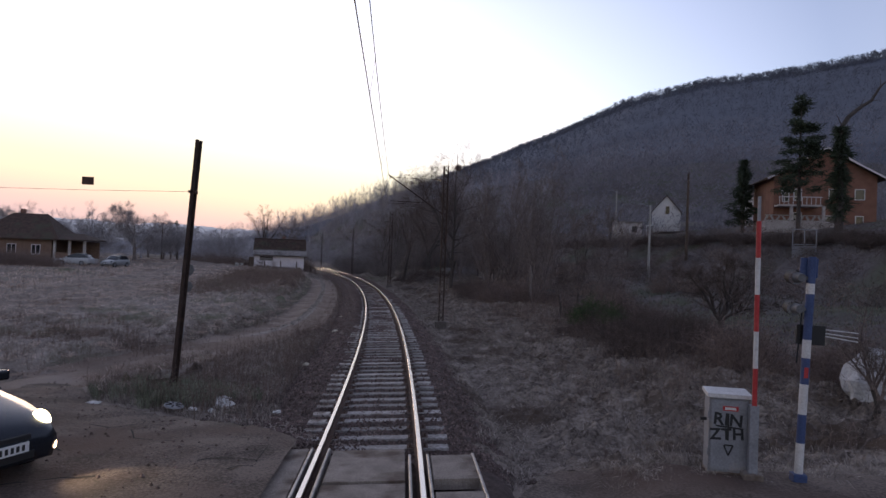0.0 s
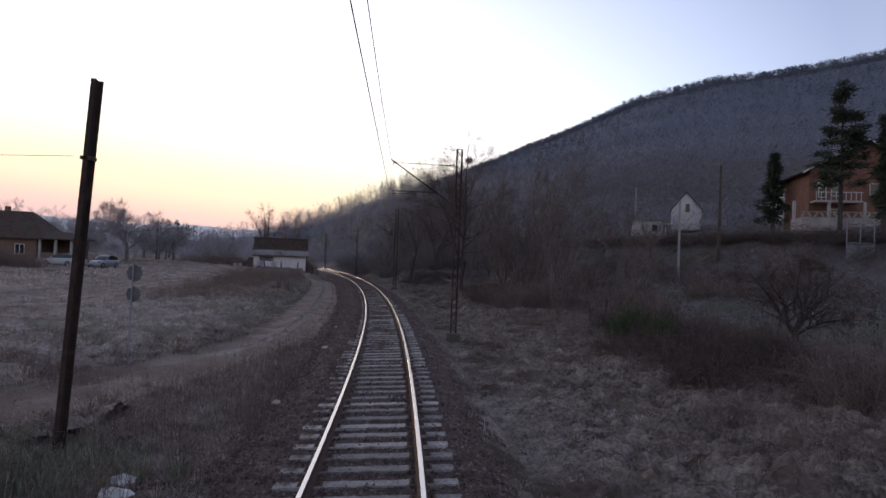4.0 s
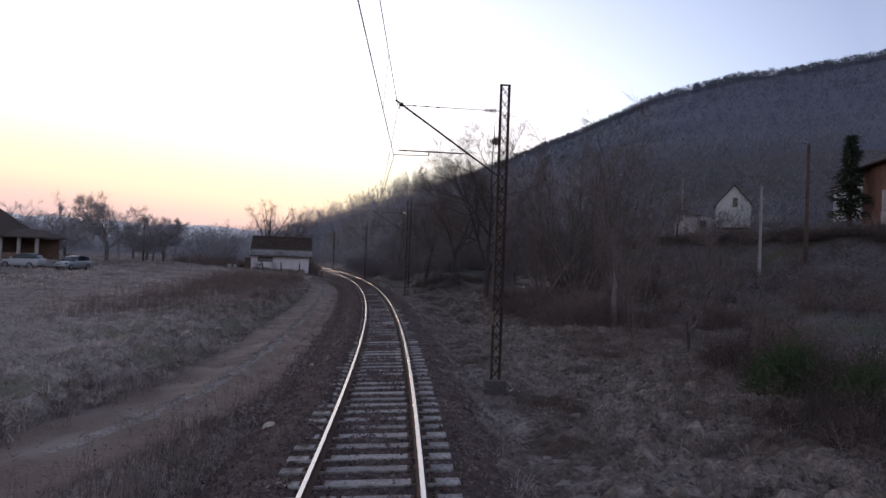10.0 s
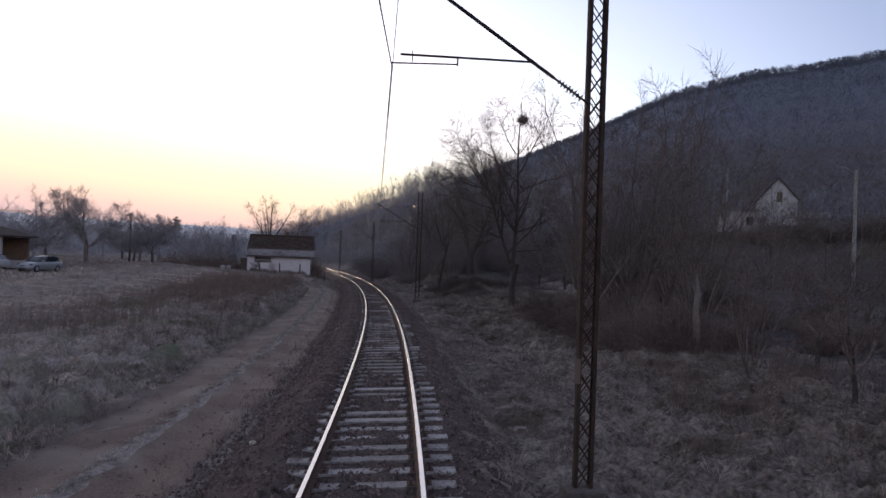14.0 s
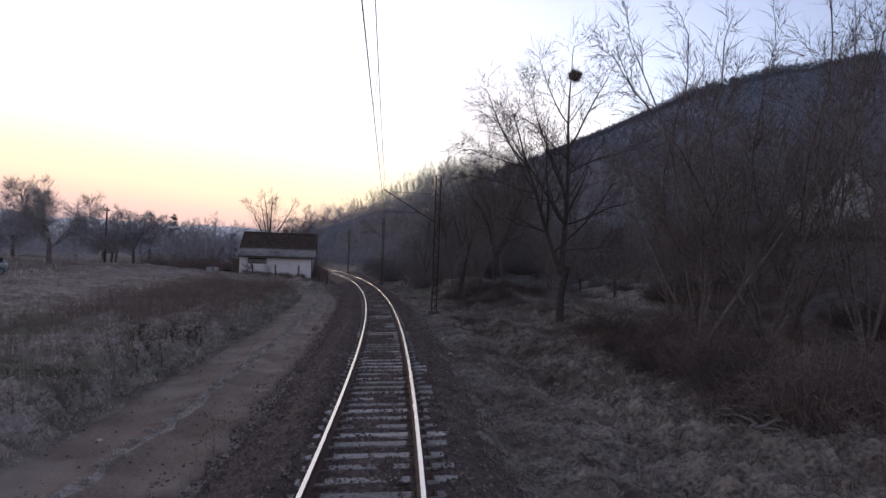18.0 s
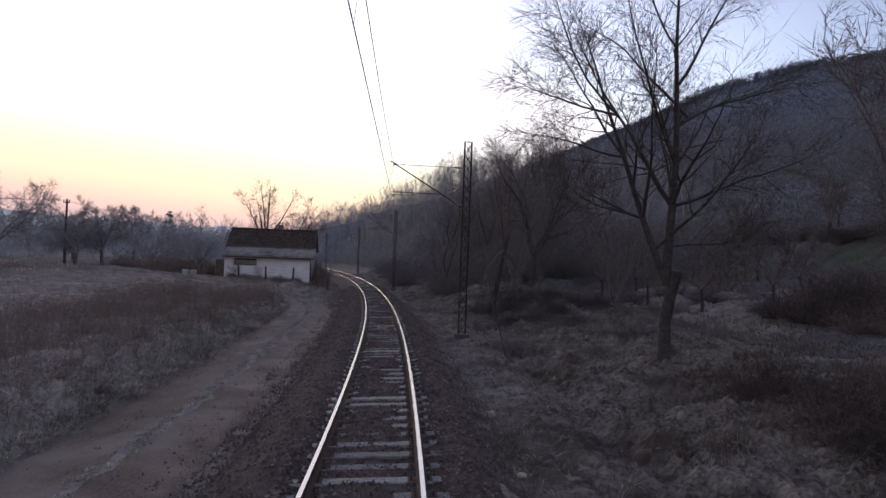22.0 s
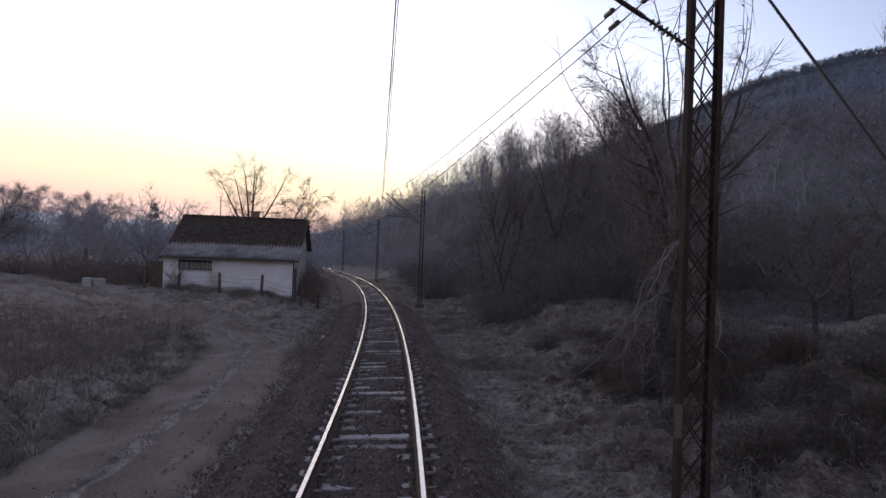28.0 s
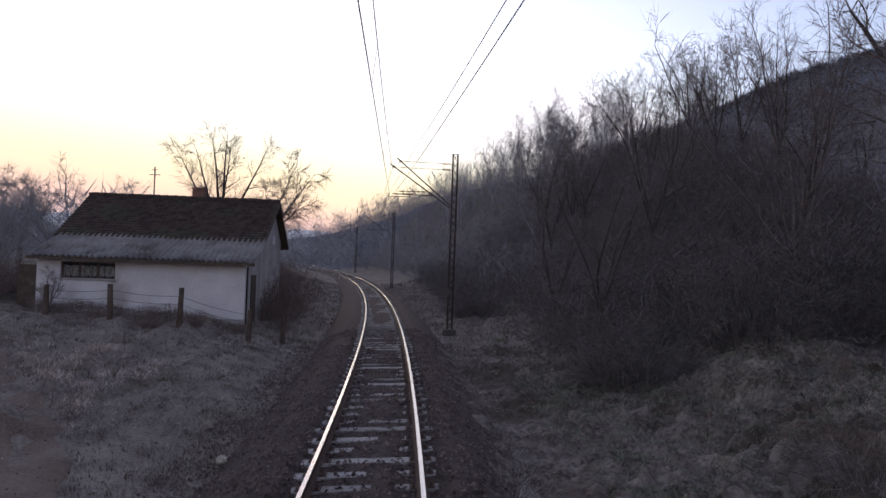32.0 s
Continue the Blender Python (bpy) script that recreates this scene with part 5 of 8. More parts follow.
# tiled slopes
over = 0.32
for sgn, y_low in ((-1, 1.75), (1, HD + 0.45)):
    z_low = EAVE_Z - 0.05 if sgn < 0 else EAVE_Z - 0.2
    slope = Vector((0, y_low - RIDGE_Y, z_low - RIDGE_Z))
    bm = bmesh.new()
    ln = slope.length
    mid_ = Vector((-HW / 2, RIDGE_Y, RIDGE_Z)) + slope / 2
    rot = Matrix.Rotation(-sgn * math.atan2(abs(slope.z), abs(slope.y)), 4, "X")
    box(bm, mid_ - Vector((0, 0, 0.09)), (HW + 2 * over, ln, 0.1), rot)
    deck_ = part("roof_deck", bm, M_WOOD, house)
    rows_, cols = 17, 38
    vs, fs = [], []
    g = np.random.RandomState(5 + sgn)
    nrm = Vector((0, -slope.z * sgn, abs(slope.y))).normalized() if sgn > 0 else Vector((0, slope.z, -slope.y)).normalized()
    if nrm.z < 0:
        nrm = -nrm
    dn = slope.normalized()
    tw = (HW + 2 * over) / cols
    for r_ in range(rows_):
        for c_ in range(cols):
            top_ = Vector((over - HW - 2 * over + (c_ + 0.5) * tw, RIDGE_Y, RIDGE_Z)) + dn * (ln * r_ / rows_)
            low_ = top_ + dn * (ln / rows_ * 1.12)
            lift0, lift1 = 0.0 + g.uniform(0, 0.006), 0.035 + g.uniform(0, 0.012)
            w_ = tw * 0.48
            k0 = len(vs)
            bow = 0.02
            for p, lf in ((top_, lift0), (low_, lift1)):
                for dx, up_ in ((-w_, 0), (0, bow), (w_, 0)):
                    vs.append(tuple(p + Vector((dx, 0, 0)) + nrm * (lf + up_)))
            for dx in (-w_, 0, w_):
                vs.append(tuple(low_ + Vector((dx, 0, 0)) + nrm * (lift1 - 0.03)))
            fs += [(k0, k0 + 1, k0 + 4, k0 + 3), (k0 + 1, k0 + 2, k0 + 5, k0 + 4), (k0 + 3, k0 + 4, k0 + 7, k0 + 6), (k0 + 4, k0 + 5, k0 + 8, k0 + 7)]
    tiles = child(new("roof_tiles", mesh_of("roof_tiles", vs, fs, M_TILE)), house, "mossy brown clay tiles")
    tagged(tiles, kind="stuff")
for k in range(22):
    bm = bmesh.new()
    x = -HW - over + (k + 0.5) * (HW + 2 * over) / 22
    verts = rod(bm, (x - 0.2, RIDGE_Y, RIDGE_Z + 0.0), (x + 0.2, RIDGE_Y, RIDGE_Z + 0.012), 0.115, 0.125, n=10)
    part("ridge_tile", bm, M_TILE, house, smooth=True)
# corrugated lean-to roof, sheet by sheet
for k in range(8):
    w = (HW + 0.6) / 8
    x0 = -HW - 0.15 + k * w
    nx = 28
    xs = np.linspace(-0.03, w + 0.03, nx)
    ys = np.linspace(0, 1, 4)
    vs = np.array([(x0 + x, -0.55 + y * 2.6, 2.60 + y * 0.98 + 0.055 * math.sin((x0 + x) * 6.283 / 0.22) + 0.006 * (k % 2)) for y in ys for x in xs])
    vs2 = vs - [0, 0, 0.012]
    idx = np.arange(4 * nx).reshape(4, nx)
    f = np.stack([idx[:-1, :-1], idx[:-1, 1:], idx[1:, 1:], idx[1:, :-1]], -1).reshape(-1, 4)
    edge = np.stack([idx[0, :-1], idx[0, 1:], idx[0, 1:] + 4 * nx, idx[0, :-1] + 4 * nx], -1)
    child(new("corrugated_sheet", mesh_of("corrugated_sheet", np.concatenate([vs, vs2]), np.concatenate([f, f + 4 * nx, edge]), M_ETERNIT, smooth=True)), house, "weathered corrugated sheet")
part("eave_board", boxed((-HW / 2 + 0.15, -0.5, 2.51), (HW + 0.62, 0.04, 0.12)), M_WOOD, house)
part("barge_board", boxed((over, (1.75 + RIDGE_Y) / 2, (EAVE_Z + RIDGE_Z) / 2 - 0.08), (0.04, 3.45, 0.16), Matrix.Rotation(math.atan2(RIDGE_Z - EAVE_Z, RIDGE_Y - 1.75), 4, "X")), M_WOOD, house)
part("barge_board", boxed((over, (HD + 0.45 + RIDGE_Y) / 2, (EAVE_Z - 0.2 + RIDGE_Z) / 2 - 0.08), (0.04, 3.25, 0.16), Matrix.Rotation(-math.atan2(RIDGE_Z - EAVE_Z + 0.2, HD + 0.45 - RIDGE_Y), 4, "X")), M_WOOD, house)
bm = bmesh.new()
box(bm, (-3.45, RIDGE_Y + 0.15, RIDGE_Z + 0.16), (0.55, 0.42, 0.7), bevel=0.01)
box(bm, (-3.45, RIDGE_Y + 0.15, RIDGE_Z + 0.5), (0.63, 0.5, 0.07), bevel=0.01)
part("chimney", bm, M_BRICK, house)
part("gutter_pipe", rods([((0.03, 0.22, 0.1), (0.03, 0.22, 2.4), 0.035)], 8), M_BLACK, house)
part("annex", boxed((-HW - 0.45, 1.1, 1.1), (0.85, 1.6, 2.2), bevel=0.01), M_WOOD, house, "dark boarded annex at the house's end")

mastpole = thing("antenna_mast", pose(-25.7, 117.8, 0), "thin pole with a small crossbar behind the roof", "antenna")
part("pole", rods([((0, 0, 0), (0, 0, 7.0), 0.035)], 8), M_GREYPAINT, mastpole)
part("crossbar", rods([((-0.3, 0, 6.6), (0.3, 0, 6.6), 0.02), ((-0.18, 0, 6.85), (0.18, 0, 6.85), 0.015)], 6), M_GREYPAINT, mastpole)

# garden fence of dark posts and sagging wires
fence = thing("garden_fence", Matrix.Identity(4), "dark leaning posts with sagging wires and dead creepers", "fence")
fp = [(-26.15, 108.6), (-23.65, 108.0), (-21.0, 107.7), (-18.5, 107.7), (-16.3, 108.3), (-15.8, 110.2)]
rnd = random.Random(4)
tops = []
for x, y in fp:
    z = ground_z(x, y)
    bm = bmesh.new()
    t = Vector((x + rnd.uniform(-0.06, 0.06), y, z + rnd.uniform(1.05, 1.25)))
    rod(bm, (x, y, z - 0.3), t, 0.1, 0.085, n=8)
    part("post", bm, M_WOOD, fence)
    tops.append((x, y, z))
for a, b in zip(tops[:-1], tops[1:]):
    for h in (0.35, 0.65, 0.92):
        pts = [Vector(a).lerp(Vector(b), k / 6) + Vector((0, 0, h - 0.07 * math.sin(k / 6 * 3.14))) for k in range(7)]
        wire("wire_strand", pts, 0.008, M_WIRE, fence, n=3)

# two pale beehive-like boxes and slabs by the house end
M_DULLWHITE = material("dull_white_paint", (0.22, 0.21, 0.20), (0.36, 0.345, 0.33), 5, 0.8, 0.2, fine=30)
for k, (x, y, w, h, r) in enumerate(((-27.3, 104.9, 0.5, 0.5, 10), (-26.5, 104.7, 0.3, 0.4, -20))):
    ob = part("white_crate", boxed((0, 0, h / 2), (w, 0.5, h), bevel=0.03), M_DULLWHITE, None)
    ob.matrix_world = pose(x, y, ground_z(x, y), 3, 4, r)
    tagged(ob, "dull white crate standing by the roadside", "crate", "roadside crates")

# ---- the porch house across the meadow ----
M_BROWNWALL = material("brown_brick_wall", (0.12, 0.075, 0.055), (0.2, 0.13, 0.10), 4.0, 0.9, 0.3, fine=20)
pz = ground_z(-46, 88)
porch = thing("house", pose(-40.8, 84.6, pz, 0, 0, 6), "single-storey house with hipped roof and pillared porch", "house")
part("wall", boxed((-8.6, 4.0, 1.45), (9.2, 7.5, 2.9), bevel=0.02), M_BROWNWALL, porch)
part("porch_floor", boxed((-2.0, 2.6, 0.35), (4.0, 4.6, 0.7), bevel=0.02), M_PLASTER2, porch)
part("porch_back_wall", boxed((-2.0, 4.95, 1.75), (4.0, 0.25, 2.3)), M_BROWNWALL, porch)
for k in range(3):
    part("pillar", boxed((-3.7 + 1.75 * k, 0.45, 1.85), (0.28, 0.28, 2.3), bevel=0.02), M_PLASTER2, porch, "pale porch pillar")
part("porch_rail", boxed((-2.0, 0.42, 1.05), (3.7, 0.12, 0.7)), M_BROWNWALL, porch)


def hip(w, d, z0, z1, cx, cy, ridge=0.35, over_=0.5):
    bm = bmesh.new()
    x, y = w / 2 + over_, d / 2 + over_
    b = [bm.verts.new((cx + sx * x, cy + sy * y, z0)) for sx, sy in ((-1, -1), (1, -1), (1, 1), (-1, 1))]
    c = [bm.verts.new((cx + sx * x, cy + sy * y, z0 + 0.12)) for sx, sy in ((-1, -1), (1, -1), (1, 1), (-1, 1))]
    r = [bm.verts.new((cx + sx * w * ridge, cy, z1)) for sx in (-1, 1)]
    bm.faces.new(b[::-1])
    for j in range(4):
        bm.faces.new((b[j], b[(j + 1) % 4], c[(j + 1) % 4], c[j]))
    bm.faces.new((c[0], c[1], r[1], r[0])), bm.faces.new((c[1], c[2], r[1])), bm.faces.new((c[2], c[3], r[0], r[1])), bm.faces.new((c[3], c[0], r[0]))
    return bm


part("roof", hip(9.4, 7.6, 2.9, 6.3, -8.2, 4.0, 0.22), M_TILE, porch)
part("porch_roof", hip(4.4, 5.0, 2.95, 3.9, -2.1, 2.7, 0.2), M_TILE, porch)
part("chimney", boxed((-9.2, 4.3, 6.2), (0.5, 0.5, 1.3), bevel=0.01), M_BRICK, porch)
for x in (-11.5, -8.6, -5.8):
    w_ = part("window", boxed((x, 0.23, 1.7), (1.0, 0.05, 1.1)), M_GLASS, porch)
    bm = bmesh.new()
    for dx in (-0.5, 0, 0.5):
        box(bm, (x + dx, 0.2, 1.7), (0.06, 0.05, 1.2))
    for dz in (-0.58, 0.58):
        box(bm, (x, 0.2, 1.7 + dz), (1.06, 0.05, 0.06))
    part("frame", bm, M_PLASTER, w_)
M_SILVER = plain("pale_car_paint", (0.26, 0.27, 0.28), 0.3, 0.3)
hatchback(pose(-36.9, 84.3, ground_z(-36.9, 84.3), 0, 0, -100), "pale frosted hatchback parked beside the porch house", M_SILVER, lit=False, group="parked cars")
hatchback(pose(-40.9, 82.6, ground_z(-40.9, 82.6), 0, 0, 178), "white car parked in front of the porch house", plain("white_car_paint", (0.36, 0.36, 0.37), 0.4), lit=False, group="parked cars")


# ---- poles ----
def utility_pole(x, y, tall, label, r=0.11, mat=M_WOOD, arm=0.0, lamp_arm=0.0, turn=0.0, base=None):
    z = ground_z(x, y) if base is None else base
    ob = thing("utility_pole" if not lamp_arm else "street_lamp", pose(x, y, z, 0, 0, turn), label, "pole" if not lamp_arm else "street lamp")
    bm = bmesh.new()
    rod(bm, (0, 0, -0.3), (0, 0, tall), r * 1.25, r * 0.8, n=12)
    part("pole", bm, mat, ob, smooth=False)
    if arm:
        part("crossarm", boxed((0, -0.12, tall - 0.35), (arm, 0.09, 0.1), bevel=0.01), M_WOOD, ob)
        for k in (-0.42, 0, 0.42):
            part("insulator", rods([((k * arm, -0.12, tall - 0.3), (k * arm, -0.12, tall - 0.1), 0.04)], 8), M_PORCELAIN, ob)
    if lamp_arm:
        part("lamp_arm", rods([((0, 0, tall - 0.15), (-lamp_arm, -0.1, tall + 0.05), 0.03)], 8), M_GREYPAINT, ob)
        bm = bmesh.new()
        box(bm, (-lamp_arm - 0.22, -0.12, tall + 0.05), (0.5, 0.2, 0.1), bevel=0.03)
        part("lantern", bm, M_GREYPAINT, ob)
    return ob


M_POLECONC = material("grey_concrete_pole", (0.24, 0.23, 0.22), (0.36, 0.35, 0.34), 2.0, 0.9, 0.2, fine=30)
utility_pole(-39.9, 107.4, 7.2 - ground_z(-39.9, 107.4), "dark wooden pole with short crossarm and wires by the meadow", arm=0.55, turn=20)
utility_pole(22.8, 61.9, 8.75 - ground_z(22.8, 61.9), "grey concrete lamp post on the slope", 0.1, M_POLECONC, lamp_arm=0.9, turn=15)
utility_pole(27.5, 64.5, 12.4 - ground_z(27.5, 64.5), "tall dark wooden pole with a lantern above the hedge", 0.13, M_WOOD, arm=0.0, lamp_arm=0.35, turn=15)
utility_pole(30.0, 96.0, 7.5, "grey concrete lamp post among orchard trees", 0.1, M_POLECONC, lamp_arm=0.9, turn=10)
wires = thing("village_wires", Matrix.Identity(4), "slack wires strung between village poles", "wire")
a = Vector((-39.9, 107.4, 7.0))
for dx, z2 in ((-0.4, 8.2), (0.4, 8.0)):
    b = Vector((-75, 84, z2))
    wire("strand", [a.lerp(b, k / 10) + Vector((dx * 0.5, 0, -0.8 * math.sin(k / 10 * 3.14))) for k in range(11)], 0.012, M_WIRE, wires, n=4)
    b = Vector((-47, 150, 7.5))
    wire("strand", [a.lerp(b, k / 10) + Vector((dx * 0.5, 0, -0.5 * math.sin(k / 10 * 3.14))) for k in range(11)], 0.01, M_WIRE, wires, n=4)

# ---- houses on the terrace ----
M_ORANGE = material("bare_orange_brick", (0.145, 0.0697, 0.0493), (0.238, 0.121, 0.085), 1.2, 0.9, 0.3, fine=14, third=(0.17, 0.102, 0.0765), third_scale=0.5, third_cut=0.62)
bz = ground_z(44, 77) - 0.2
villa = thing("house", pose(42.6, 76.0, bz, 0, 0, -14), "unplastered orange brick house with balcony and gabled roof", "house")
VW, VD, VH = 11.0, 9.0, 6.9
part("wall", boxed((VW / 2, VD / 2, VH / 2), (VW, VD, VH)), M_ORANGE, villa)
bm = bmesh.new()
pts = [(0, VH), (VW / 2, VH + 3.1), (VW, VH)]
for y in (0.0, VD):
    fv = [bm.verts.new((x, y, z)) for x, z in pts]
    bm.faces.new(fv if y else fv[::-1])
vv = list(bm.verts)
for j in range(3):
    bm.faces.new((vv[j], vv[(j + 1) % 3], vv[3 + (j + 1) % 3], vv[3 + j]))
part("gable", bm, M_ORANGE, villa)
for sgn in (-1, 1):
    slope = Vector((sgn * (VW / 2 + 0.9), 0, -(3.1 + 0.5)))
    mid_ = Vector((VW / 2, VD / 2, VH + 3.25)) + slope / 2
    part("roof", boxed(mid_, (slope.length, VD + 1.6, 0.16), Matrix.Rotation(sgn * math.atan2(3.6, VW / 2 + 0.9), 4, "Y"), 0.02), M_TILE, villa)
    part("barge_board", boxed(mid_ + Vector((0, -VD / 2 - 0.82, -0.06)), (slope.length, 0.04, 0.2), Matrix.Rotation(sgn * math.atan2(3.6, VW / 2 + 0.9), 4, "Y")), M_PLASTER, villa, "pale roof edge board")
for x, z, w, h in ((1.3, 4.6, 0.7, 1.4), (2.6, 4.7, 0.8, 1.3), (6.5, 4.8, 1.1, 1.2), (9.2, 4.8, 1.0, 1.2), (2.6, 1.6, 0.9, 2.0), (6.0, 1.7, 1.1, 1.2), (9.2, 1.8, 0.8, 1.0)):
    win = part("window", boxed((x, -0.02, z), (w, 0.08, h), bevel=0.005), M_GLASS, villa)
    bm = bmesh.new()
    for dx in (-w / 2, w / 2):
        box(bm, (x + dx, -0.05, z), (0.09, 0.1, h + 0.1))
    for dz in (-h / 2, h / 2):
        box(bm, (x, -0.05, z + dz), (w + 0.1, 0.1, 0.09))
    part("frame", bm, M_WHITE, win)
balcony = part("balcony", boxed((2.4, -0.9, 3.3), (4.6, 1.8, 0.2)), M_PLASTER2, villa)
for k in range(10):
    part("baluster", boxed((0.2 + 0.48 * k, -1.75, 3.8), (0.06, 0.06, 0.9)), M_WHITE, balcony)
part("rail", boxed((2.4, -1.75, 4.27), (4.6, 0.08, 0.08)), M_WHITE, balcony)
terrace = part("terrace", boxed((1.5, -3.6, 0.6), (7.5, 3.6, 1.3)), M_PLASTER2, villa)
for k in range(13):
    part("baluster", boxed((-2.1 + 0.6 * k, -5.3, 1.55), (0.2, 0.08, 0.55), Matrix.Rotation(0.6 * (-1) ** k, 4, "Y")), M_DULLWHITE, terrace)
for z in (1.28, 1.86):
    part("rail", boxed((1.5, -5.3, z), (7.5, 0.1, 0.09)), M_DULLWHITE, terrace)
for x in (-1.9, 1.5, 4.9):
    part("pillar", boxed((x, -1.6, 2.2), (0.3, 0.3, 2.2)), M_PLASTER2, villa)
dish = thing("satellite_dish", villa.matrix_world @ pose(0.4, -1.9, 4.9), "white satellite dish on the balcony", "satellite dish")
bm = bmesh.new()
rod(bm, (0, 0, 0), (0.02, -0.1, 0.03), 0.15, 0.4, n=20)
part("reflector", bm, M_WHITE, dish)
part("bracket", rods([((0, 0, 0), (0.1, 0.3, -0.5), 0.025)], 6), M_GREYPAINT, dish)
part("feed_arm", rods([((0.02, -0.08, -0.2), (0.05, -0.5, 0.0), 0.012)], 6), M_GREYPAINT, dish)

wz = 9.5
cot = thing("house", pose(42.2, 114.7, wz, 0, 0, -22) @ Matrix.Diagonal((0.88, 0.9, 1.0, 1)), "small white gabled house high on the slope", "house")
part("wall", boxed((2.7, 4, 1.4), (5.4, 8, 3.4)), M_WHITE, cot)
bm = bmesh.new()
pts = [(0, 3.1), (2.7, 5.9), (5.4, 3.1)]
for y in (0.0, 8.0):
    fv = [bm.verts.new((x, y, z)) for x, z in pts]
    bm.faces.new(fv if y else fv[::-1])
vv = list(bm.verts)
for j in range(3):
    bm.faces.new((vv[j], vv[(j + 1) % 3], vv[3 + (j + 1) % 3], vv[3 + j]))
part("gable", bm, M_WHITE, cot)
for sgn in (-1, 1):
    slope = Vector((sgn * 2.85, 0, -2.98))
    part("roof", boxed(Vector((2.7, 4, 6.0)) + slope / 2, (slope.length, 8.6, 0.14), Matrix.Rotation(sgn * math.atan2(2.98, 2.85), 4, "Y")), M_TILE, cot)
win = part("window", boxed((2.9, -0.03, 3.4), (0.6, 0.08, 1.2)), M_GLASS, cot)
part("frame", boxed((2.9, -0.02, 3.4), (0.75, 0.06, 1.35)), M_WOOD, win)
part("porch", boxed((-0.2, -1.2, 0.6), (1.8, 2.0, 0.15)), M_WHITE, cot)
for x in (-0.9, 0.6):
    part("porch_post", boxed((x, -2.0, -0.4), (0.12, 0.12, 2.0)), M_WHITE, cot)
part("garden_wall", boxed((7.6, -0.6, 1.0), (4.4, 0.25, 0.8)), M_DULLWHITE, cot)
shed = thing("shed", pose(33.0, 100.0, ground_z(33, 100) + 0.3, 0, 0, 8), "small pale concrete shed on the slope", "shed")
part("wall", boxed((0, 0, 1.1), (3.6, 2.6, 2.4)), M_PLASTER2, shed)
part("roof", boxed((0, 0, 2.38), (4.0, 3.0, 0.14), Matrix.Rotation(0.06, 4, "X")), M_ETERNIT, shed)
part("opening", boxed((0.6, -1.31, 1.2), (0.8, 0.06, 0.9)), M_BLACK, shed)
gable2 = thing("house", pose(52.5, 97.0, ground_z(53, 98) - 0.2, 0, 0, -10), "white rendered house behind conifers on the terrace", "house")
part("wall", boxed((4, 4, 2.2), (8, 8, 5.4)), M_WHITE, gable2)
part("roof", hip(8, 8, 4.9, 7.2, 4, 4, 0.2, 0.6), M_TILE, gable2)
for x in (1.8, 5.5):
    part("window", boxed((x, -0.02, 3.2), (1.0, 0.08, 1.1)), M_GLASS, gable2)

# ---- bare trees ----
rnd = random.Random(9)
HERO = tree_meshes(grow(15, 14.6, 0.23, 0.221, 6, 0.62, 1.5, 0.02, 0.17, 0.42, 1.6, twigs=1.7, boughs=(
    ((-0.03, 0, 2.85), 180, 20, 10.0, 0.125), ((0.0, 0, 2.7), 0, 4, 12.0, 0.165), ((0.1, 0, 5.2), 186, 37, 6.4, 0.085), ((-0.55, 0, 4.2), 335, 46, 5.0, 0.065),
    ((-0.9, 0, 5.0), 190, 80, 3.2, 0.04), ((-1.4, 0, 7.0), 175, 85, 3.4, 0.045), ((-2.0, 0, 8.2), 186, 88, 3.6, 0.045), ((0.25, 0, 5.1), 5, 72, 4.6, 0.06),
    ((0.15, 0, 3.6), 0, 86, 3.0, 0.035), ((0.3, 0.05, 5.6), 80, 44, 6.0, 0.06), ((-0.9, -0.05, 5.4), 265, 46, 5.8, 0.06), ((-1.4, 0, 6.8), 130, 40, 5.6, 0.055),
    ((0.4, 0, 6.8), 215, 40, 6.0, 0.065), ((0.5, 0, 7.6), 20, 50, 5.2, 0.06), ((-1.7, 0, 9.0), 190, 55, 4.6, 0.045), ((0.5, 0, 9.4), 350, 42, 4.6, 0.06),
    ((0.4, 0, 8.6), 185, 50, 4.8, 0.055), ((0.5, 0, 10.6), 200, 45, 3.6, 0.04))), "hero", M_BARK, M_DARKBRUSH, 0.9, 0.02)
SIDE = [tree_meshes(grow(31 + k, 10.5, 0.085, 0.05, 7, 0.36, 1.2, 0.03, 0.10, 0.30, 1.7, 0.72, 1.6), "side", M_TWIG, M_TWIG, 1.05, 0.03) for k in range(3)]
BUSHY = [tree_meshes(grow(41 + k, 10.5, 0.085, 0.05, 7, 0.42, 1.2, 0.03, 0.10, 0.30, 1.7, 0.72, 1.6), "side", M_TWIG, M_HAZEBROWN, 1.2) for k in range(3)]
# bank trees: the nearest are plain, farther ones have haze in their colour
WOOD = [tree_meshes(grow(51 + k, 10.4, 0.10, 0.25, 3 + k % 2, 0.34, 1.6, 0.06, 0.10, 0.36, 1.0, 1.0, 1.3), "wood", M_TWIG, M_HAZEBROWN, 1.1) for k in range(5)]
NEARWOOD = [tree_meshes(grow(56 + k, 10.4, 0.11, 0.2, 4, 0.36, 1.6, 0.06, 0.11, 0.36, 1.0, 1.0, 1.4), "wood", M_BARK, M_TWIG if k % 2 else M_DARKBRUSH, 1.1, 0.03) for k in range(4)]
THIN = [tree_meshes(grow(61 + k, 10.4, 0.10, 0.25, 3, 0.34, 1.3, 0.06, 0.10, 0.36, 1.0, 0.85, 1.0), "wood", M_WOODTWIG, M_WOODTWIG, 1.1) for k in range(3)]
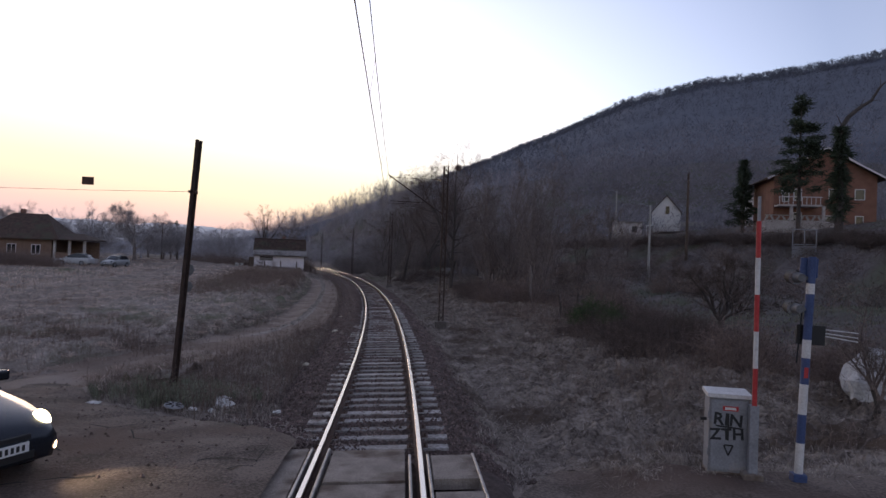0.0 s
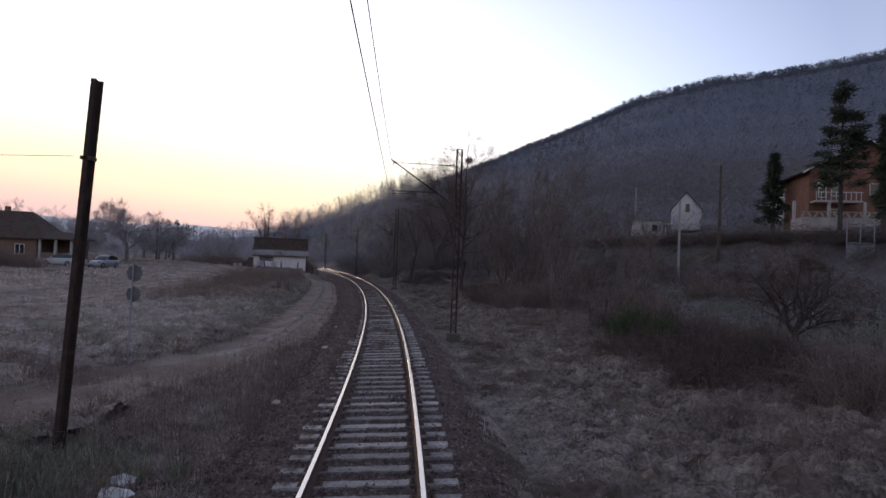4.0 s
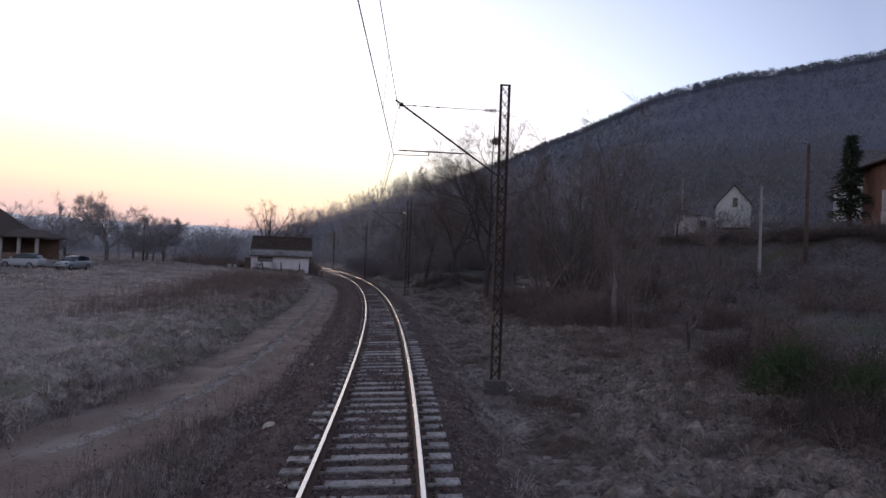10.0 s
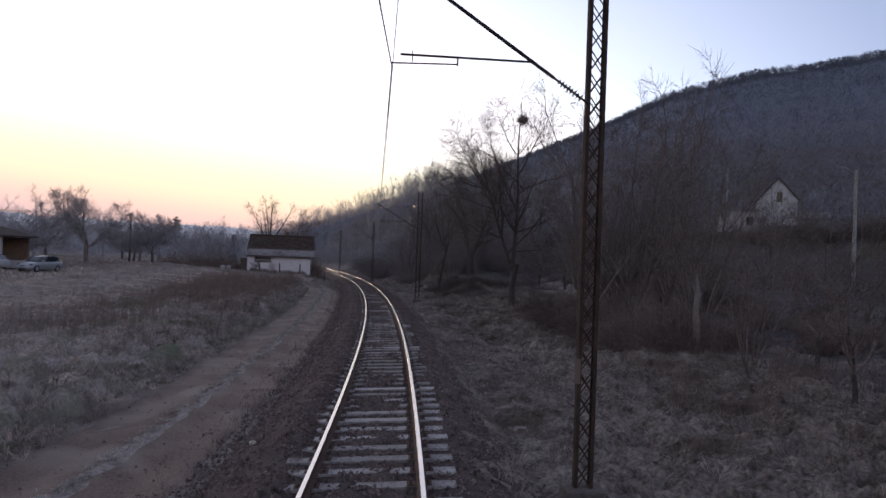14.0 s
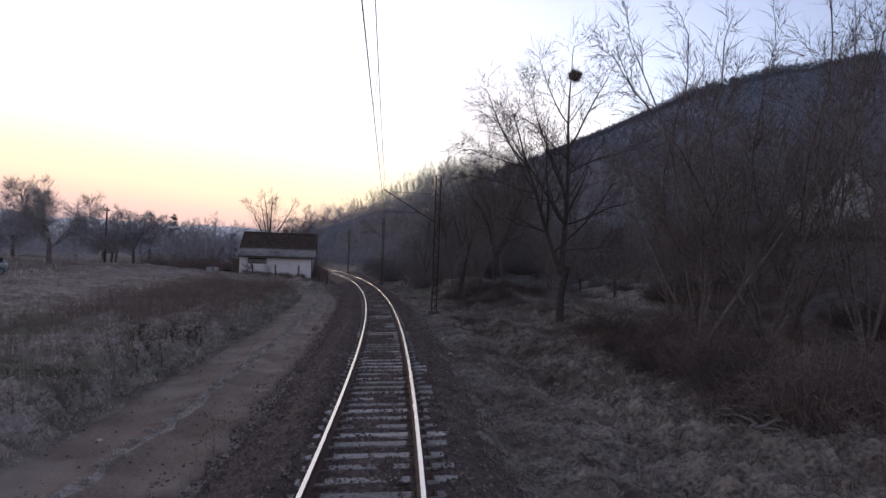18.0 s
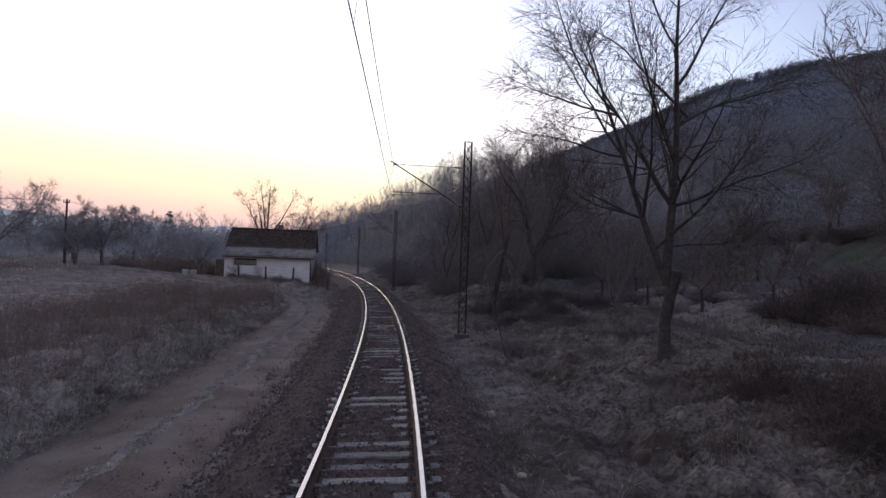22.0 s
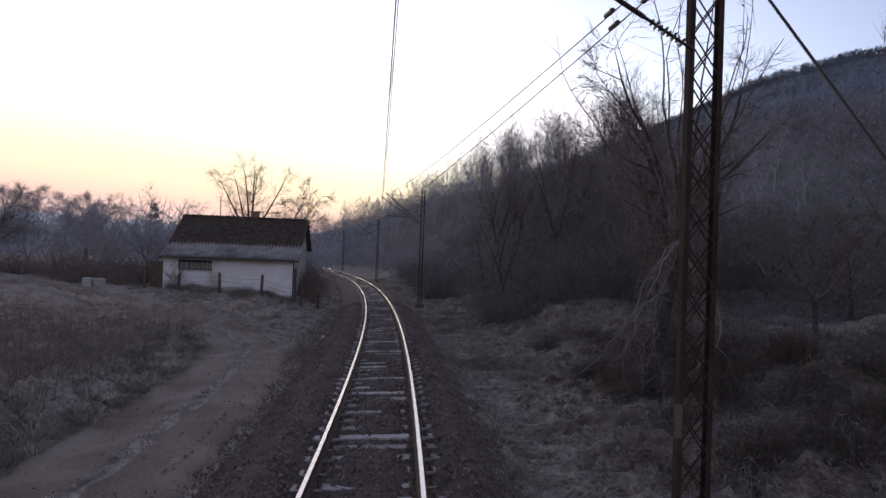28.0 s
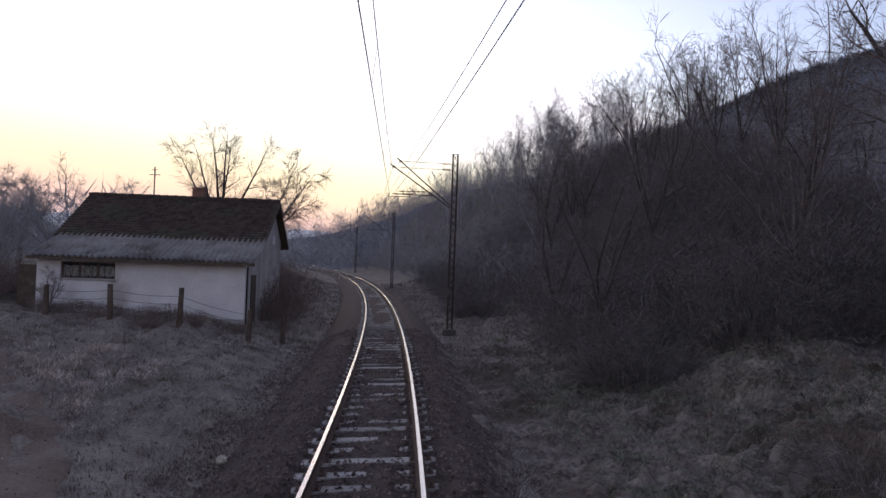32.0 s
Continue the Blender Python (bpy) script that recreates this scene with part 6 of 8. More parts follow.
ORCHARD = [tree_meshes(grow(71 + k, 7.6, 0.22, 0.24, 7, 0.95, 1.9, 0.0, 0.18, 0.5, 2.2, 1.0, 2.6), "orchard", M_TWIG, M_HAZEBROWN, 1.3) for k in range(3)]
VALLEY = [tree_meshes(grow(171 + k, 8.5, 0.2, 0.15, 5, 0.6, 1.5, 0.04, 0.15, 0.45, 1.0, twigs=1.6), "valley", M_HAZETWIG, M_HAZETWIG, 1.6) for k in range(3)]
FAN = tree_meshes(grow(17, 12.0, 0.26, 0.33, 6, 0.46, 1.5, 0.03, 0.12, 0.30, 1.3, twigs=1.6, boughs=(
    ((0, 0, 3.8), 182, 37, 7.2, 0.13), ((0, 0, 3.9), 175, 14, 7.8, 0.15), ((0, 0, 3.9), 8, 12, 7.6, 0.14), ((0, 0, 3.8), 0, 34, 7.4, 0.14), ((0, 0, 3.7), 85, 24, 6.8, 0.12), ((0, 0, 3.7), 265, 28, 6.6, 0.12))), "fan", M_BARK, M_TWIG, 1.3, 0.03)
LEANING = tree_meshes(grow(19, 10.0, 0.2, 0.3, 4, 0.46, 1.7, -0.02, 0.12, 0.36, 1.6, twigs=1.9, boughs=(
    ((0, 0, 2.9), 0, 42, 6.6, 0.12), ((0, 0, 2.9), 10, 26, 6.4, 0.11), ((0.2, 0, 3.2), 340, 58, 4.6, 0.08), ((0, 0, 2.8), 90, 30, 5.0, 0.09))), "leaning", fat=1.5)
FRUIT = [tree_meshes(grow(91 + k, 3.6, 0.08, 0.28, 4, 0.6, 1.2, 0.06, 0.13, 0.42, 1.2), "fruit", fat=1.2) for k in range(3)]


def plant(name, meshes, x, y, size, label, group="", turn=None, z=None, lean=0):
    z = ground_z(x, y) if z is None else z
    m = pose(x, y, z, lean, 0, rnd.uniform(0, 360) if turn is None else turn) @ Matrix.Diagonal((size, size, size, 1))
    return tree(name, meshes, m, label, group)


plant("walnut_tree", HERO, 4.5, 70.4, 1.0, "tall bare walnut tree with a bird's nest high in its crown", turn=0, z=-0.45)
nest = thing("birds_nest", pose(4.85, 70.2, 12.5), "dark round nest of twigs high in a bare tree", "nest")
g = np.random.RandomState(6)
n = 700
way = g.normal(0, 1, (n, 3))
way /= np.linalg.norm(way, axis=1, keepdims=True)
p0 = way * [0.3, 0.3, 0.24] * g.uniform(0.6, 1.0, (n, 1)) + [0, 0, 0.2]
v, f = spikes(p0, p0 + np.cross(way, g.normal(0, 1, (n, 3))) * 0.28, np.full(n, 0.013))
child(new("twig_ball", mesh_of("twig_ball", v, f, M_STALK)), nest)

# trees along the right-hand verge
for k, (x, y, size, lab) in enumerate((
        (10.6, 52.0, 0.8, "slender bare tree in the thicket"), (6.9, 57.0, 1.05, "many-stemmed bare tree in the thicket"), (11.5, 56.0, 0.95, "tall slender bare tree in the thicket"),
        (8.7, 59.5, 0.85, "many-stemmed bare tree in the thicket"), (12.5, 62.0, 1.05, "tall slender bare tree in the thicket"), (15.5, 51.0, 0.55, "bare tree in the thicket"), (9.2, 57.4, 1.2, "tall many-stemmed bare tree in the thicket"),
        (13.0, 68.0, 0.8, "bare tree at the orchard's edge"), (8.4, 43.2, 0.5, "slender bare tree at the verge"), (7.4, 61.0, 0.72, "many-stemmed bare tree in the thicket"), (8.8, 63.0, 0.95, "tall slender bare tree in the thicket"), (22.0, 70.0, 0.6, "bare tree at the orchard's edge"))):
    plant("bare_tree", SIDE[k % 3], x, y, size, lab, "verge trees")
for k, (x, y, size) in enumerate(((9.6, 40.3, 0.85), (13.4, 43.8, 0.8), (11.2, 37.6, 0.7), (12.2, 46.5, 1.0), (17.5, 36.0, 1.0), (20.5, 40.0, 1.1), (14.0, 84.0, 1.2), (17.5, 88.0, 1.1), (11.0, 86.0, 1.2), (21.0, 82.0, 1.1), (24, 90, 1.2), (9.5, 92.0, 1.2), (26, 78, 1.1), (15, 95, 1.2), (7.5, 97, 1.3), (11, 101.5, 1.4), (16, 104, 1.5), (9, 106, 1.2), (21, 107, 1.5), (25, 100, 1.4), (30, 108, 1.5), (19, 98, 1.3), (28, 92, 1.3))):
    plant("fruit_tree", FRUIT[k % 3], x, y, size, "small bare fruit tree standing in grass", "orchard trees")
plant("fruit_tree", tree_meshes(grow(97, 5.6, 0.2, 0.26, 6, 0.75, 1.8, 0.0, 0.18, 0.5, 2.2, twigs=2.2), "garden", M_BARK, M_DARKBRUSH, 1.3, 0.03), 14.8, 29.8, 0.72, "stout bare garden tree with a dense dark crown", "orchard trees", turn=30)
# the trees by the mast and the bank
plant("bare_tree", SIDE[1], 1.2, 95.5, 0.62, "bare tree on the bank with drooping branches", "verge trees", turn=70)
plant("bare_tree", SIDE[0], 6.5, 88.0, 0.8, "bare tree rising from the brambles", "verge trees", turn=10)
plant("bare_tree", SIDE[2], 3.0, 113.5, 1.05, "bare tree with clinging seed clusters", "verge trees", turn=130)
plant("bare_tree", SIDE[0], 3.5, 103.0, 0.8, "bare tree rising from the brambles", "verge trees", turn=220)
plant("bare_tree", tree_meshes(grow(27, 11.5, 0.25, 0.22, 5, 0.6, 1.8, 0.05, 0.12, 0.42, 1.6, twigs=1.9), "verge", M_BARK, M_TWIG, 1.1, 0.03), 2.6, 100.4, 1.12, "stout spreading bare tree behind the grass mound", "verge trees", turn=40)


def broken_tree(x, y):
    """A snapped trunk with a few upright shoots and pale boughs that hang to the ground."""
    ob = thing("broken_tree", pose(x, y, ground_z(x, y)), "broken bare tree with pale snapped boughs hanging to the ground", "tree", "verge trees")
    q = random.Random(12)
    v, f = tubes([(0, 0, -0.2), (0.22, 0, 1.5), (0.5, 0.03, 3.1)], [(0.22, 0, 1.5), (0.5, 0.03, 3.1), (0.78, 0.05, 4.35)], [0.19, 0.16, 0.13], [0.16, 0.13, 0.10], 9)
    child(new("trunk", mesh_of("trunk", v, f, M_BARK, smooth=True)), ob)
    for k in range(52):
        a = q.uniform(0, 6.283)
        shoot = k < 13
        hz = 4.3 - 0.5 * q.random() if shoot else q.choice((q.uniform(1.8, 3.6), q.uniform(3.5, 4.3), q.uniform(3.7, 4.3)))
        p = Vector((0.17 * hz, 0.012 * hz, hz))
        droop = q.choice((-0.1, -0.25, -0.35, -0.45))
        d = Vector((math.cos(a) * 0.9, math.sin(a) * 0.9, q.uniform(0.7, 2.6) if shoot else q.uniform(-0.5, 0.3))).normalized()
        r = q.uniform(0.022, 0.045) if shoot else q.uniform(0.012, 0.028)
        n = 13 if shoot else 15
        pts = [p]
        for _ in range(n):
            bend = 0.11 if shoot else 0.2
            d = (d + Vector((q.gauss(0, bend), q.gauss(0, bend), 0.06 if shoot else droop))).normalized()
            p = p + d * (0.46 if shoot else 0.28)
            pts.append(p)
            if not shoot and p.z < 0.25:
                break
        m = len(pts) - 1
        rr = [r * (1 - 0.8 * i / m) for i in range(m + 1)]
        v, f = tubes(pts[:-1], pts[1:], rr[:-1], rr[1:], 6)
        s0, s1 = [], []
        for i in range(2, m):
            for _ in range(3):
                e = Vector((q.gauss(0, 1), q.gauss(0, 1), q.gauss(0.3 if shoot else -0.3, 0.6))).normalized()
                s0.append(pts[i]), s1.append(pts[i] + e * q.uniform(0.25, 0.8))
        if s0:
            v2, f2 = spikes(s0, s1, np.full(len(s0), 0.007))
            f = np.concatenate([f[:, [0, 1, 2]], f[:, [0, 2, 3]], f2 + len(v)])
            v = np.concatenate([v, v2])
        child(new("shoot" if shoot else "hanging_bough", mesh_of("bough", v, f, M_DARKBRUSH if shoot or k % 3 else M_PALEWOOD)), ob, "" if shoot else "broken bough hanging down")


def snag(x, y):
    """A dead pale trunk, snapped off, with two stubs."""
    ob = thing("dead_tree", pose(x, y, ground_z(x, y)), "dead pale barkless trunk snapped off at head height", "dead tree", "verge trees")
    pts = [Vector(p) for p in ((0, 0, -0.2), (0.03, 0, 0.7), (-0.02, 0.02, 1.5), (0.02, 0, 2.2), (-0.05, 0, 2.9))]
    v, f = tubes(pts[:-1], pts[1:], [0.15, 0.125, 0.115, 0.11], [0.125, 0.115, 0.11, 0.02], 8)
    child(new("trunk", mesh_of("trunk", v, f, M_PALEWOOD, smooth=True)), ob)
    for a, b in (((-0.02, 0, 2.1), (-0.28, 0.05, 2.75)), ((0.02, 0, 1.9), (0.22, 0.0, 2.35))):
        v, f = spikes([a], [b], [0.06])
        child(new("stub", mesh_of("stub", v, f, M_PALEWOOD)), ob)


M_PALEWOOD = material("bare_pale_wood", (0.117, 0.0975, 0.0897), (0.25, 0.215, 0.199), 4.0, 0.9, 0.3, fine=20)
broken_tree(-0.85, 87.0)
snag(9.3, 49.4)
# wood on the spur above the line
g = np.random.RandomState(17)
count = 0
while count < 190:
    s, lat = g.uniform(104, 300), g.uniform(6.5, 60)
    if s < 106 + 0.6 * max(0.0, lat - 5.4):
        continue
    p = line(s, lat)
    size = g.uniform(0.55, 0.95) * (0.75 if lat < 11 else 1.0)
    plant("bare_tree", NEARWOOD[count % 4] if s < 134 and lat < 24 else WOOD[count % 5] if s < 160 and lat < 34 else THIN[count % 3], p.x, p.y, size, "slim bare woodland tree on the steep bank", "hillside wood")
    count += 1
for k in range(46):
    s, lat = g.uniform(125, 185), g.uniform(15, 34)
    p = line(s, lat)
    plant("bare_tree", NEARWOOD[k % 4] if s < 145 else WOOD[k % 5], p.x, p.y, g.uniform(0.7, 0.98), "slim bare woodland tree on the steep bank", "hillside wood")
# meadow and village trees on the other side
for k, (x, y, size) in enumerate(((-40.3, 98.0, 1.15), (-38.0, 106.0, 0.62), (-44.5, 92.0, 0.8), (-39.0, 112.0, 0.85), (-52, 110, 1.0), (-40.6, 110.0, 0.7), (-58, 96, 1.0), (-47, 120, 0.9))):
    plant("orchard_tree", ORCHARD[k % 3], x, y, size, "gnarled bare fruit tree at the meadow's edge", "meadow trees", turn=40 * k)
plant("bare_tree", FAN, -28.6, 131.5, 0.98, "spreading bare tree behind the railway house", "house trees", turn=0)
plant("bare_tree", LEANING, -25.6, 130.0, 1.05, "leaning bare tree behind the railway house", "house trees", turn=0)
for k, (x, y, size) in enumerate(((-31.6, 114.3, 0.5), (-33.9, 117.2, 0.56), (-32.6, 121.0, 0.58), (-36.8, 120.9, 0.55), (-30.6, 111.6, 0.42), (-35.0, 113.0, 0.45))):
    plant("bare_tree", BUSHY[k % 3], x, y, size, "bushy many-stemmed bare tree beside the railway house", "house trees", turn=70 * k)
plant("bare_tree", ORCHARD[1], -49.2, 137.0, 1.05, "round-crowned bare tree in the misty valley", "valley trees", turn=15)
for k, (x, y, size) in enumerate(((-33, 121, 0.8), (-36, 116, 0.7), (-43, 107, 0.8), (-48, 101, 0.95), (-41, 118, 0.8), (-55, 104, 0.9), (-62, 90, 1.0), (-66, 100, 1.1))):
    plant("bare_tree", VALLEY[k % 3], x, y, size, "haze-paled bare tree behind the meadow", "valley trees")
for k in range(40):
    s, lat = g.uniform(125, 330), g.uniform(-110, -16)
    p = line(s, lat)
    plant("bare_tree", VALLEY[k % 3], p.x, p.y, g.uniform(0.55, 1.0), "haze-paled bare tree in the misty valley", "valley trees")
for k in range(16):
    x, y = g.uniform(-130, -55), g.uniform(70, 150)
    plant("bare_tree", VALLEY[k % 3], x, y, g.uniform(0.7, 1.1), "haze-paled bare tree in the misty valley", "valley trees")

# woods on the big hill, too many to count
g = np.random.RandomState(23)


def far_wood(name, xy, tall, per, r, mat, label, wide=0.28):
    """Many leafless crowns as one mesh of twigs."""
    n = len(xy)
    h = tall * g.uniform(0.7, 1.2, n)
    m = n * per
    hh = np.repeat(h, per)
    t = g.uniform(0.0, 0.85, m)
    p0 = np.repeat(np.c_[xy, height(xy[:, 0], xy[:, 1])], per, 0) + np.c_[g.normal(0, wide * 0.5, (m, 2)) * hh[:, None], t * hh]
    d = np.c_[g.normal(0, wide * 1.6, (m, 2)), g.uniform(0.3, 1.0, m)]
    p1 = p0 + d * (hh * g.uniform(0.15, 0.34, m))[:, None]
    v, f = spikes(p0, p1, hh * (np.repeat(r, per) if np.ndim(r) else r) * g.uniform(0.7, 1.4, m))
    return tagged(new(name, mesh_of(name, v, f, mat)), label, "woods", kind="stuff")


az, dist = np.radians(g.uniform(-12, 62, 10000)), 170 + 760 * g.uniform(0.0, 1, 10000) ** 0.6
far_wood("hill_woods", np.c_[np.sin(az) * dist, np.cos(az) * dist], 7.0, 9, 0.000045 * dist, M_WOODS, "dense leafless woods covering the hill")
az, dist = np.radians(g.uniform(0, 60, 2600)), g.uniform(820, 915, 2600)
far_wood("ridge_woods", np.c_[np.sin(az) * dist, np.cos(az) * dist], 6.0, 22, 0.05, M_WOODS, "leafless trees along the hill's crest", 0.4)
az, dist = np.radians(g.uniform(12, 58, 2600)), g.uniform(92, 250, 2600)
xy = np.c_[np.sin(az) * dist, np.cos(az) * dist]
near_house = np.minimum(np.hypot(xy[:, 0] - 42.6, xy[:, 1] - 76), np.hypot(xy[:, 0] - 33, xy[:, 1] - 92)) < 17
far_wood("slope_woods", xy[~near_house & (along(xy[:, 0], xy[:, 1])[1] > 36)], 5.0, 22, 0.011, M_SLOPETWIG, "leafless trees on the slope behind the houses", 0.35)
az, dist = np.radians(g.uniform(2, 60, 3400)), 175 + 300 * g.uniform(0, 1, 3400) ** 1.5
far_wood("foothill_woods", np.c_[np.sin(az) * dist, np.cos(az) * dist], 6.0, 14, 0.009, M_SLOPETWIG, "leafless woods at the foot of the hill", 0.4)
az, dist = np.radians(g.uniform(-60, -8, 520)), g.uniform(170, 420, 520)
far_wood("valley_woods", np.c_[np.sin(az) * dist, np.cos(az) * dist], 7.5, 40, 0.007, M_HAZETWIG, "leafless copses in the misty valley", 0.35)
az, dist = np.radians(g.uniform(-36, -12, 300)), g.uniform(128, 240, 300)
far_wood("misty_copse", np.c_[np.sin(az) * dist, np.cos(az) * dist], 6.0, 60, 0.006, M_HAZETWIG, "leafless trees painted pale as mist behind the meadow", 0.4)
s_, l_ = g.uniform(100, 330, 1800), 7 + 55 * g.rand(1800) ** 1.3
keep = s_ > 104 + np.maximum(0, l_ - 5.4) * 0.45
s_, l_ = s_[keep], l_[keep]
xy = np.c_[-RADIUS + (RADIUS + l_) * np.cos(s_ / RADIUS), (RADIUS + l_) * np.sin(s_ / RADIUS)]
keep = (s_ > 124) | (l_ > 18)
far_wood("bank_saplings", xy[keep], 3.6, 50, 0.003, M_WOODTWIG, "dense leafless saplings on the steep bank", 0.35)

s_, l_ = g.uniform(101, 160, 2000), 5.6 + 24 * g.rand(2000)
keep = s_ > 103 + np.maximum(0, l_ - 5.4) * 0.12 + g.uniform(0, 2, 2000)
s_, l_ = s_[keep], l_[keep]
xy = np.c_[-RADIUS + (RADIUS + l_) * np.cos(s_ / RADIUS), (RADIUS + l_) * np.sin(s_ / RADIUS)]
far_wood("bank_brush", xy, 2.6, 64, 0.004, M_BANKBRUSH, "dark tangled brushwood on the steep bank", 0.45)

# conifers by the terrace
def conifer_mesh(seed, tall, wide, n, shape=0.9):
    q = np.random.RandomState(seed)
    t = q.uniform(0.06, 1, n) ** 0.85
    a = q.uniform(0, 6.283, n)
    rad = wide * (1 - t) ** shape * (0.5 + 0.5 * np.sin(t * 26 + 1.6 * np.sin(a * 2 + seed))) * (0.72 + 0.28 * np.sin(a * 3 + t * 9 + seed))
    k = q.uniform(0.25, 1, n) ** 0.5
    p0 = np.c_[np.cos(a) * rad * k, np.sin(a) * rad * k, t * tall]
    d = np.c_[np.cos(a), np.sin(a), q.uniform(-0.7, 0.35, n)] + q.normal(0, 0.35, (n, 3))
    v, f = spikes(p0, p0 + d * (0.25 + 0.03 * tall) * q.uniform(0.6, 1.3, n)[:, None], np.full(n, 0.028 + 0.004 * tall))
    return mesh_of("foliage", v, f, M_EVERGREEN)


def pine_mesh(seed, tall, wide, limbs, per):
    """An open conifer: drooping limbs that carry clumps of needles."""
    q = np.random.RandomState(seed)
    t = np.sort(q.uniform(0.28, 0.98, limbs))
    a = q.uniform(0, 6.283, limbs)
    r = wide * np.minimum(1, (1.06 - t) * 1.9) * q.uniform(0.35, 1.0, limbs)
    root = np.c_[np.zeros((limbs, 2)), t * tall]
    end = np.c_[np.cos(a) * r, np.sin(a) * r, t * tall + q.uniform(-0.5, 0.35, limbs)]
    v1, f1 = spikes(root, end, np.full(limbs, 0.05))
    k = np.repeat(np.arange(limbs), per)
    m = len(k)
    p0 = root[k] + (end - root)[k] * (1 - 0.55 * q.rand(m, 1) ** 1.5) + q.normal(0, 1, (m, 3)) * [0.26, 0.26, 0.16]
    d = (end - root)[k] * 0.12 + q.normal(0, 1, (m, 3)) * [0.3, 0.3, 0.22]
    v2, f2 = spikes(p0, p0 + d, np.full(m, 0.05))
    return mesh_of("foliage", np.concatenate([v1, v2]), np.concatenate([f1, f2 + len(v1)]), M_EVERGREEN)


CON = [pine_mesh(3, 15.0, 2.9, 60, 95), conifer_mesh(4, 9.0, 3.1, 3000), conifer_mesh(5, 4.5, 0.9, 1200, 0.6)]
v, f = tubes([(0, 0, -0.3)], [(0, 0, 14)], [0.25], [0.05], 10)
STEM = mesh_of("trunk", v, f, M_BARK, smooth=True)


def conifer(k, x, y, size, label, zs=1.0):
    ob = thing("conifer", pose(x, y, ground_z(x, y), 0, 0, 37 * x) @ Matrix.Diagonal((size, size, size * zs, 1)), label, "conifer", "conifers")
    t = child(new("trunk", STEM), ob)
    t.scale = (1, 1, (1.0, 0.62, 0.3)[k])
    child(new("foliage", CON[k]), ob)


conifer(0, 40.2, 66.8, 0.98, "tall dark spruce beside the brick house")
conifer(1, 43.0, 84.0, 1.05, "dark spruce behind the brick house")
conifer(2, -40.6, 150.0, 1.2, "dark evergreen in the valley")
conifer(0, -60.0, 170.0, 0.6, "dark spruce in the valley")
# ivy-grown trunk by the brick house
dead = thing("dead_tree", pose(43.0, 64.5, ground_z(43.0, 64.5)), "dead leaning tree with a snapped limb above dark ivy", "tree")
pts = [Vector(p) for p in ((0, 0, -0.3), (0.1, 0, 3.5), (0.0, 0, 7.0), (0.1, 0, 10.6))]
v, f = tubes(pts[:-1], pts[1:], [0.42, 0.36, 0.3], [0.36, 0.3, 0.24], 9)
child(new("trunk", mesh_of("trunk", v, f, M_BARK, smooth=True)), dead)
pts = [Vector(p) for p in ((0.1, 0, 10.5), (0.7, 0, 11.5), (1.9, 0.1, 12.5), (3.1, 0.1, 13.3), (4.1, 0.2, 14.8), (5.4, 0.2, 16.0))]
v, f = tubes(pts[:-1], pts[1:], [0.24, 0.22, 0.18, 0.15, 0.1], [0.22, 0.18, 0.15, 0.1, 0.03], 7)
child(new("limb", mesh_of("limb", v, f, M_BARK, smooth=True)), dead, "bent bare limb")
v, f = spikes([(1.9, 0.1, 12.5), (3.1, 0.1, 13.3), (0.1, 0, 10.4), (4.1, 0.2, 14.8)], [(2.6, 0.1, 13.9), (4.4, 0.3, 13.5), (-0.6, 0, 11.9), (4.0, 0.2, 16.4)], [0.06, 0.06, 0.1, 0.05])
child(new("stub", mesh_of("stub", v, f, M_BARK)), dead)
ivy = new("ivy", conifer_mesh(9, 10.5, 1.3, 2600, 0.22))
ivy.matrix_world = pose(43.0, 64.5, ground_z(43.0, 64.5))
tagged(ivy, "dark ivy climbing a bare trunk", "ivy")

# ---- bushes ----
M_BRAMBLE = material("frosted_brambles", (0.0938, 0.0688, 0.06), (0.275, 0.237, 0.225), 2.0, 0.95, 0.0, fine=6, island=0.45)
BUSH = [shrub_mesh(100 + k, 230, 1.8, 2.4, 0.008, M_BRUSH, "bush", 5, 0.25) for k in range(4)]
BANKBUSH = [shrub_mesh(160 + k, 300, 1.7, 2.5, 0.008, M_BANKBRUSH, "bush", 7, 0.3) for k in range(2)]
DARKBUSH = [shrub_mesh(150 + k, 300, 1.7, 2.5, 0.008, M_DARKBRUSH, "bush", 7, 0.3) for k in range(2)]
BRAMBLE = [shrub_mesh(120 + k, 300, 0.9, 3.0, 0.008, M_BRAMBLE, "bramble", 7, 0.75) for k in range(3)]
M_SHRUBGREEN = material("green_shrub_leaves", (0.03, 0.048, 0.021), (0.0825, 0.109, 0.051), 2.0, 0.85, 0.0, fine=9, island=0.4)
GREENB = shrub_mesh(140, 1100, 1.5, 1.7, 0.022, M_SHRUBGREEN, "bush", 5, 0.35)


def bush(meshes, x, y, size, label, group, zs=1.0, name="bush"):
    m = pose(x, y, ground_z(x, y), 0, 0, rnd.uniform(0, 360)) @ Matrix.Diagonal((size, size, size * zs, 1))
    ob = thing(name, m, label, "bush", group)
    child(new("stem_mass", meshes[0]), ob)
    child(new("twig_mass", meshes[1]), ob)
    return ob


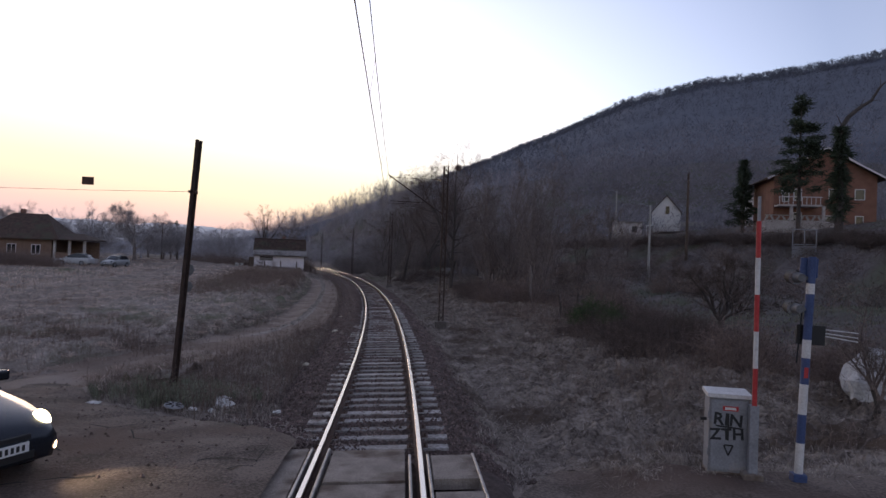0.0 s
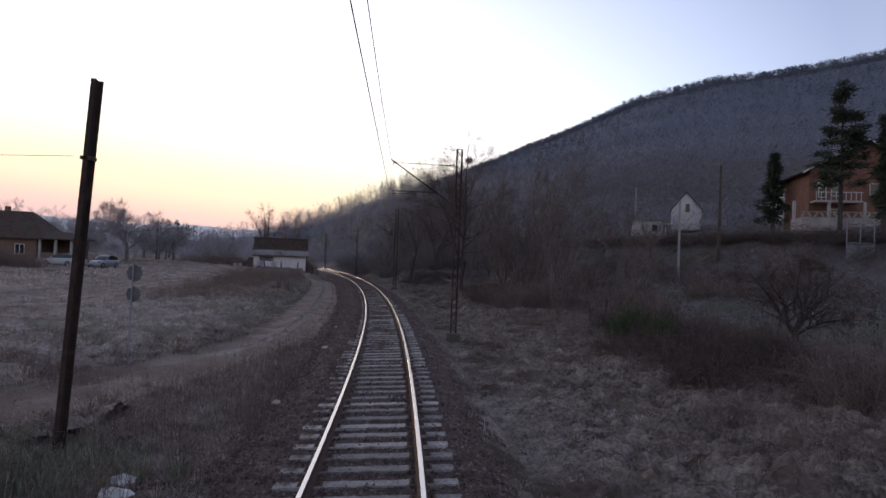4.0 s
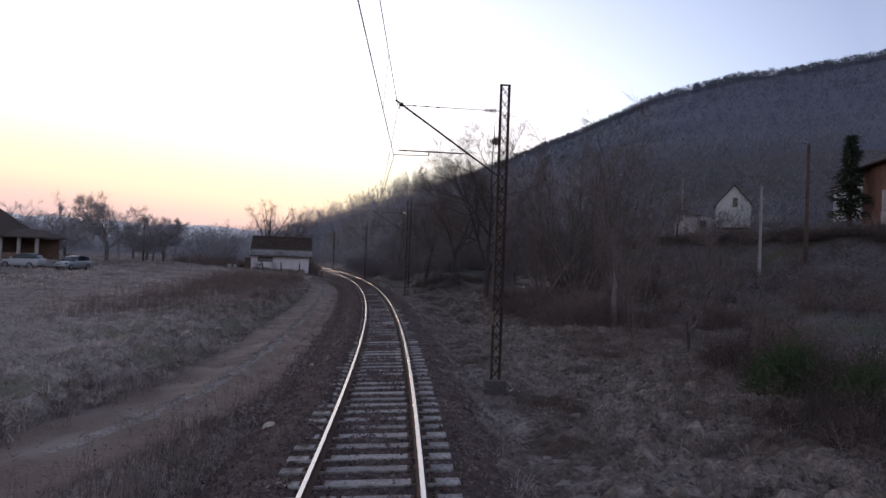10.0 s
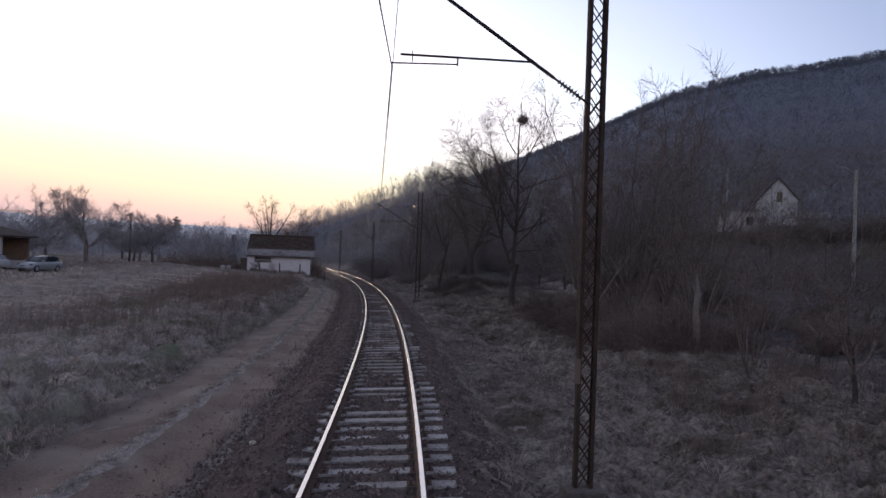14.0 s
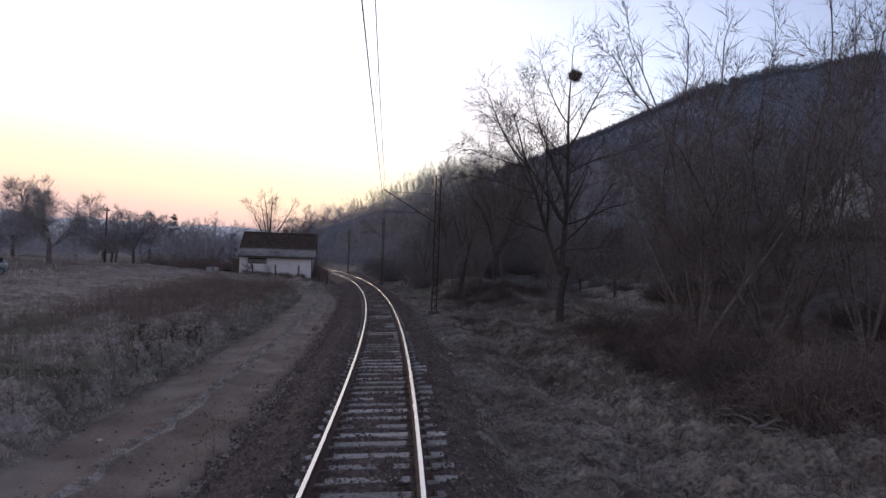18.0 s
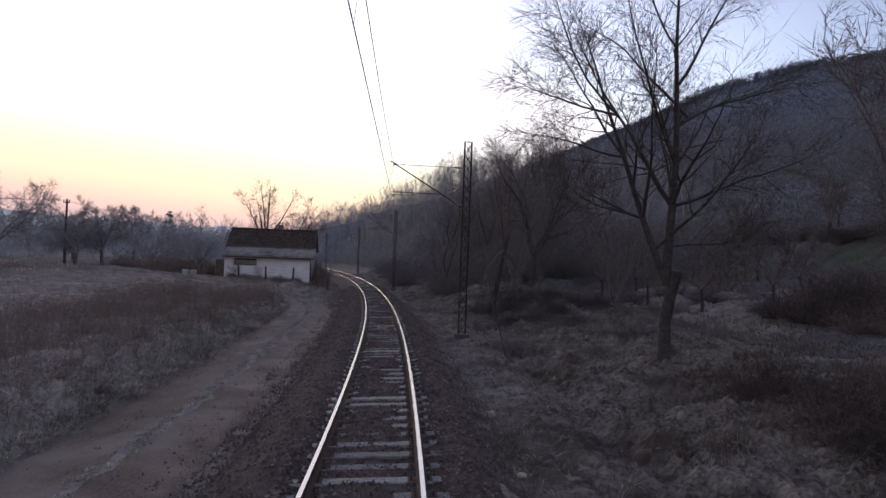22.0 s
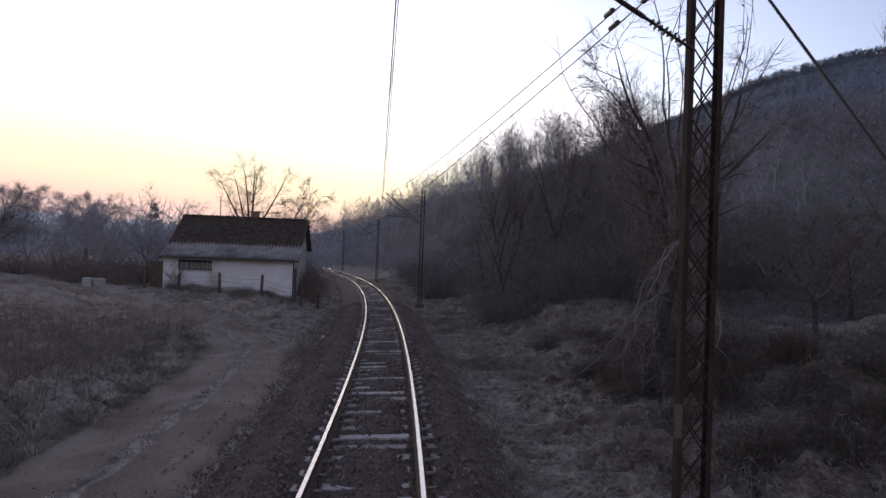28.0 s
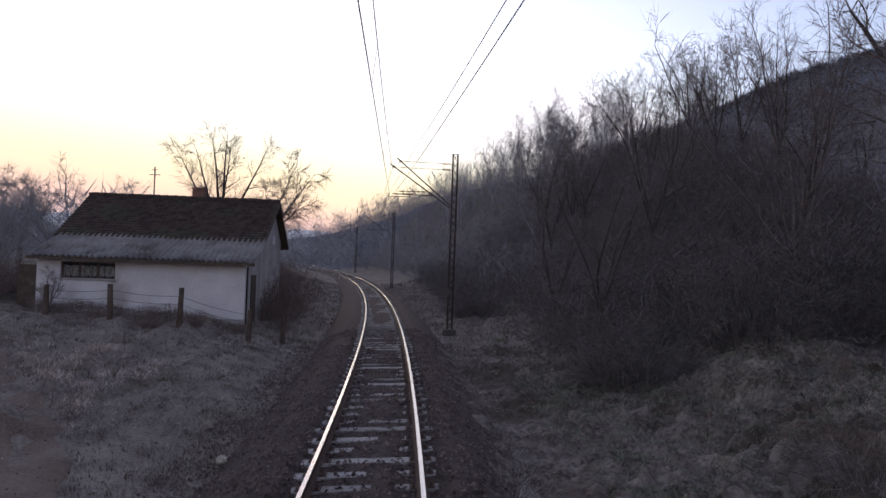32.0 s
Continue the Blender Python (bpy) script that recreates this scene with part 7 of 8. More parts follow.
for x, y, size in ((9.5, 33.2, 0.86), (10.0, 30.9, 0.72), (10.6, 34.6, 0.6)):
    bush(GREENB, x, y, size, "dense dark green evergreen shrub", "evergreen shrubs", 1.5)
g = np.random.RandomState(29)
k = 0
while k < 56:
    s, lat = g.uniform(20, 80), g.uniform(8.5, 24)
    if lat < 10.5 and not 23 < s < 31 and not 48 < s < 66:
        continue
    if 28.5 < s < 46 and lat < 11.8 or s < 42 and lat > 13:
        continue
    if 64 < s and lat < 17 or 36 < s < 68 and lat > 11 and g.rand() < 0.75:
        continue
    p = line(s, lat)
    bush(DARKBUSH[k % 2] if s > 50 and k % 2 else BUSH[k % 4], p.x, p.y, g.uniform(0.6, 1.35), "leafless reddish-brown bush in the thicket", "thicket", g.uniform(0.8, 1.5))
    k += 1
for k in range(40):
    lat = g.uniform(5.6, 24)
    s = 104.4 + 0.1 * (lat - 5.4) + g.uniform(0, 1) ** 2 * 26
    p = line(s, lat)
    bush(BANKBUSH[k % 2], p.x, p.y, g.uniform(0.9, 1.6), "dark leafless bush at the foot of the bank", "bank thicket", g.uniform(0.9, 1.4))
for k in range(62):
    s, lat = (g.uniform(64, 100), g.uniform(5.5, 17)) if k < 36 else (g.uniform(82, 98), g.uniform(4.6, 14))
    p = line(s, lat)
    bush(BRAMBLE[k % 3], p.x, p.y, g.uniform(0.5, 1.1), "low tangle of frosted brambles", "brambles", g.uniform(0.6, 1.1), "bramble")
for k, (x, y, size) in enumerate(((*line(116.8, -4.9).xy, 1.0), (*line(119.3, -5.1).xy, 1.35), (*line(122.5, -5.4).xy, 1.5), (*line(126, -6.0).xy, 1.25), (*line(130, -6.4).xy, 1.3), (*line(135, -6.8).xy, 1.4), (-28.5, 108.5, 1.0), (-29.5, 111.0, 1.5), (-31.0, 109.0, 1.5), (-33.0, 111.0, 1.7), (-35.5, 109.5, 1.3), (-30.5, 114.5, 1.6), (-28.0, 113.2, 1.1), (-19.8, 108.2, 0.42), (-18.2, 108.0, 0.4), (-22.0, 108.5, 0.4), (-24.6, 109.2, 0.55), (-17.0, 113.0, 0.45), (-17.2, 109.6, 0.35), (-39.5, 74.5, 1.3), (-41, 75.5, 1.5), (-42.6, 74.4, 1.6), (-44.2, 75.5, 1.5), (-45.8, 74.6, 1.6), (-47.5, 75.2, 1.6), (-49.5, 74, 1.5), (-55, 84, 1.6), (-50, 81.5, 1.5), (-46.5, 80.5, 1.4), (-60, 86, 1.6))):
    bush(BUSH[k % 4], x, y, size, "leafless garden bush near the houses", "garden bushes", 1.5 if k < 5 else 1.0)
for k in range(26):
    s, lat = g.uniform(79.5, 94), 6.9 + 14 * g.uniform(0, 1) ** 1.4
    s = min(s, 90.6) if lat < 13 else s
    p = line(s, lat)
    bush(BANKBUSH[k % 2], p.x, p.y, g.uniform(0.6, 1.0), "leafless bush among the brambles", "bramble thicket", g.uniform(0.6, 0.9))
s_, l_ = np.r_[g.uniform(86, 128, 150), g.uniform(16, 92, 170)], np.r_[g.uniform(20, 48, 150), g.uniform(20, 37, 170)]
keep = (s_ < 104) | (l_ > 24)
s_, l_ = s_[keep], l_[keep]
far_wood("garden_brush", np.c_[-RADIUS + (RADIUS + l_) * np.cos(s_ / RADIUS), (RADIUS + l_) * np.sin(s_ / RADIUS)], 1.7, 110, 0.005, M_BRUSH, "dark leafless brush on the sloping gardens", 0.5)
for k in range(18):
    s, lat = g.uniform(49, 63), g.uniform(8.8, 13)
    p = line(s, lat)
    bush(BUSH[k % 4], p.x, p.y, g.uniform(0.8, 1.3), "dark leafless bush under the thicket trees", "thicket", g.uniform(0.8, 1.3))
s_, l_ = g.uniform(98, 128, 760), g.uniform(11, 36, 760)
keep = (l_ > 17) | (s_ > 104.2)
s_, l_ = s_[keep], l_[keep]
far_wood("slope_brush", np.c_[-RADIUS + (RADIUS + l_) * np.cos(s_ / RADIUS), (RADIUS + l_) * np.sin(s_ / RADIUS)], 2.0, 60, 0.0045, M_BANKBRUSH, "dark tangled brush behind the grass mound", 0.5)
# the farthest brush takes the haze-painted tone
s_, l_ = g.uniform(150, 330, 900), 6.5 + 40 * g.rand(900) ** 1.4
far_wood("far_bank_brush", np.c_[-RADIUS + (RADIUS + l_) * np.cos(s_ / RADIUS), (RADIUS + l_) * np.sin(s_ / RADIUS)], 3.0, 60, 0.005, M_MISTBRUSH, "haze-paled brushwood along the far bank", 0.45)
for k in range(46):
    s, lat = g.uniform(40, 97), g.uniform(-8.4, -6.4)
    p = line(s, lat)
    bush(BRAMBLE[k % 3], p.x, p.y, g.uniform(0.18, 0.34), "small frosted tussock on the roadside bank", "roadside tussocks", g.uniform(1.0, 1.6), "tussock")
s_, l_ = g.uniform(120, 300, 40), g.uniform(-90, -14, 40)
far_wood("valley_brush", np.c_[-RADIUS + (RADIUS + l_) * np.cos(s_ / RADIUS), (RADIUS + l_) * np.sin(s_ / RADIUS)], 3.2, 110, 0.006, M_HAZETWIG, "haze-paled leafless brush in the misty valley", 0.5)
for k in range(9):
    s, lat = g.uniform(23, 31), g.uniform(9.5, 12)
    p = line(s, lat)
    bush(DARKBUSH[k % 2], p.x, p.y, g.uniform(0.6, 1.15), "dark leafless bush in the thicket", "thicket", g.uniform(0.8, 1.4))
for x, y, size in ((10.7, 14.2, 0.62), (11.2, 14.6, 0.7), (11.7, 14.1, 0.66)):
    plant("bare_shrub", FRUIT[1], x, y, size, "leafless shrub of thin upright stems beside the crossing", "crossing shrubs")
for k in range(10):
    bush(BUSH[k % 4], 12.6 + g.uniform(-1, 2.5), 16.5 + g.uniform(-2, 4), g.uniform(0.7, 1.1), "bare shrub beside the crossing", "crossing shrubs")
for k in range(94):
    if k < 20:
        s, lat, size = g.uniform(24, 38), g.uniform(11.2, 13.4), g.uniform(0.6, 1.0)
    elif k < 34:
        s, lat, size = g.uniform(23, 31), g.uniform(8.2, 10.2), g.uniform(0.35, 0.6)
    else:
        s, lat, size = (g.uniform(53, 62), g.uniform(8.2, 10.5), g.uniform(0.5, 0.8)) if k < 44 else (g.uniform(84, 91), g.uniform(7.6, 13), g.uniform(0.4, 0.65)) if k < 58 else (g.uniform(80.5, 96), g.uniform(6.2, 9.5), g.uniform(0.4, 0.6))
    p = line(s, lat)
    bush(DARKBUSH[k % 2], p.x, p.y, size, "dark bramble bush at the edge of the verge", "verge thicket", g.uniform(0.9, 1.4))
s_, l_ = g.uniform(26, 84, 330), g.uniform(24, 36, 330)
far_wood("terrace_brush", np.c_[-RADIUS + (RADIUS + l_) * np.cos(s_ / RADIUS), (RADIUS + l_) * np.sin(s_ / RADIUS)], 1.5, 90, 0.006, M_DARKBRUSH, "dark brush on the slope below the terrace", 0.55)
# hedge along the terrace edge
for k in range(62):
    s = 36 + k * 1.15
    p = line(s, 34.6 + 0.6 * math.sin(k))
    bush(DARKBUSH[k % 2], p.x, p.y, 0.95 + 0.2 * math.sin(2.3 * k), "trimmed dark hedge bush along the terrace", "terrace hedge", 0.8)

# ---- grass, weeds and stones ----


M_FROSTBLADE = material("rimed_short_grass", (0.19, 0.165, 0.145), (0.44, 0.4, 0.37), 0.8, 0.95, 0.0, fine=4, island=0.4)


def stuff(ob, label, category):
    return tagged(ob, label, category, kind="stuff")


edge_pts = np.array([(p.x, p.y) for p in curve_points(road_ctrl, 0.5)])


def clear(xy, wide=1.45, seed=3):
    """Only the places off the paved road and the dirt road."""
    off = xy[:, 1] > np.interp(xy[:, 0], ax, far_y) + 0.05
    d = np.min(np.hypot(xy[:, None, 0] - edge_pts[None, ::2, 0], xy[:, None, 1] - edge_pts[None, ::2, 1]), 1)
    return xy[((xy[:, 0] > -1.25) | off) & (d > wide - 0.5 * np.random.RandomState(seed).rand(len(xy)) ** 2)]


def pillows(x, y, lat):
    """Lumps of matted grass, in metres."""
    big, small = 1 - np.abs(waves(x, y, 81, 1.5)), 1 - np.abs(waves(x, y, 82, 0.62))
    lift = 0.17 * np.clip(big, -0.4, 1) + 0.085 * np.clip(small, -0.5, 1) + 0.05 * waves(x, y, 84, 0.3)
    return (lift - 0.06) * smooth(2.3, 4.2, lat)


M_MAT = material("matted_frosted_grass", (0.0515, 0.038, 0.031), (0.288, 0.238, 0.203), 1.7, 0.95, 1.0, fine=11, edge=(0.38, 0.64), third=(0.068, 0.047, 0.0357), third_scale=0.35, third_cut=0.54)
ms, ml = np.r_[np.arange(8.5, 70, 0.13), np.arange(70, 113, 0.15)], np.r_[np.arange(1.55, 3.0, 0.1), np.arange(3.0, 13.2, 0.13)]
MS, ML = np.meshgrid(ms, ml)
MX, MY = -RADIUS + (RADIUS + ML) * np.cos(MS / RADIUS), (RADIUS + ML) * np.sin(MS / RADIUS)
edge_in = smooth(13.1, 11.5, ML) * smooth(8.6, 10.2, MS)
MZ = height(MX, MY) + (0.015 + pillows(MX, MY, ML) + 0.02 * np.random.RandomState(85).normal(0, 1, MX.shape)) * edge_in - 0.12 * (1 - edge_in)
shoulder = np.interp(ML, bed_lat, bed_up) * math.cos(CANT) + ML * math.sin(CANT) + 0.16 * smooth(1.65, 2.7, ML) - 0.07 + 0.07 * waves(MX, MY, 86, 1.7) + 0.05 * waves(MX, MY, 87, 0.5)
MZ = np.where(ML < 3.2, np.maximum(np.where(ML < 2.0, -2.0, MZ), shoulder - 0.5 * (1 - smooth(8.6, 10.2, MS))), MZ)
idx = np.arange(MX.size).reshape(MX.shape)
f = np.stack([idx[:-1, :-1], idx[:-1, 1:], idx[1:, 1:], idx[1:, :-1]], -1).reshape(-1, 4)
stuff(new("verge_mat", mesh_of("verge_mat", np.stack([MX, MY, MZ], -1).reshape(-1, 3), f, M_MAT, smooth=False)), "lumpy mat of fallen frosted grass beside the track", "grass")


def on_mat(xy):
    lat = along(xy[:, 0], xy[:, 1])[1]
    shoulder = np.interp(lat, bed_lat, bed_up) * math.cos(CANT) + lat * math.sin(CANT) + 0.16 * smooth(1.65, 2.7, lat) - 0.03
    z = height(xy[:, 0], xy[:, 1]) + pillows(xy[:, 0], xy[:, 1], lat) - 0.02
    return np.where(lat < 2.9, np.maximum(z, shoulder), z)


def cushions(x, y, lat):
    """Soft mounds of fallen meadow grass, highest along the dirt road, in metres."""
    big, small = 1 - np.abs(waves(x, y, 61, 1.3)), 1 - np.abs(waves(x, y, 62, 0.5))
    lift = 0.34 * np.clip(big, -0.3, 1) + 0.15 * np.clip(small, -0.4, 1) + 0.04 * waves(x, y, 63, 0.25)
    return (lift - 0.14) * (0.45 + 0.55 * smooth(-11, -7.5, lat))


M_CUSHION = material("frosted_grass_cushions", (0.135, 0.108, 0.092), (0.36, 0.31, 0.28), 1.2, 0.95, 1.0, fine=12, edge=(0.36, 0.64), third=(0.125, 0.128, 0.085), third_scale=0.22, third_cut=0.56)
cs, cl = np.arange(17, 99, 0.15), np.arange(-17.5, -5.3, 0.14)
CS, CL = np.meshgrid(cs, cl)
CX, CY = -RADIUS + (RADIUS + CL) * np.cos(CS / RADIUS), (RADIUS + CL) * np.sin(CS / RADIUS)
off_road = np.min(np.stack([np.hypot(CX - px, CY - py) for px, py in edge_pts[::3]]), 0)
paved_y = np.interp(CX, ax, far_y)
inside = smooth(1.5, 2.2, off_road) * smooth(0.1, 0.9, CY - paved_y) * smooth(-17.4, -14.5, CL) * smooth(98.8, 96, CS)
CZ = height(CX, CY) + (0.03 + cushions(CX, CY, CL) + 0.015 * np.random.RandomState(64).normal(0, 1, CX.shape)) * inside - 0.2 * (1 - inside)
idx = np.arange(CX.size).reshape(CX.shape)
f = np.stack([idx[:-1, :-1], idx[:-1, 1:], idx[1:, 1:], idx[1:, :-1]], -1).reshape(-1, 4)
stuff(new("meadow_mat", mesh_of("meadow_mat", np.stack([CX, CY, CZ], -1).reshape(-1, 3), f, M_CUSHION, smooth=False)), "soft frosted cushions of fallen meadow grass", "grass")


def on_cushions(xy):
    s, lat = along(xy[:, 0], xy[:, 1])
    return height(xy[:, 0], xy[:, 1]) + np.maximum(cushions(xy[:, 0], xy[:, 1], lat), 0) * smooth(-17.4, -14.5, lat) - 0.02


verge_xy = scatter(180000, 10.5, 112, 1.8, 12.6, 1, 0.3, 1.4)
stuff(blades("verge_grass", verge_xy, 0.11, 0.007, M_GRASS, 1, 2.4, on_mat(verge_xy)), "matted frosted grass beside the track", "grass")
meadow_xy = clear(scatter(150000, 12, 104, -26, -5.6, 2, 0.3, 2.2))
stuff(blades("meadow_grass", meadow_xy, 0.2, 0.008, M_MEADOW, 2, 2.2, on_cushions(meadow_xy)), "long frosted meadow grass", "grass")
stuff(tussocks("verge_tussocks", scatter(7800, 8.9, 112, 2.0, 12.5, 21, 0.3, 3.0), 34, 0.15, 0.46, 0.007, M_TUSSOCK, 21, on_mat), "matted frosted tussocks beside the track", "grass")
corner = scatter(1500, 8.7, 12.5, 3.4, 12, 26, 0.1, 1.2)
stuff(tussocks("corner_tussocks", corner, 34, 0.12, 0.34, 0.007, M_TUSSOCK, 26), "short frosted grass round the crossing cabinet", "grass")
stuff(tussocks("meadow_tussocks", clear(scatter(6200, 16, 104, -20, -5.4, 22, 0.4, 2.4), 1.7), 30, 0.16, 0.46, 0.008, M_MEADOW, 22, on_cushions), "frosted tussocks in the meadow", "grass")
stuff(tussocks("bank_tussocks", clear(scatter(2600, 17, 98, -8.0, -5.4, 23, 0.2, 2.0), 1.65), 44, 0.17, 0.42, 0.008, M_TUSSOCK, 23, on_cushions), "frosted tussocks on the roadside bank", "grass")
stuff(tussocks("island_tussocks", clear(scatter(700, 11.5, 30, -6.5, -2.6, 24, 0.3, 1.4), 1.6), 36, 0.18, 0.30, 0.008, M_TUSSOCK, 24), "frosted brown tufts round the post", "grass")
stuff(tussocks("lawn_tussocks", clear(scatter(2600, 90, 113, -14, -2.4, 25, 0.3, 1.6), 1.5), 30, 0.13, 0.34, 0.009, M_TUSSOCK, 25), "frosted tufts before the house", "grass")
tq = np.random.RandomState(27)
tufts = np.c_[tq.normal(-4.9, 0.75, 130), tq.normal(15.0, 0.6, 130)]
stuff(tussocks("post_tufts", clear(tufts, 1.6), 44, 0.36, 0.26, 0.009, M_GREENGRASS, 27), "dull green tufts of grass round the rail post", "grass")
stuff(blades("far_meadow_grass", clear(scatter(60000, 14, 120, -60, -24, 3, 0.4, 4.0)), 0.32, 0.045, M_MEADOW, 3, 0.8), "long frosted meadow grass", "grass")
stuff(blades("slope_grass", scatter(60000, 10, 110, 11, 30, 4, 0.4, 3.0), 0.2, 0.03, M_GARDEN, 4, 0.9), "rough grass under the trees", "grass")
bank_xy = np.r_[clear(scatter(24000, 18, 98, -7.6, -5.45, 5, 0.35, 1.2)), clear(scatter(30000, 48, 97, -6.9, -5.45, 10, 0.3, 1.6))]
stuff(blades("garden_lawn", scatter(24000, 18, 40, 12.8, 24, 11, 0.3, 2.5), 0.09, 0.022, M_GREENGRASS, 11, 1.4), "dull green lawn of the garden", "grass")
green_xy = np.r_[scatter(16000, 67, 88, 7.5, 18, 12, 0.35, 2.5), scatter(40000, 93, 107, 3.6, 11, 13, 0.25, 1.6)]
stuff(blades("mound_grass", green_xy, 0.12, 0.013, M_GREENGRASS, 12, 1.8, on_mat(green_xy) + 0.03), "dull green frosted grass on the mound and round the walnut", "grass")
stuff(blades("bank_grass", bank_xy, 0.15, 0.01, M_GREENGRASS, 5, 1.8, on_cushions(bank_xy)), "greenish frosted tufts along the dirt road", "grass")
stuff(blades("shoulder_grass", clear(scatter(26000, 12, 112, -3.3, -2.0, 6, 0.45, 0.9)), 0.14, 0.014, M_GRASS, 6, 0.8), "thin dead grass between track and dirt road", "grass")
stuff(blades("house_lawn", clear(scatter(40000, 92, 114, -12, -2.4, 7, 0.45, 1.5)), 0.13, 0.016, M_GRASS, 7, 1.0), "short frosted grass before the house", "grass")
stuff(blades("island_grass", clear(scatter(30000, 11.4, 30, -6.8, -2.0, 8, 0.4, 0.8)), 0.22, 0.012, M_GRASS, 8, 0.8), "dull green grass round the post", "grass")


strip = edge_pts[np.random.RandomState(44).randint(38, len(edge_pts) - 20, 40000)] + np.random.RandomState(45).normal(0, 1, (40000, 2)) * [0.09, 0.3]
strip = strip[waves(strip[:, 0], strip[:, 1], 46, 0.6) > 0.1]
stuff(blades("strip_grass", strip, 0.07, 0.014, M_FROSTBLADE, 47, 1.2, height(strip[:, 0], strip[:, 1]) + 0.13), "short frosted grass between the ruts of the dirt road", "grass")


def stalks(name, xy, tall, r, seed, label):
    q = np.random.RandomState(seed)
    n = len(xy)
    p0 = np.c_[xy, height(xy[:, 0], xy[:, 1]) - 0.05]
    h = tall * q.uniform(0.4, 1.1, n)
    p1 = p0 + np.c_[q.normal(0, 0.16, (n, 2)) * h[:, None], h]
    vs, fs = spikes(p0, p1, np.full(n, r))
    vs, fs = [vs], [fs]
    c = len(vs[0])
    for _ in range(5):
        t = q.uniform(0.4, 1, n)[:, None]
        b0 = p0 + (p1 - p0) * t
        b1 = b0 + np.c_[q.normal(0, 0.2, (n, 2)), q.uniform(0.02, 0.3, n)] * h[:, None] * 0.7
        v, f = spikes(b0, b1, np.full(n, r * 0.75))
        vs.append(v), fs.append(f + c)
        c += len(v)
    return stuff(new(name, mesh_of(name, np.concatenate(vs), np.concatenate(fs), M_STALK)), label, "weeds")


stalks("roadside_weeds", clear(scatter(5200, 12.5, 34, -6.0, -2.3, 61, 0.5, 2.0)), 0.75, 0.006, 61, "dead brown weeds between track and road")
stalks("roadside_weeds", clear(scatter(2600, 34, 100, -3.4, -2.3, 62, 0.62, 3.0)), 0.5, 0.006, 62, "dead brown weeds between track and road")
stalks("meadow_weeds", clear(scatter(12000, 46, 94, -15, -6.2, 63, 0.55, 5.0)), 1.05, 0.008, 63, "stand of tall dead weeds by the dirt road")
stalks("tall_weeds", clear(scatter(6500, 64, 97, -13.5, -6.5, 70, 0.45, 3.5)), 1.45, 0.006, 70, "tall reddish dead weeds above the dirt road")
stalks("meadow_weeds", clear(scatter(6000, 16, 110, -40, -6, 64, 0.7, 6.0)), 0.6, 0.011, 64, "scattered dead weeds in the meadow")
stalks("thicket_weeds", scatter(5200, 15, 46, 7.2, 14, 68, 0.5, 3.0), 1.0, 0.006, 68, "tall dead reddish weeds at the thicket's edge")
stalks("garden_weeds", scatter(7000, 16, 110, 14, 38, 69, 0.6, 5.0), 0.7, 0.014, 69, "dead weeds on the sloping garden")
q = np.random.RandomState(72)
u, w = q.uniform(-0.3, 7.6, 1500), q.uniform(-1.5, -0.15, 1500)
ca, sa = math.cos(math.radians(10)), math.sin(math.radians(10))
stalks("house_weeds", np.c_[-18.0 - u * ca - w * sa, 111.7 - u * sa + w * ca], 0.55, 0.006, 72, "dark dead weeds along the foot of the house wall")
plant("sapling", FRUIT[1], -18.0 - 6.7 * ca + 1.3 * sa, 111.7 - 6.7 * sa - 1.3 * ca, 0.5, "thin leafless sapling in front of the house")
stalks("corner_scrub", np.random.RandomState(73).normal(0, 1, (900, 2)) * [1.5, 0.45] + [-10.2, 22.4], 0.55, 0.007, 73, "dark dead weeds where the dirt road leaves the asphalt")
stalks("meadow_edge_weeds", clear(scatter(5200, 17.5, 30, -18, -6.5, 67, 0.62, 2.4)), 0.55, 0.008, 67, "dark dead weeds along the meadow's edge")
stalks("verge_weeds", scatter(5200, 10.5, 46, 4.0, 16, 65, 0.6, 3.0), 0.7, 0.008, 65, "dead reddish weeds along the verge")
stalks("verge_weeds", scatter(4200, 46, 100, 6.0, 16, 66, 0.6, 3.0), 0.75, 0.009, 66, "dead reddish weeds along the verge")

q = np.random.RandomState(71)
n = 100000
s = 9.8 + 105 * q.rand(n) ** 1.25
lat = q.uniform(-3.3, 2.85, n)
keep = (np.abs(np.abs(lat) - 0.7525) > 0.08)
s, lat = s[keep], lat[keep]
up = np.interp(lat, bed_lat, bed_up)
ca, sa = math.cos(CANT), math.sin(CANT)
rr, zz = lat * ca - up * sa, lat * sa + up * ca
c = np.c_[-RADIUS + (RADIUS + rr) * np.cos(s / RADIUS), (RADIUS + rr) * np.sin(s / RADIUS), zz]
c[:, 2] = np.maximum(c[:, 2] + bed_lift(c[:, 0], c[:, 1], s, lat), height(c[:, 0], c[:, 1])) + q.uniform(-0.012, 0.008, len(s))
oct_ = np.array([[1, 0, 0], [-1, 0, 0], [0, 1, 0], [0, -1, 0], [0, 0, 1]], float)
v = oct_[None] * q.uniform(0.016, 0.05, (len(c), 1, 3)) + q.normal(0, 0.006, (len(c), 5, 3))
a = q.uniform(0, 6.283, len(c))
v = np.stack([v[..., 0] * np.cos(a)[:, None] - v[..., 1] * np.sin(a)[:, None], v[..., 0] * np.sin(a)[:, None] + v[..., 1] * np.cos(a)[:, None], v[..., 2]], -1) + c[:, None]
f = np.array([[0, 2, 4], [2, 1, 4], [1, 3, 4], [3, 0, 4]])[None] + (np.arange(len(c)) * 5)[:, None, None]
stuff(new("ballast_stones", mesh_of("ballast_stones", v.reshape(-1, 3), f.reshape(-1, 3), M_STONE)), "loose broken ballast stones", "stones")

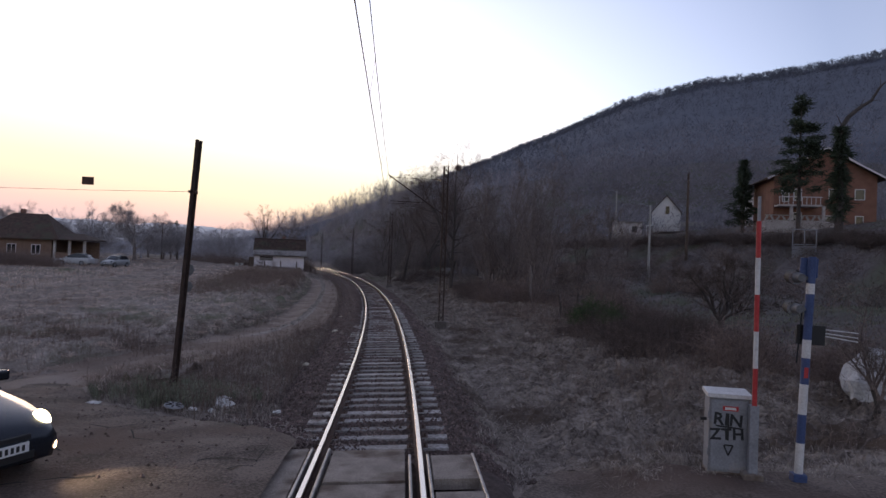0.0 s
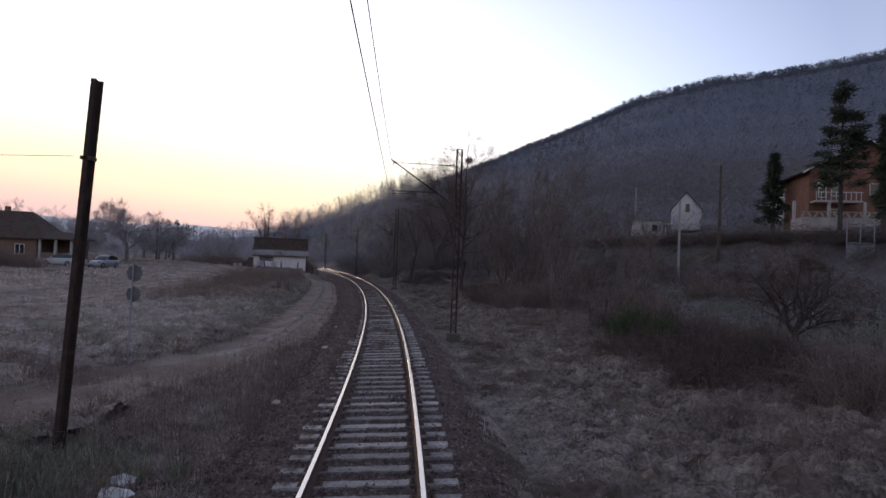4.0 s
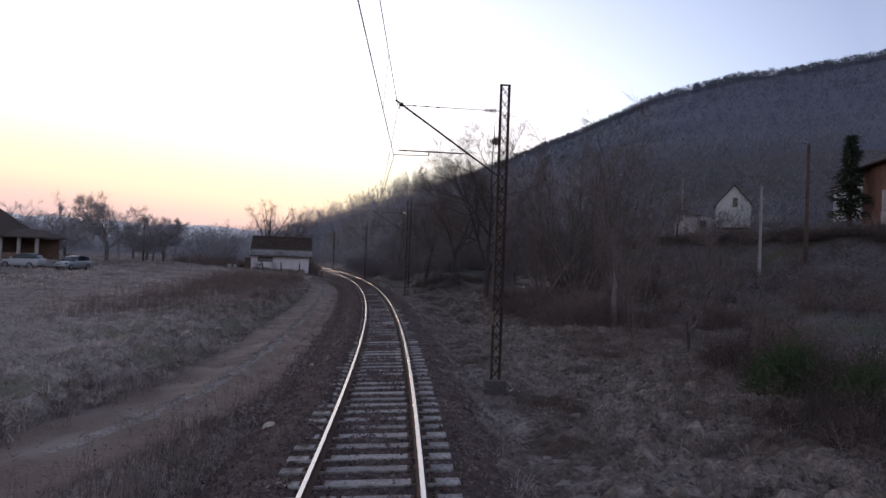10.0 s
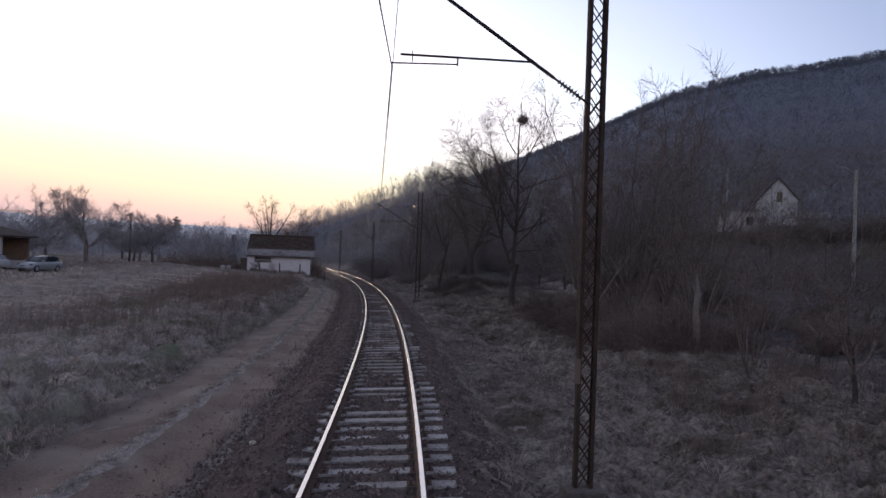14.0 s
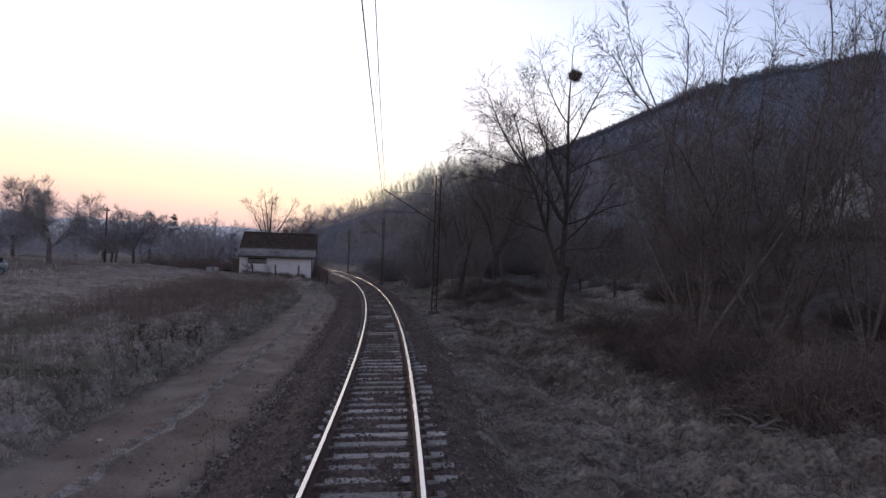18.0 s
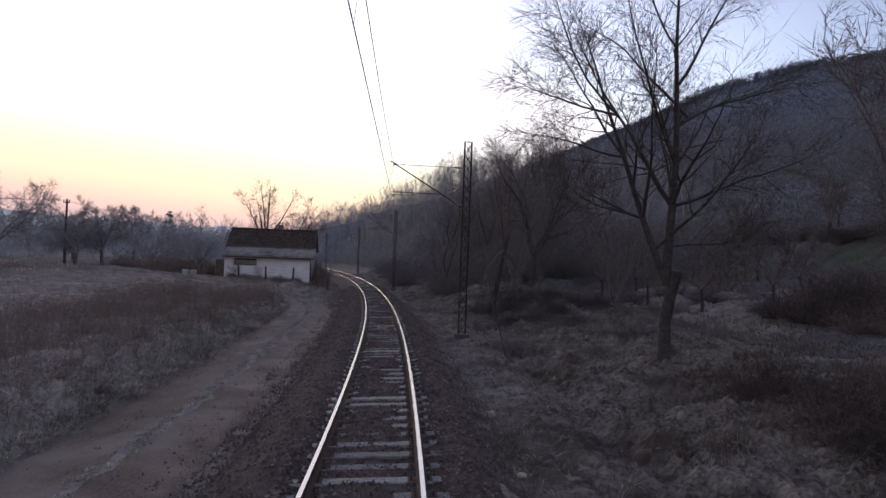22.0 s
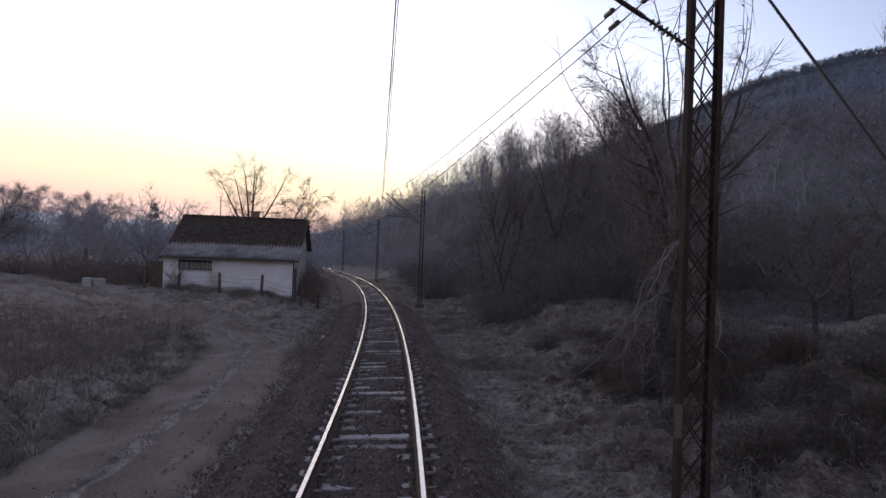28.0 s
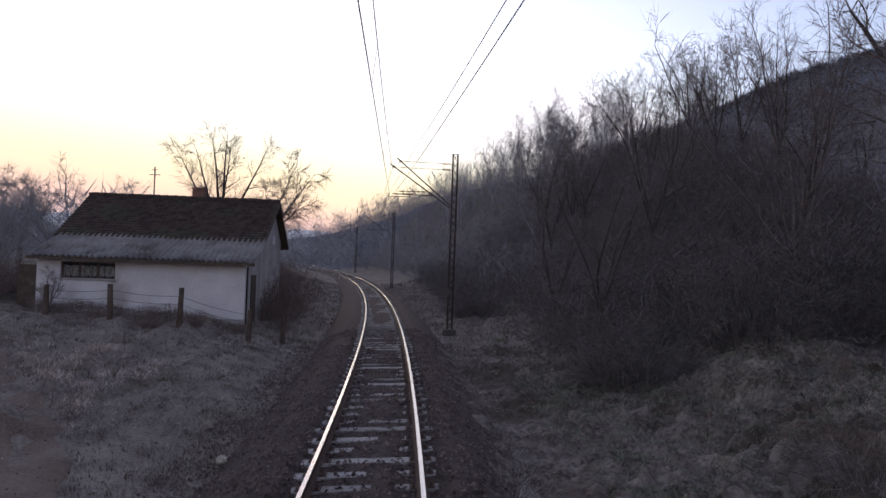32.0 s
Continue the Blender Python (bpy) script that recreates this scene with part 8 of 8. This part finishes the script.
# pebbles on the paved and the dirt road
q = np.random.RandomState(73)
pu = np.c_[q.uniform(-12, -1.6, 5200), q.uniform(2, 20, 5200)]
pu = pu[pu[:, 1] < np.interp(pu[:, 0], ax, far_y) - 0.1]
dr = edge_pts[q.randint(12, len(edge_pts) - 20, 5200)] + q.normal(0, 0.75, (5200, 2))
pz_ = np.r_[height(pu[:, 0], pu[:, 1]) + 0.05 + 0.16 * smooth(-4.5, -1.7, pu[:, 0]), height(dr[:, 0], dr[:, 1]) + 0.055]
c = np.c_[np.r_[pu, dr], pz_]
v = oct_[None] * (0.006 + 0.03 * q.rand(len(c), 1, 1) ** 3) * q.uniform(0.7, 1.3, (len(c), 1, 3)) + c[:, None]
f = np.array([[0, 2, 4], [2, 1, 4], [1, 3, 4], [3, 0, 4]])[None] + (np.arange(len(c)) * 5)[:, None, None]
stuff(new("pebbles", mesh_of("pebbles", v.reshape(-1, 3), f.reshape(-1, 3), M_STONE)), "small loose pebbles on the roads", "pebbles")

# pale dead boughs lying in the grass
q = random.Random(91)
for x, y, turn in ((5.3, 49.4, 20), (6.2, 50.6, 160), (7.0, 49.8, 75)):
    base = ground_z(x, y) + 0.16
    vs, fs, n = [], [], 0
    for _ in range(3):
        p, a = Vector((0, 0, 0.05)), q.uniform(-0.8, 0.8)
        pts = [p]
        for i in range(6):
            a += q.gauss(0, 0.35)
            p = p + Vector((math.cos(a), math.sin(a), q.gauss(0.02, 0.18))) * 0.24
            p.z = max(p.z, 0.0)
            pts.append(p)
            if i > 1:
                pts += [p + Vector((math.cos(a + 0.9), math.sin(a + 0.9), q.uniform(0.1, 0.7))) * 0.2, p]
        rr = [0.028 * (1 - 0.8 * i / len(pts)) for i in range(len(pts))]
        v, f = tubes(pts[:-1], pts[1:], rr[:-1], rr[1:], 6)
        vs.append(v), fs.append(f + n)
        n += len(v)
    bough = new("fallen_branch", mesh_of("fallen_branch", np.concatenate(vs), np.concatenate(fs), M_PALEWOOD))
    bough.matrix_world = pose(x, y, base, 0, 0, turn)
    tagged(bough, "pale dead forked branch lying in frosted grass", "branch", "fallen branches")
lawn = np.r_[scatter(16000, 71, 90, 7.5, 15.5, 94, 0.45, 2.5), scatter(16000, 22, 34, 12.5, 24, 95, 0.5, 3.0)]
stuff(blades("green_patches", lawn, 0.12, 0.016, M_GREENGRASS, 94, 1.2, on_mat(lawn) + 0.02), "dull green frosted grass in open patches", "grass")

far_verge = np.r_[scatter(26000, 108, 165, 2.3, 7.5, 96, 0.2, 2.0), scatter(26000, 112, 165, -9, -2.3, 97, 0.2, 2.0)]
stuff(blades("far_verge_grass", far_verge, 0.30, 0.02, M_GRASS, 96, 1.3), "dull dead grass along the far curve", "grass")
weed_xy = []
wq = np.random.RandomState(98)
for ws, wl_, wn_, spread in ((54.6, -6.6, 12, 0.5), (56.5, -6.9, 16, 0.6), (59.5, -6.7, 14, 0.6), (51.0, -6.9, 6, 0.4), (75.5, -7.4, 10, 0.5), (78.2, -7.8, 8, 0.5), (86.5, -9.0, 6, 0.4), (46.0, -6.8, 6, 0.4)):
    for _ in range(wn_):
        c_ = line(ws + wq.normal(0, spread), wl_ + wq.normal(0, spread * 0.6))
        weed_xy.append((c_.x, c_.y))
docks = stalks("dock_weeds", np.array(weed_xy), 0.85, 0.022, 98, "dark brown dead dock stalks on the roadside bank")
docks.data.materials[0] = M_DOCK

# ---- sleepers ----
bm = bmesh.new()
box(bm, (0, 0, -0.08), (2.5, 0.235, 0.16), bevel=0.012)
SLEEPERS = []
for seed in range(4):
    b2 = bm.copy()
    for vert in b2.verts:
        vert.co += Vector((0.02 * noise.noise(vert.co * 3 + Vector((seed * 9, 0, 0))), 0.012 * noise.noise(vert.co * 5 + Vector((0, seed * 7, 0))), 0.004 * noise.noise(vert.co * 9)))
    me = bpy.data.meshes.new("sleeper")
    b2.to_mesh(me)
    b2.free()
    me.materials.append(M_SLEEPER)
    SLEEPERS.append(me)
bm.free()
bm = bmesh.new()
for side in (-0.7525, 0.7525):
    box(bm, (side, 0, 0.003), (0.34, 0.16, 0.012))
    for dx in (-0.12, 0.12):
        rod(bm, (side + dx, 0.04, 0), (side + dx, 0.04, 0.04), 0.018, n=6)
        rod(bm, (side + dx, -0.04, 0), (side + dx, -0.04, 0.04), 0.018, n=6)
PLATES = bpy.data.meshes.new("rail_fastening")
bm.to_mesh(PLATES)
bm.free()
PLATES.materials.append(M_RUST)
q = random.Random(83)
cant_turn = Matrix.Rotation(-CANT, 4, "Y")
stations_of = np.interp(np.arange(-20, 262), [-20, -19, 0, 17, 31, 45, 76, 87, 115, 133, 262], [10.7, 11.31, 22.9, 33.04, 41.37, 49.6, 68.03, 74.75, 91.71, 102.59, 180.0])
for k, s in enumerate(stations_of + np.array([q.uniform(-0.012, 0.012) for _ in range(282)])):
    s = float(s)
    m = Matrix.Translation(canted(s, q.uniform(-0.03, 0.03), -0.188 + q.uniform(-0.012, 0.006))) @ Matrix.Rotation(s / RADIUS + q.uniform(-0.012, 0.012), 4, "Z") @ cant_turn
    ob = child(new("sleeper", SLEEPERS[k % 4]), track)
    ob.matrix_basis = m
    if s < 110:
        pl = child(new("rail_fastening", PLATES), ob)
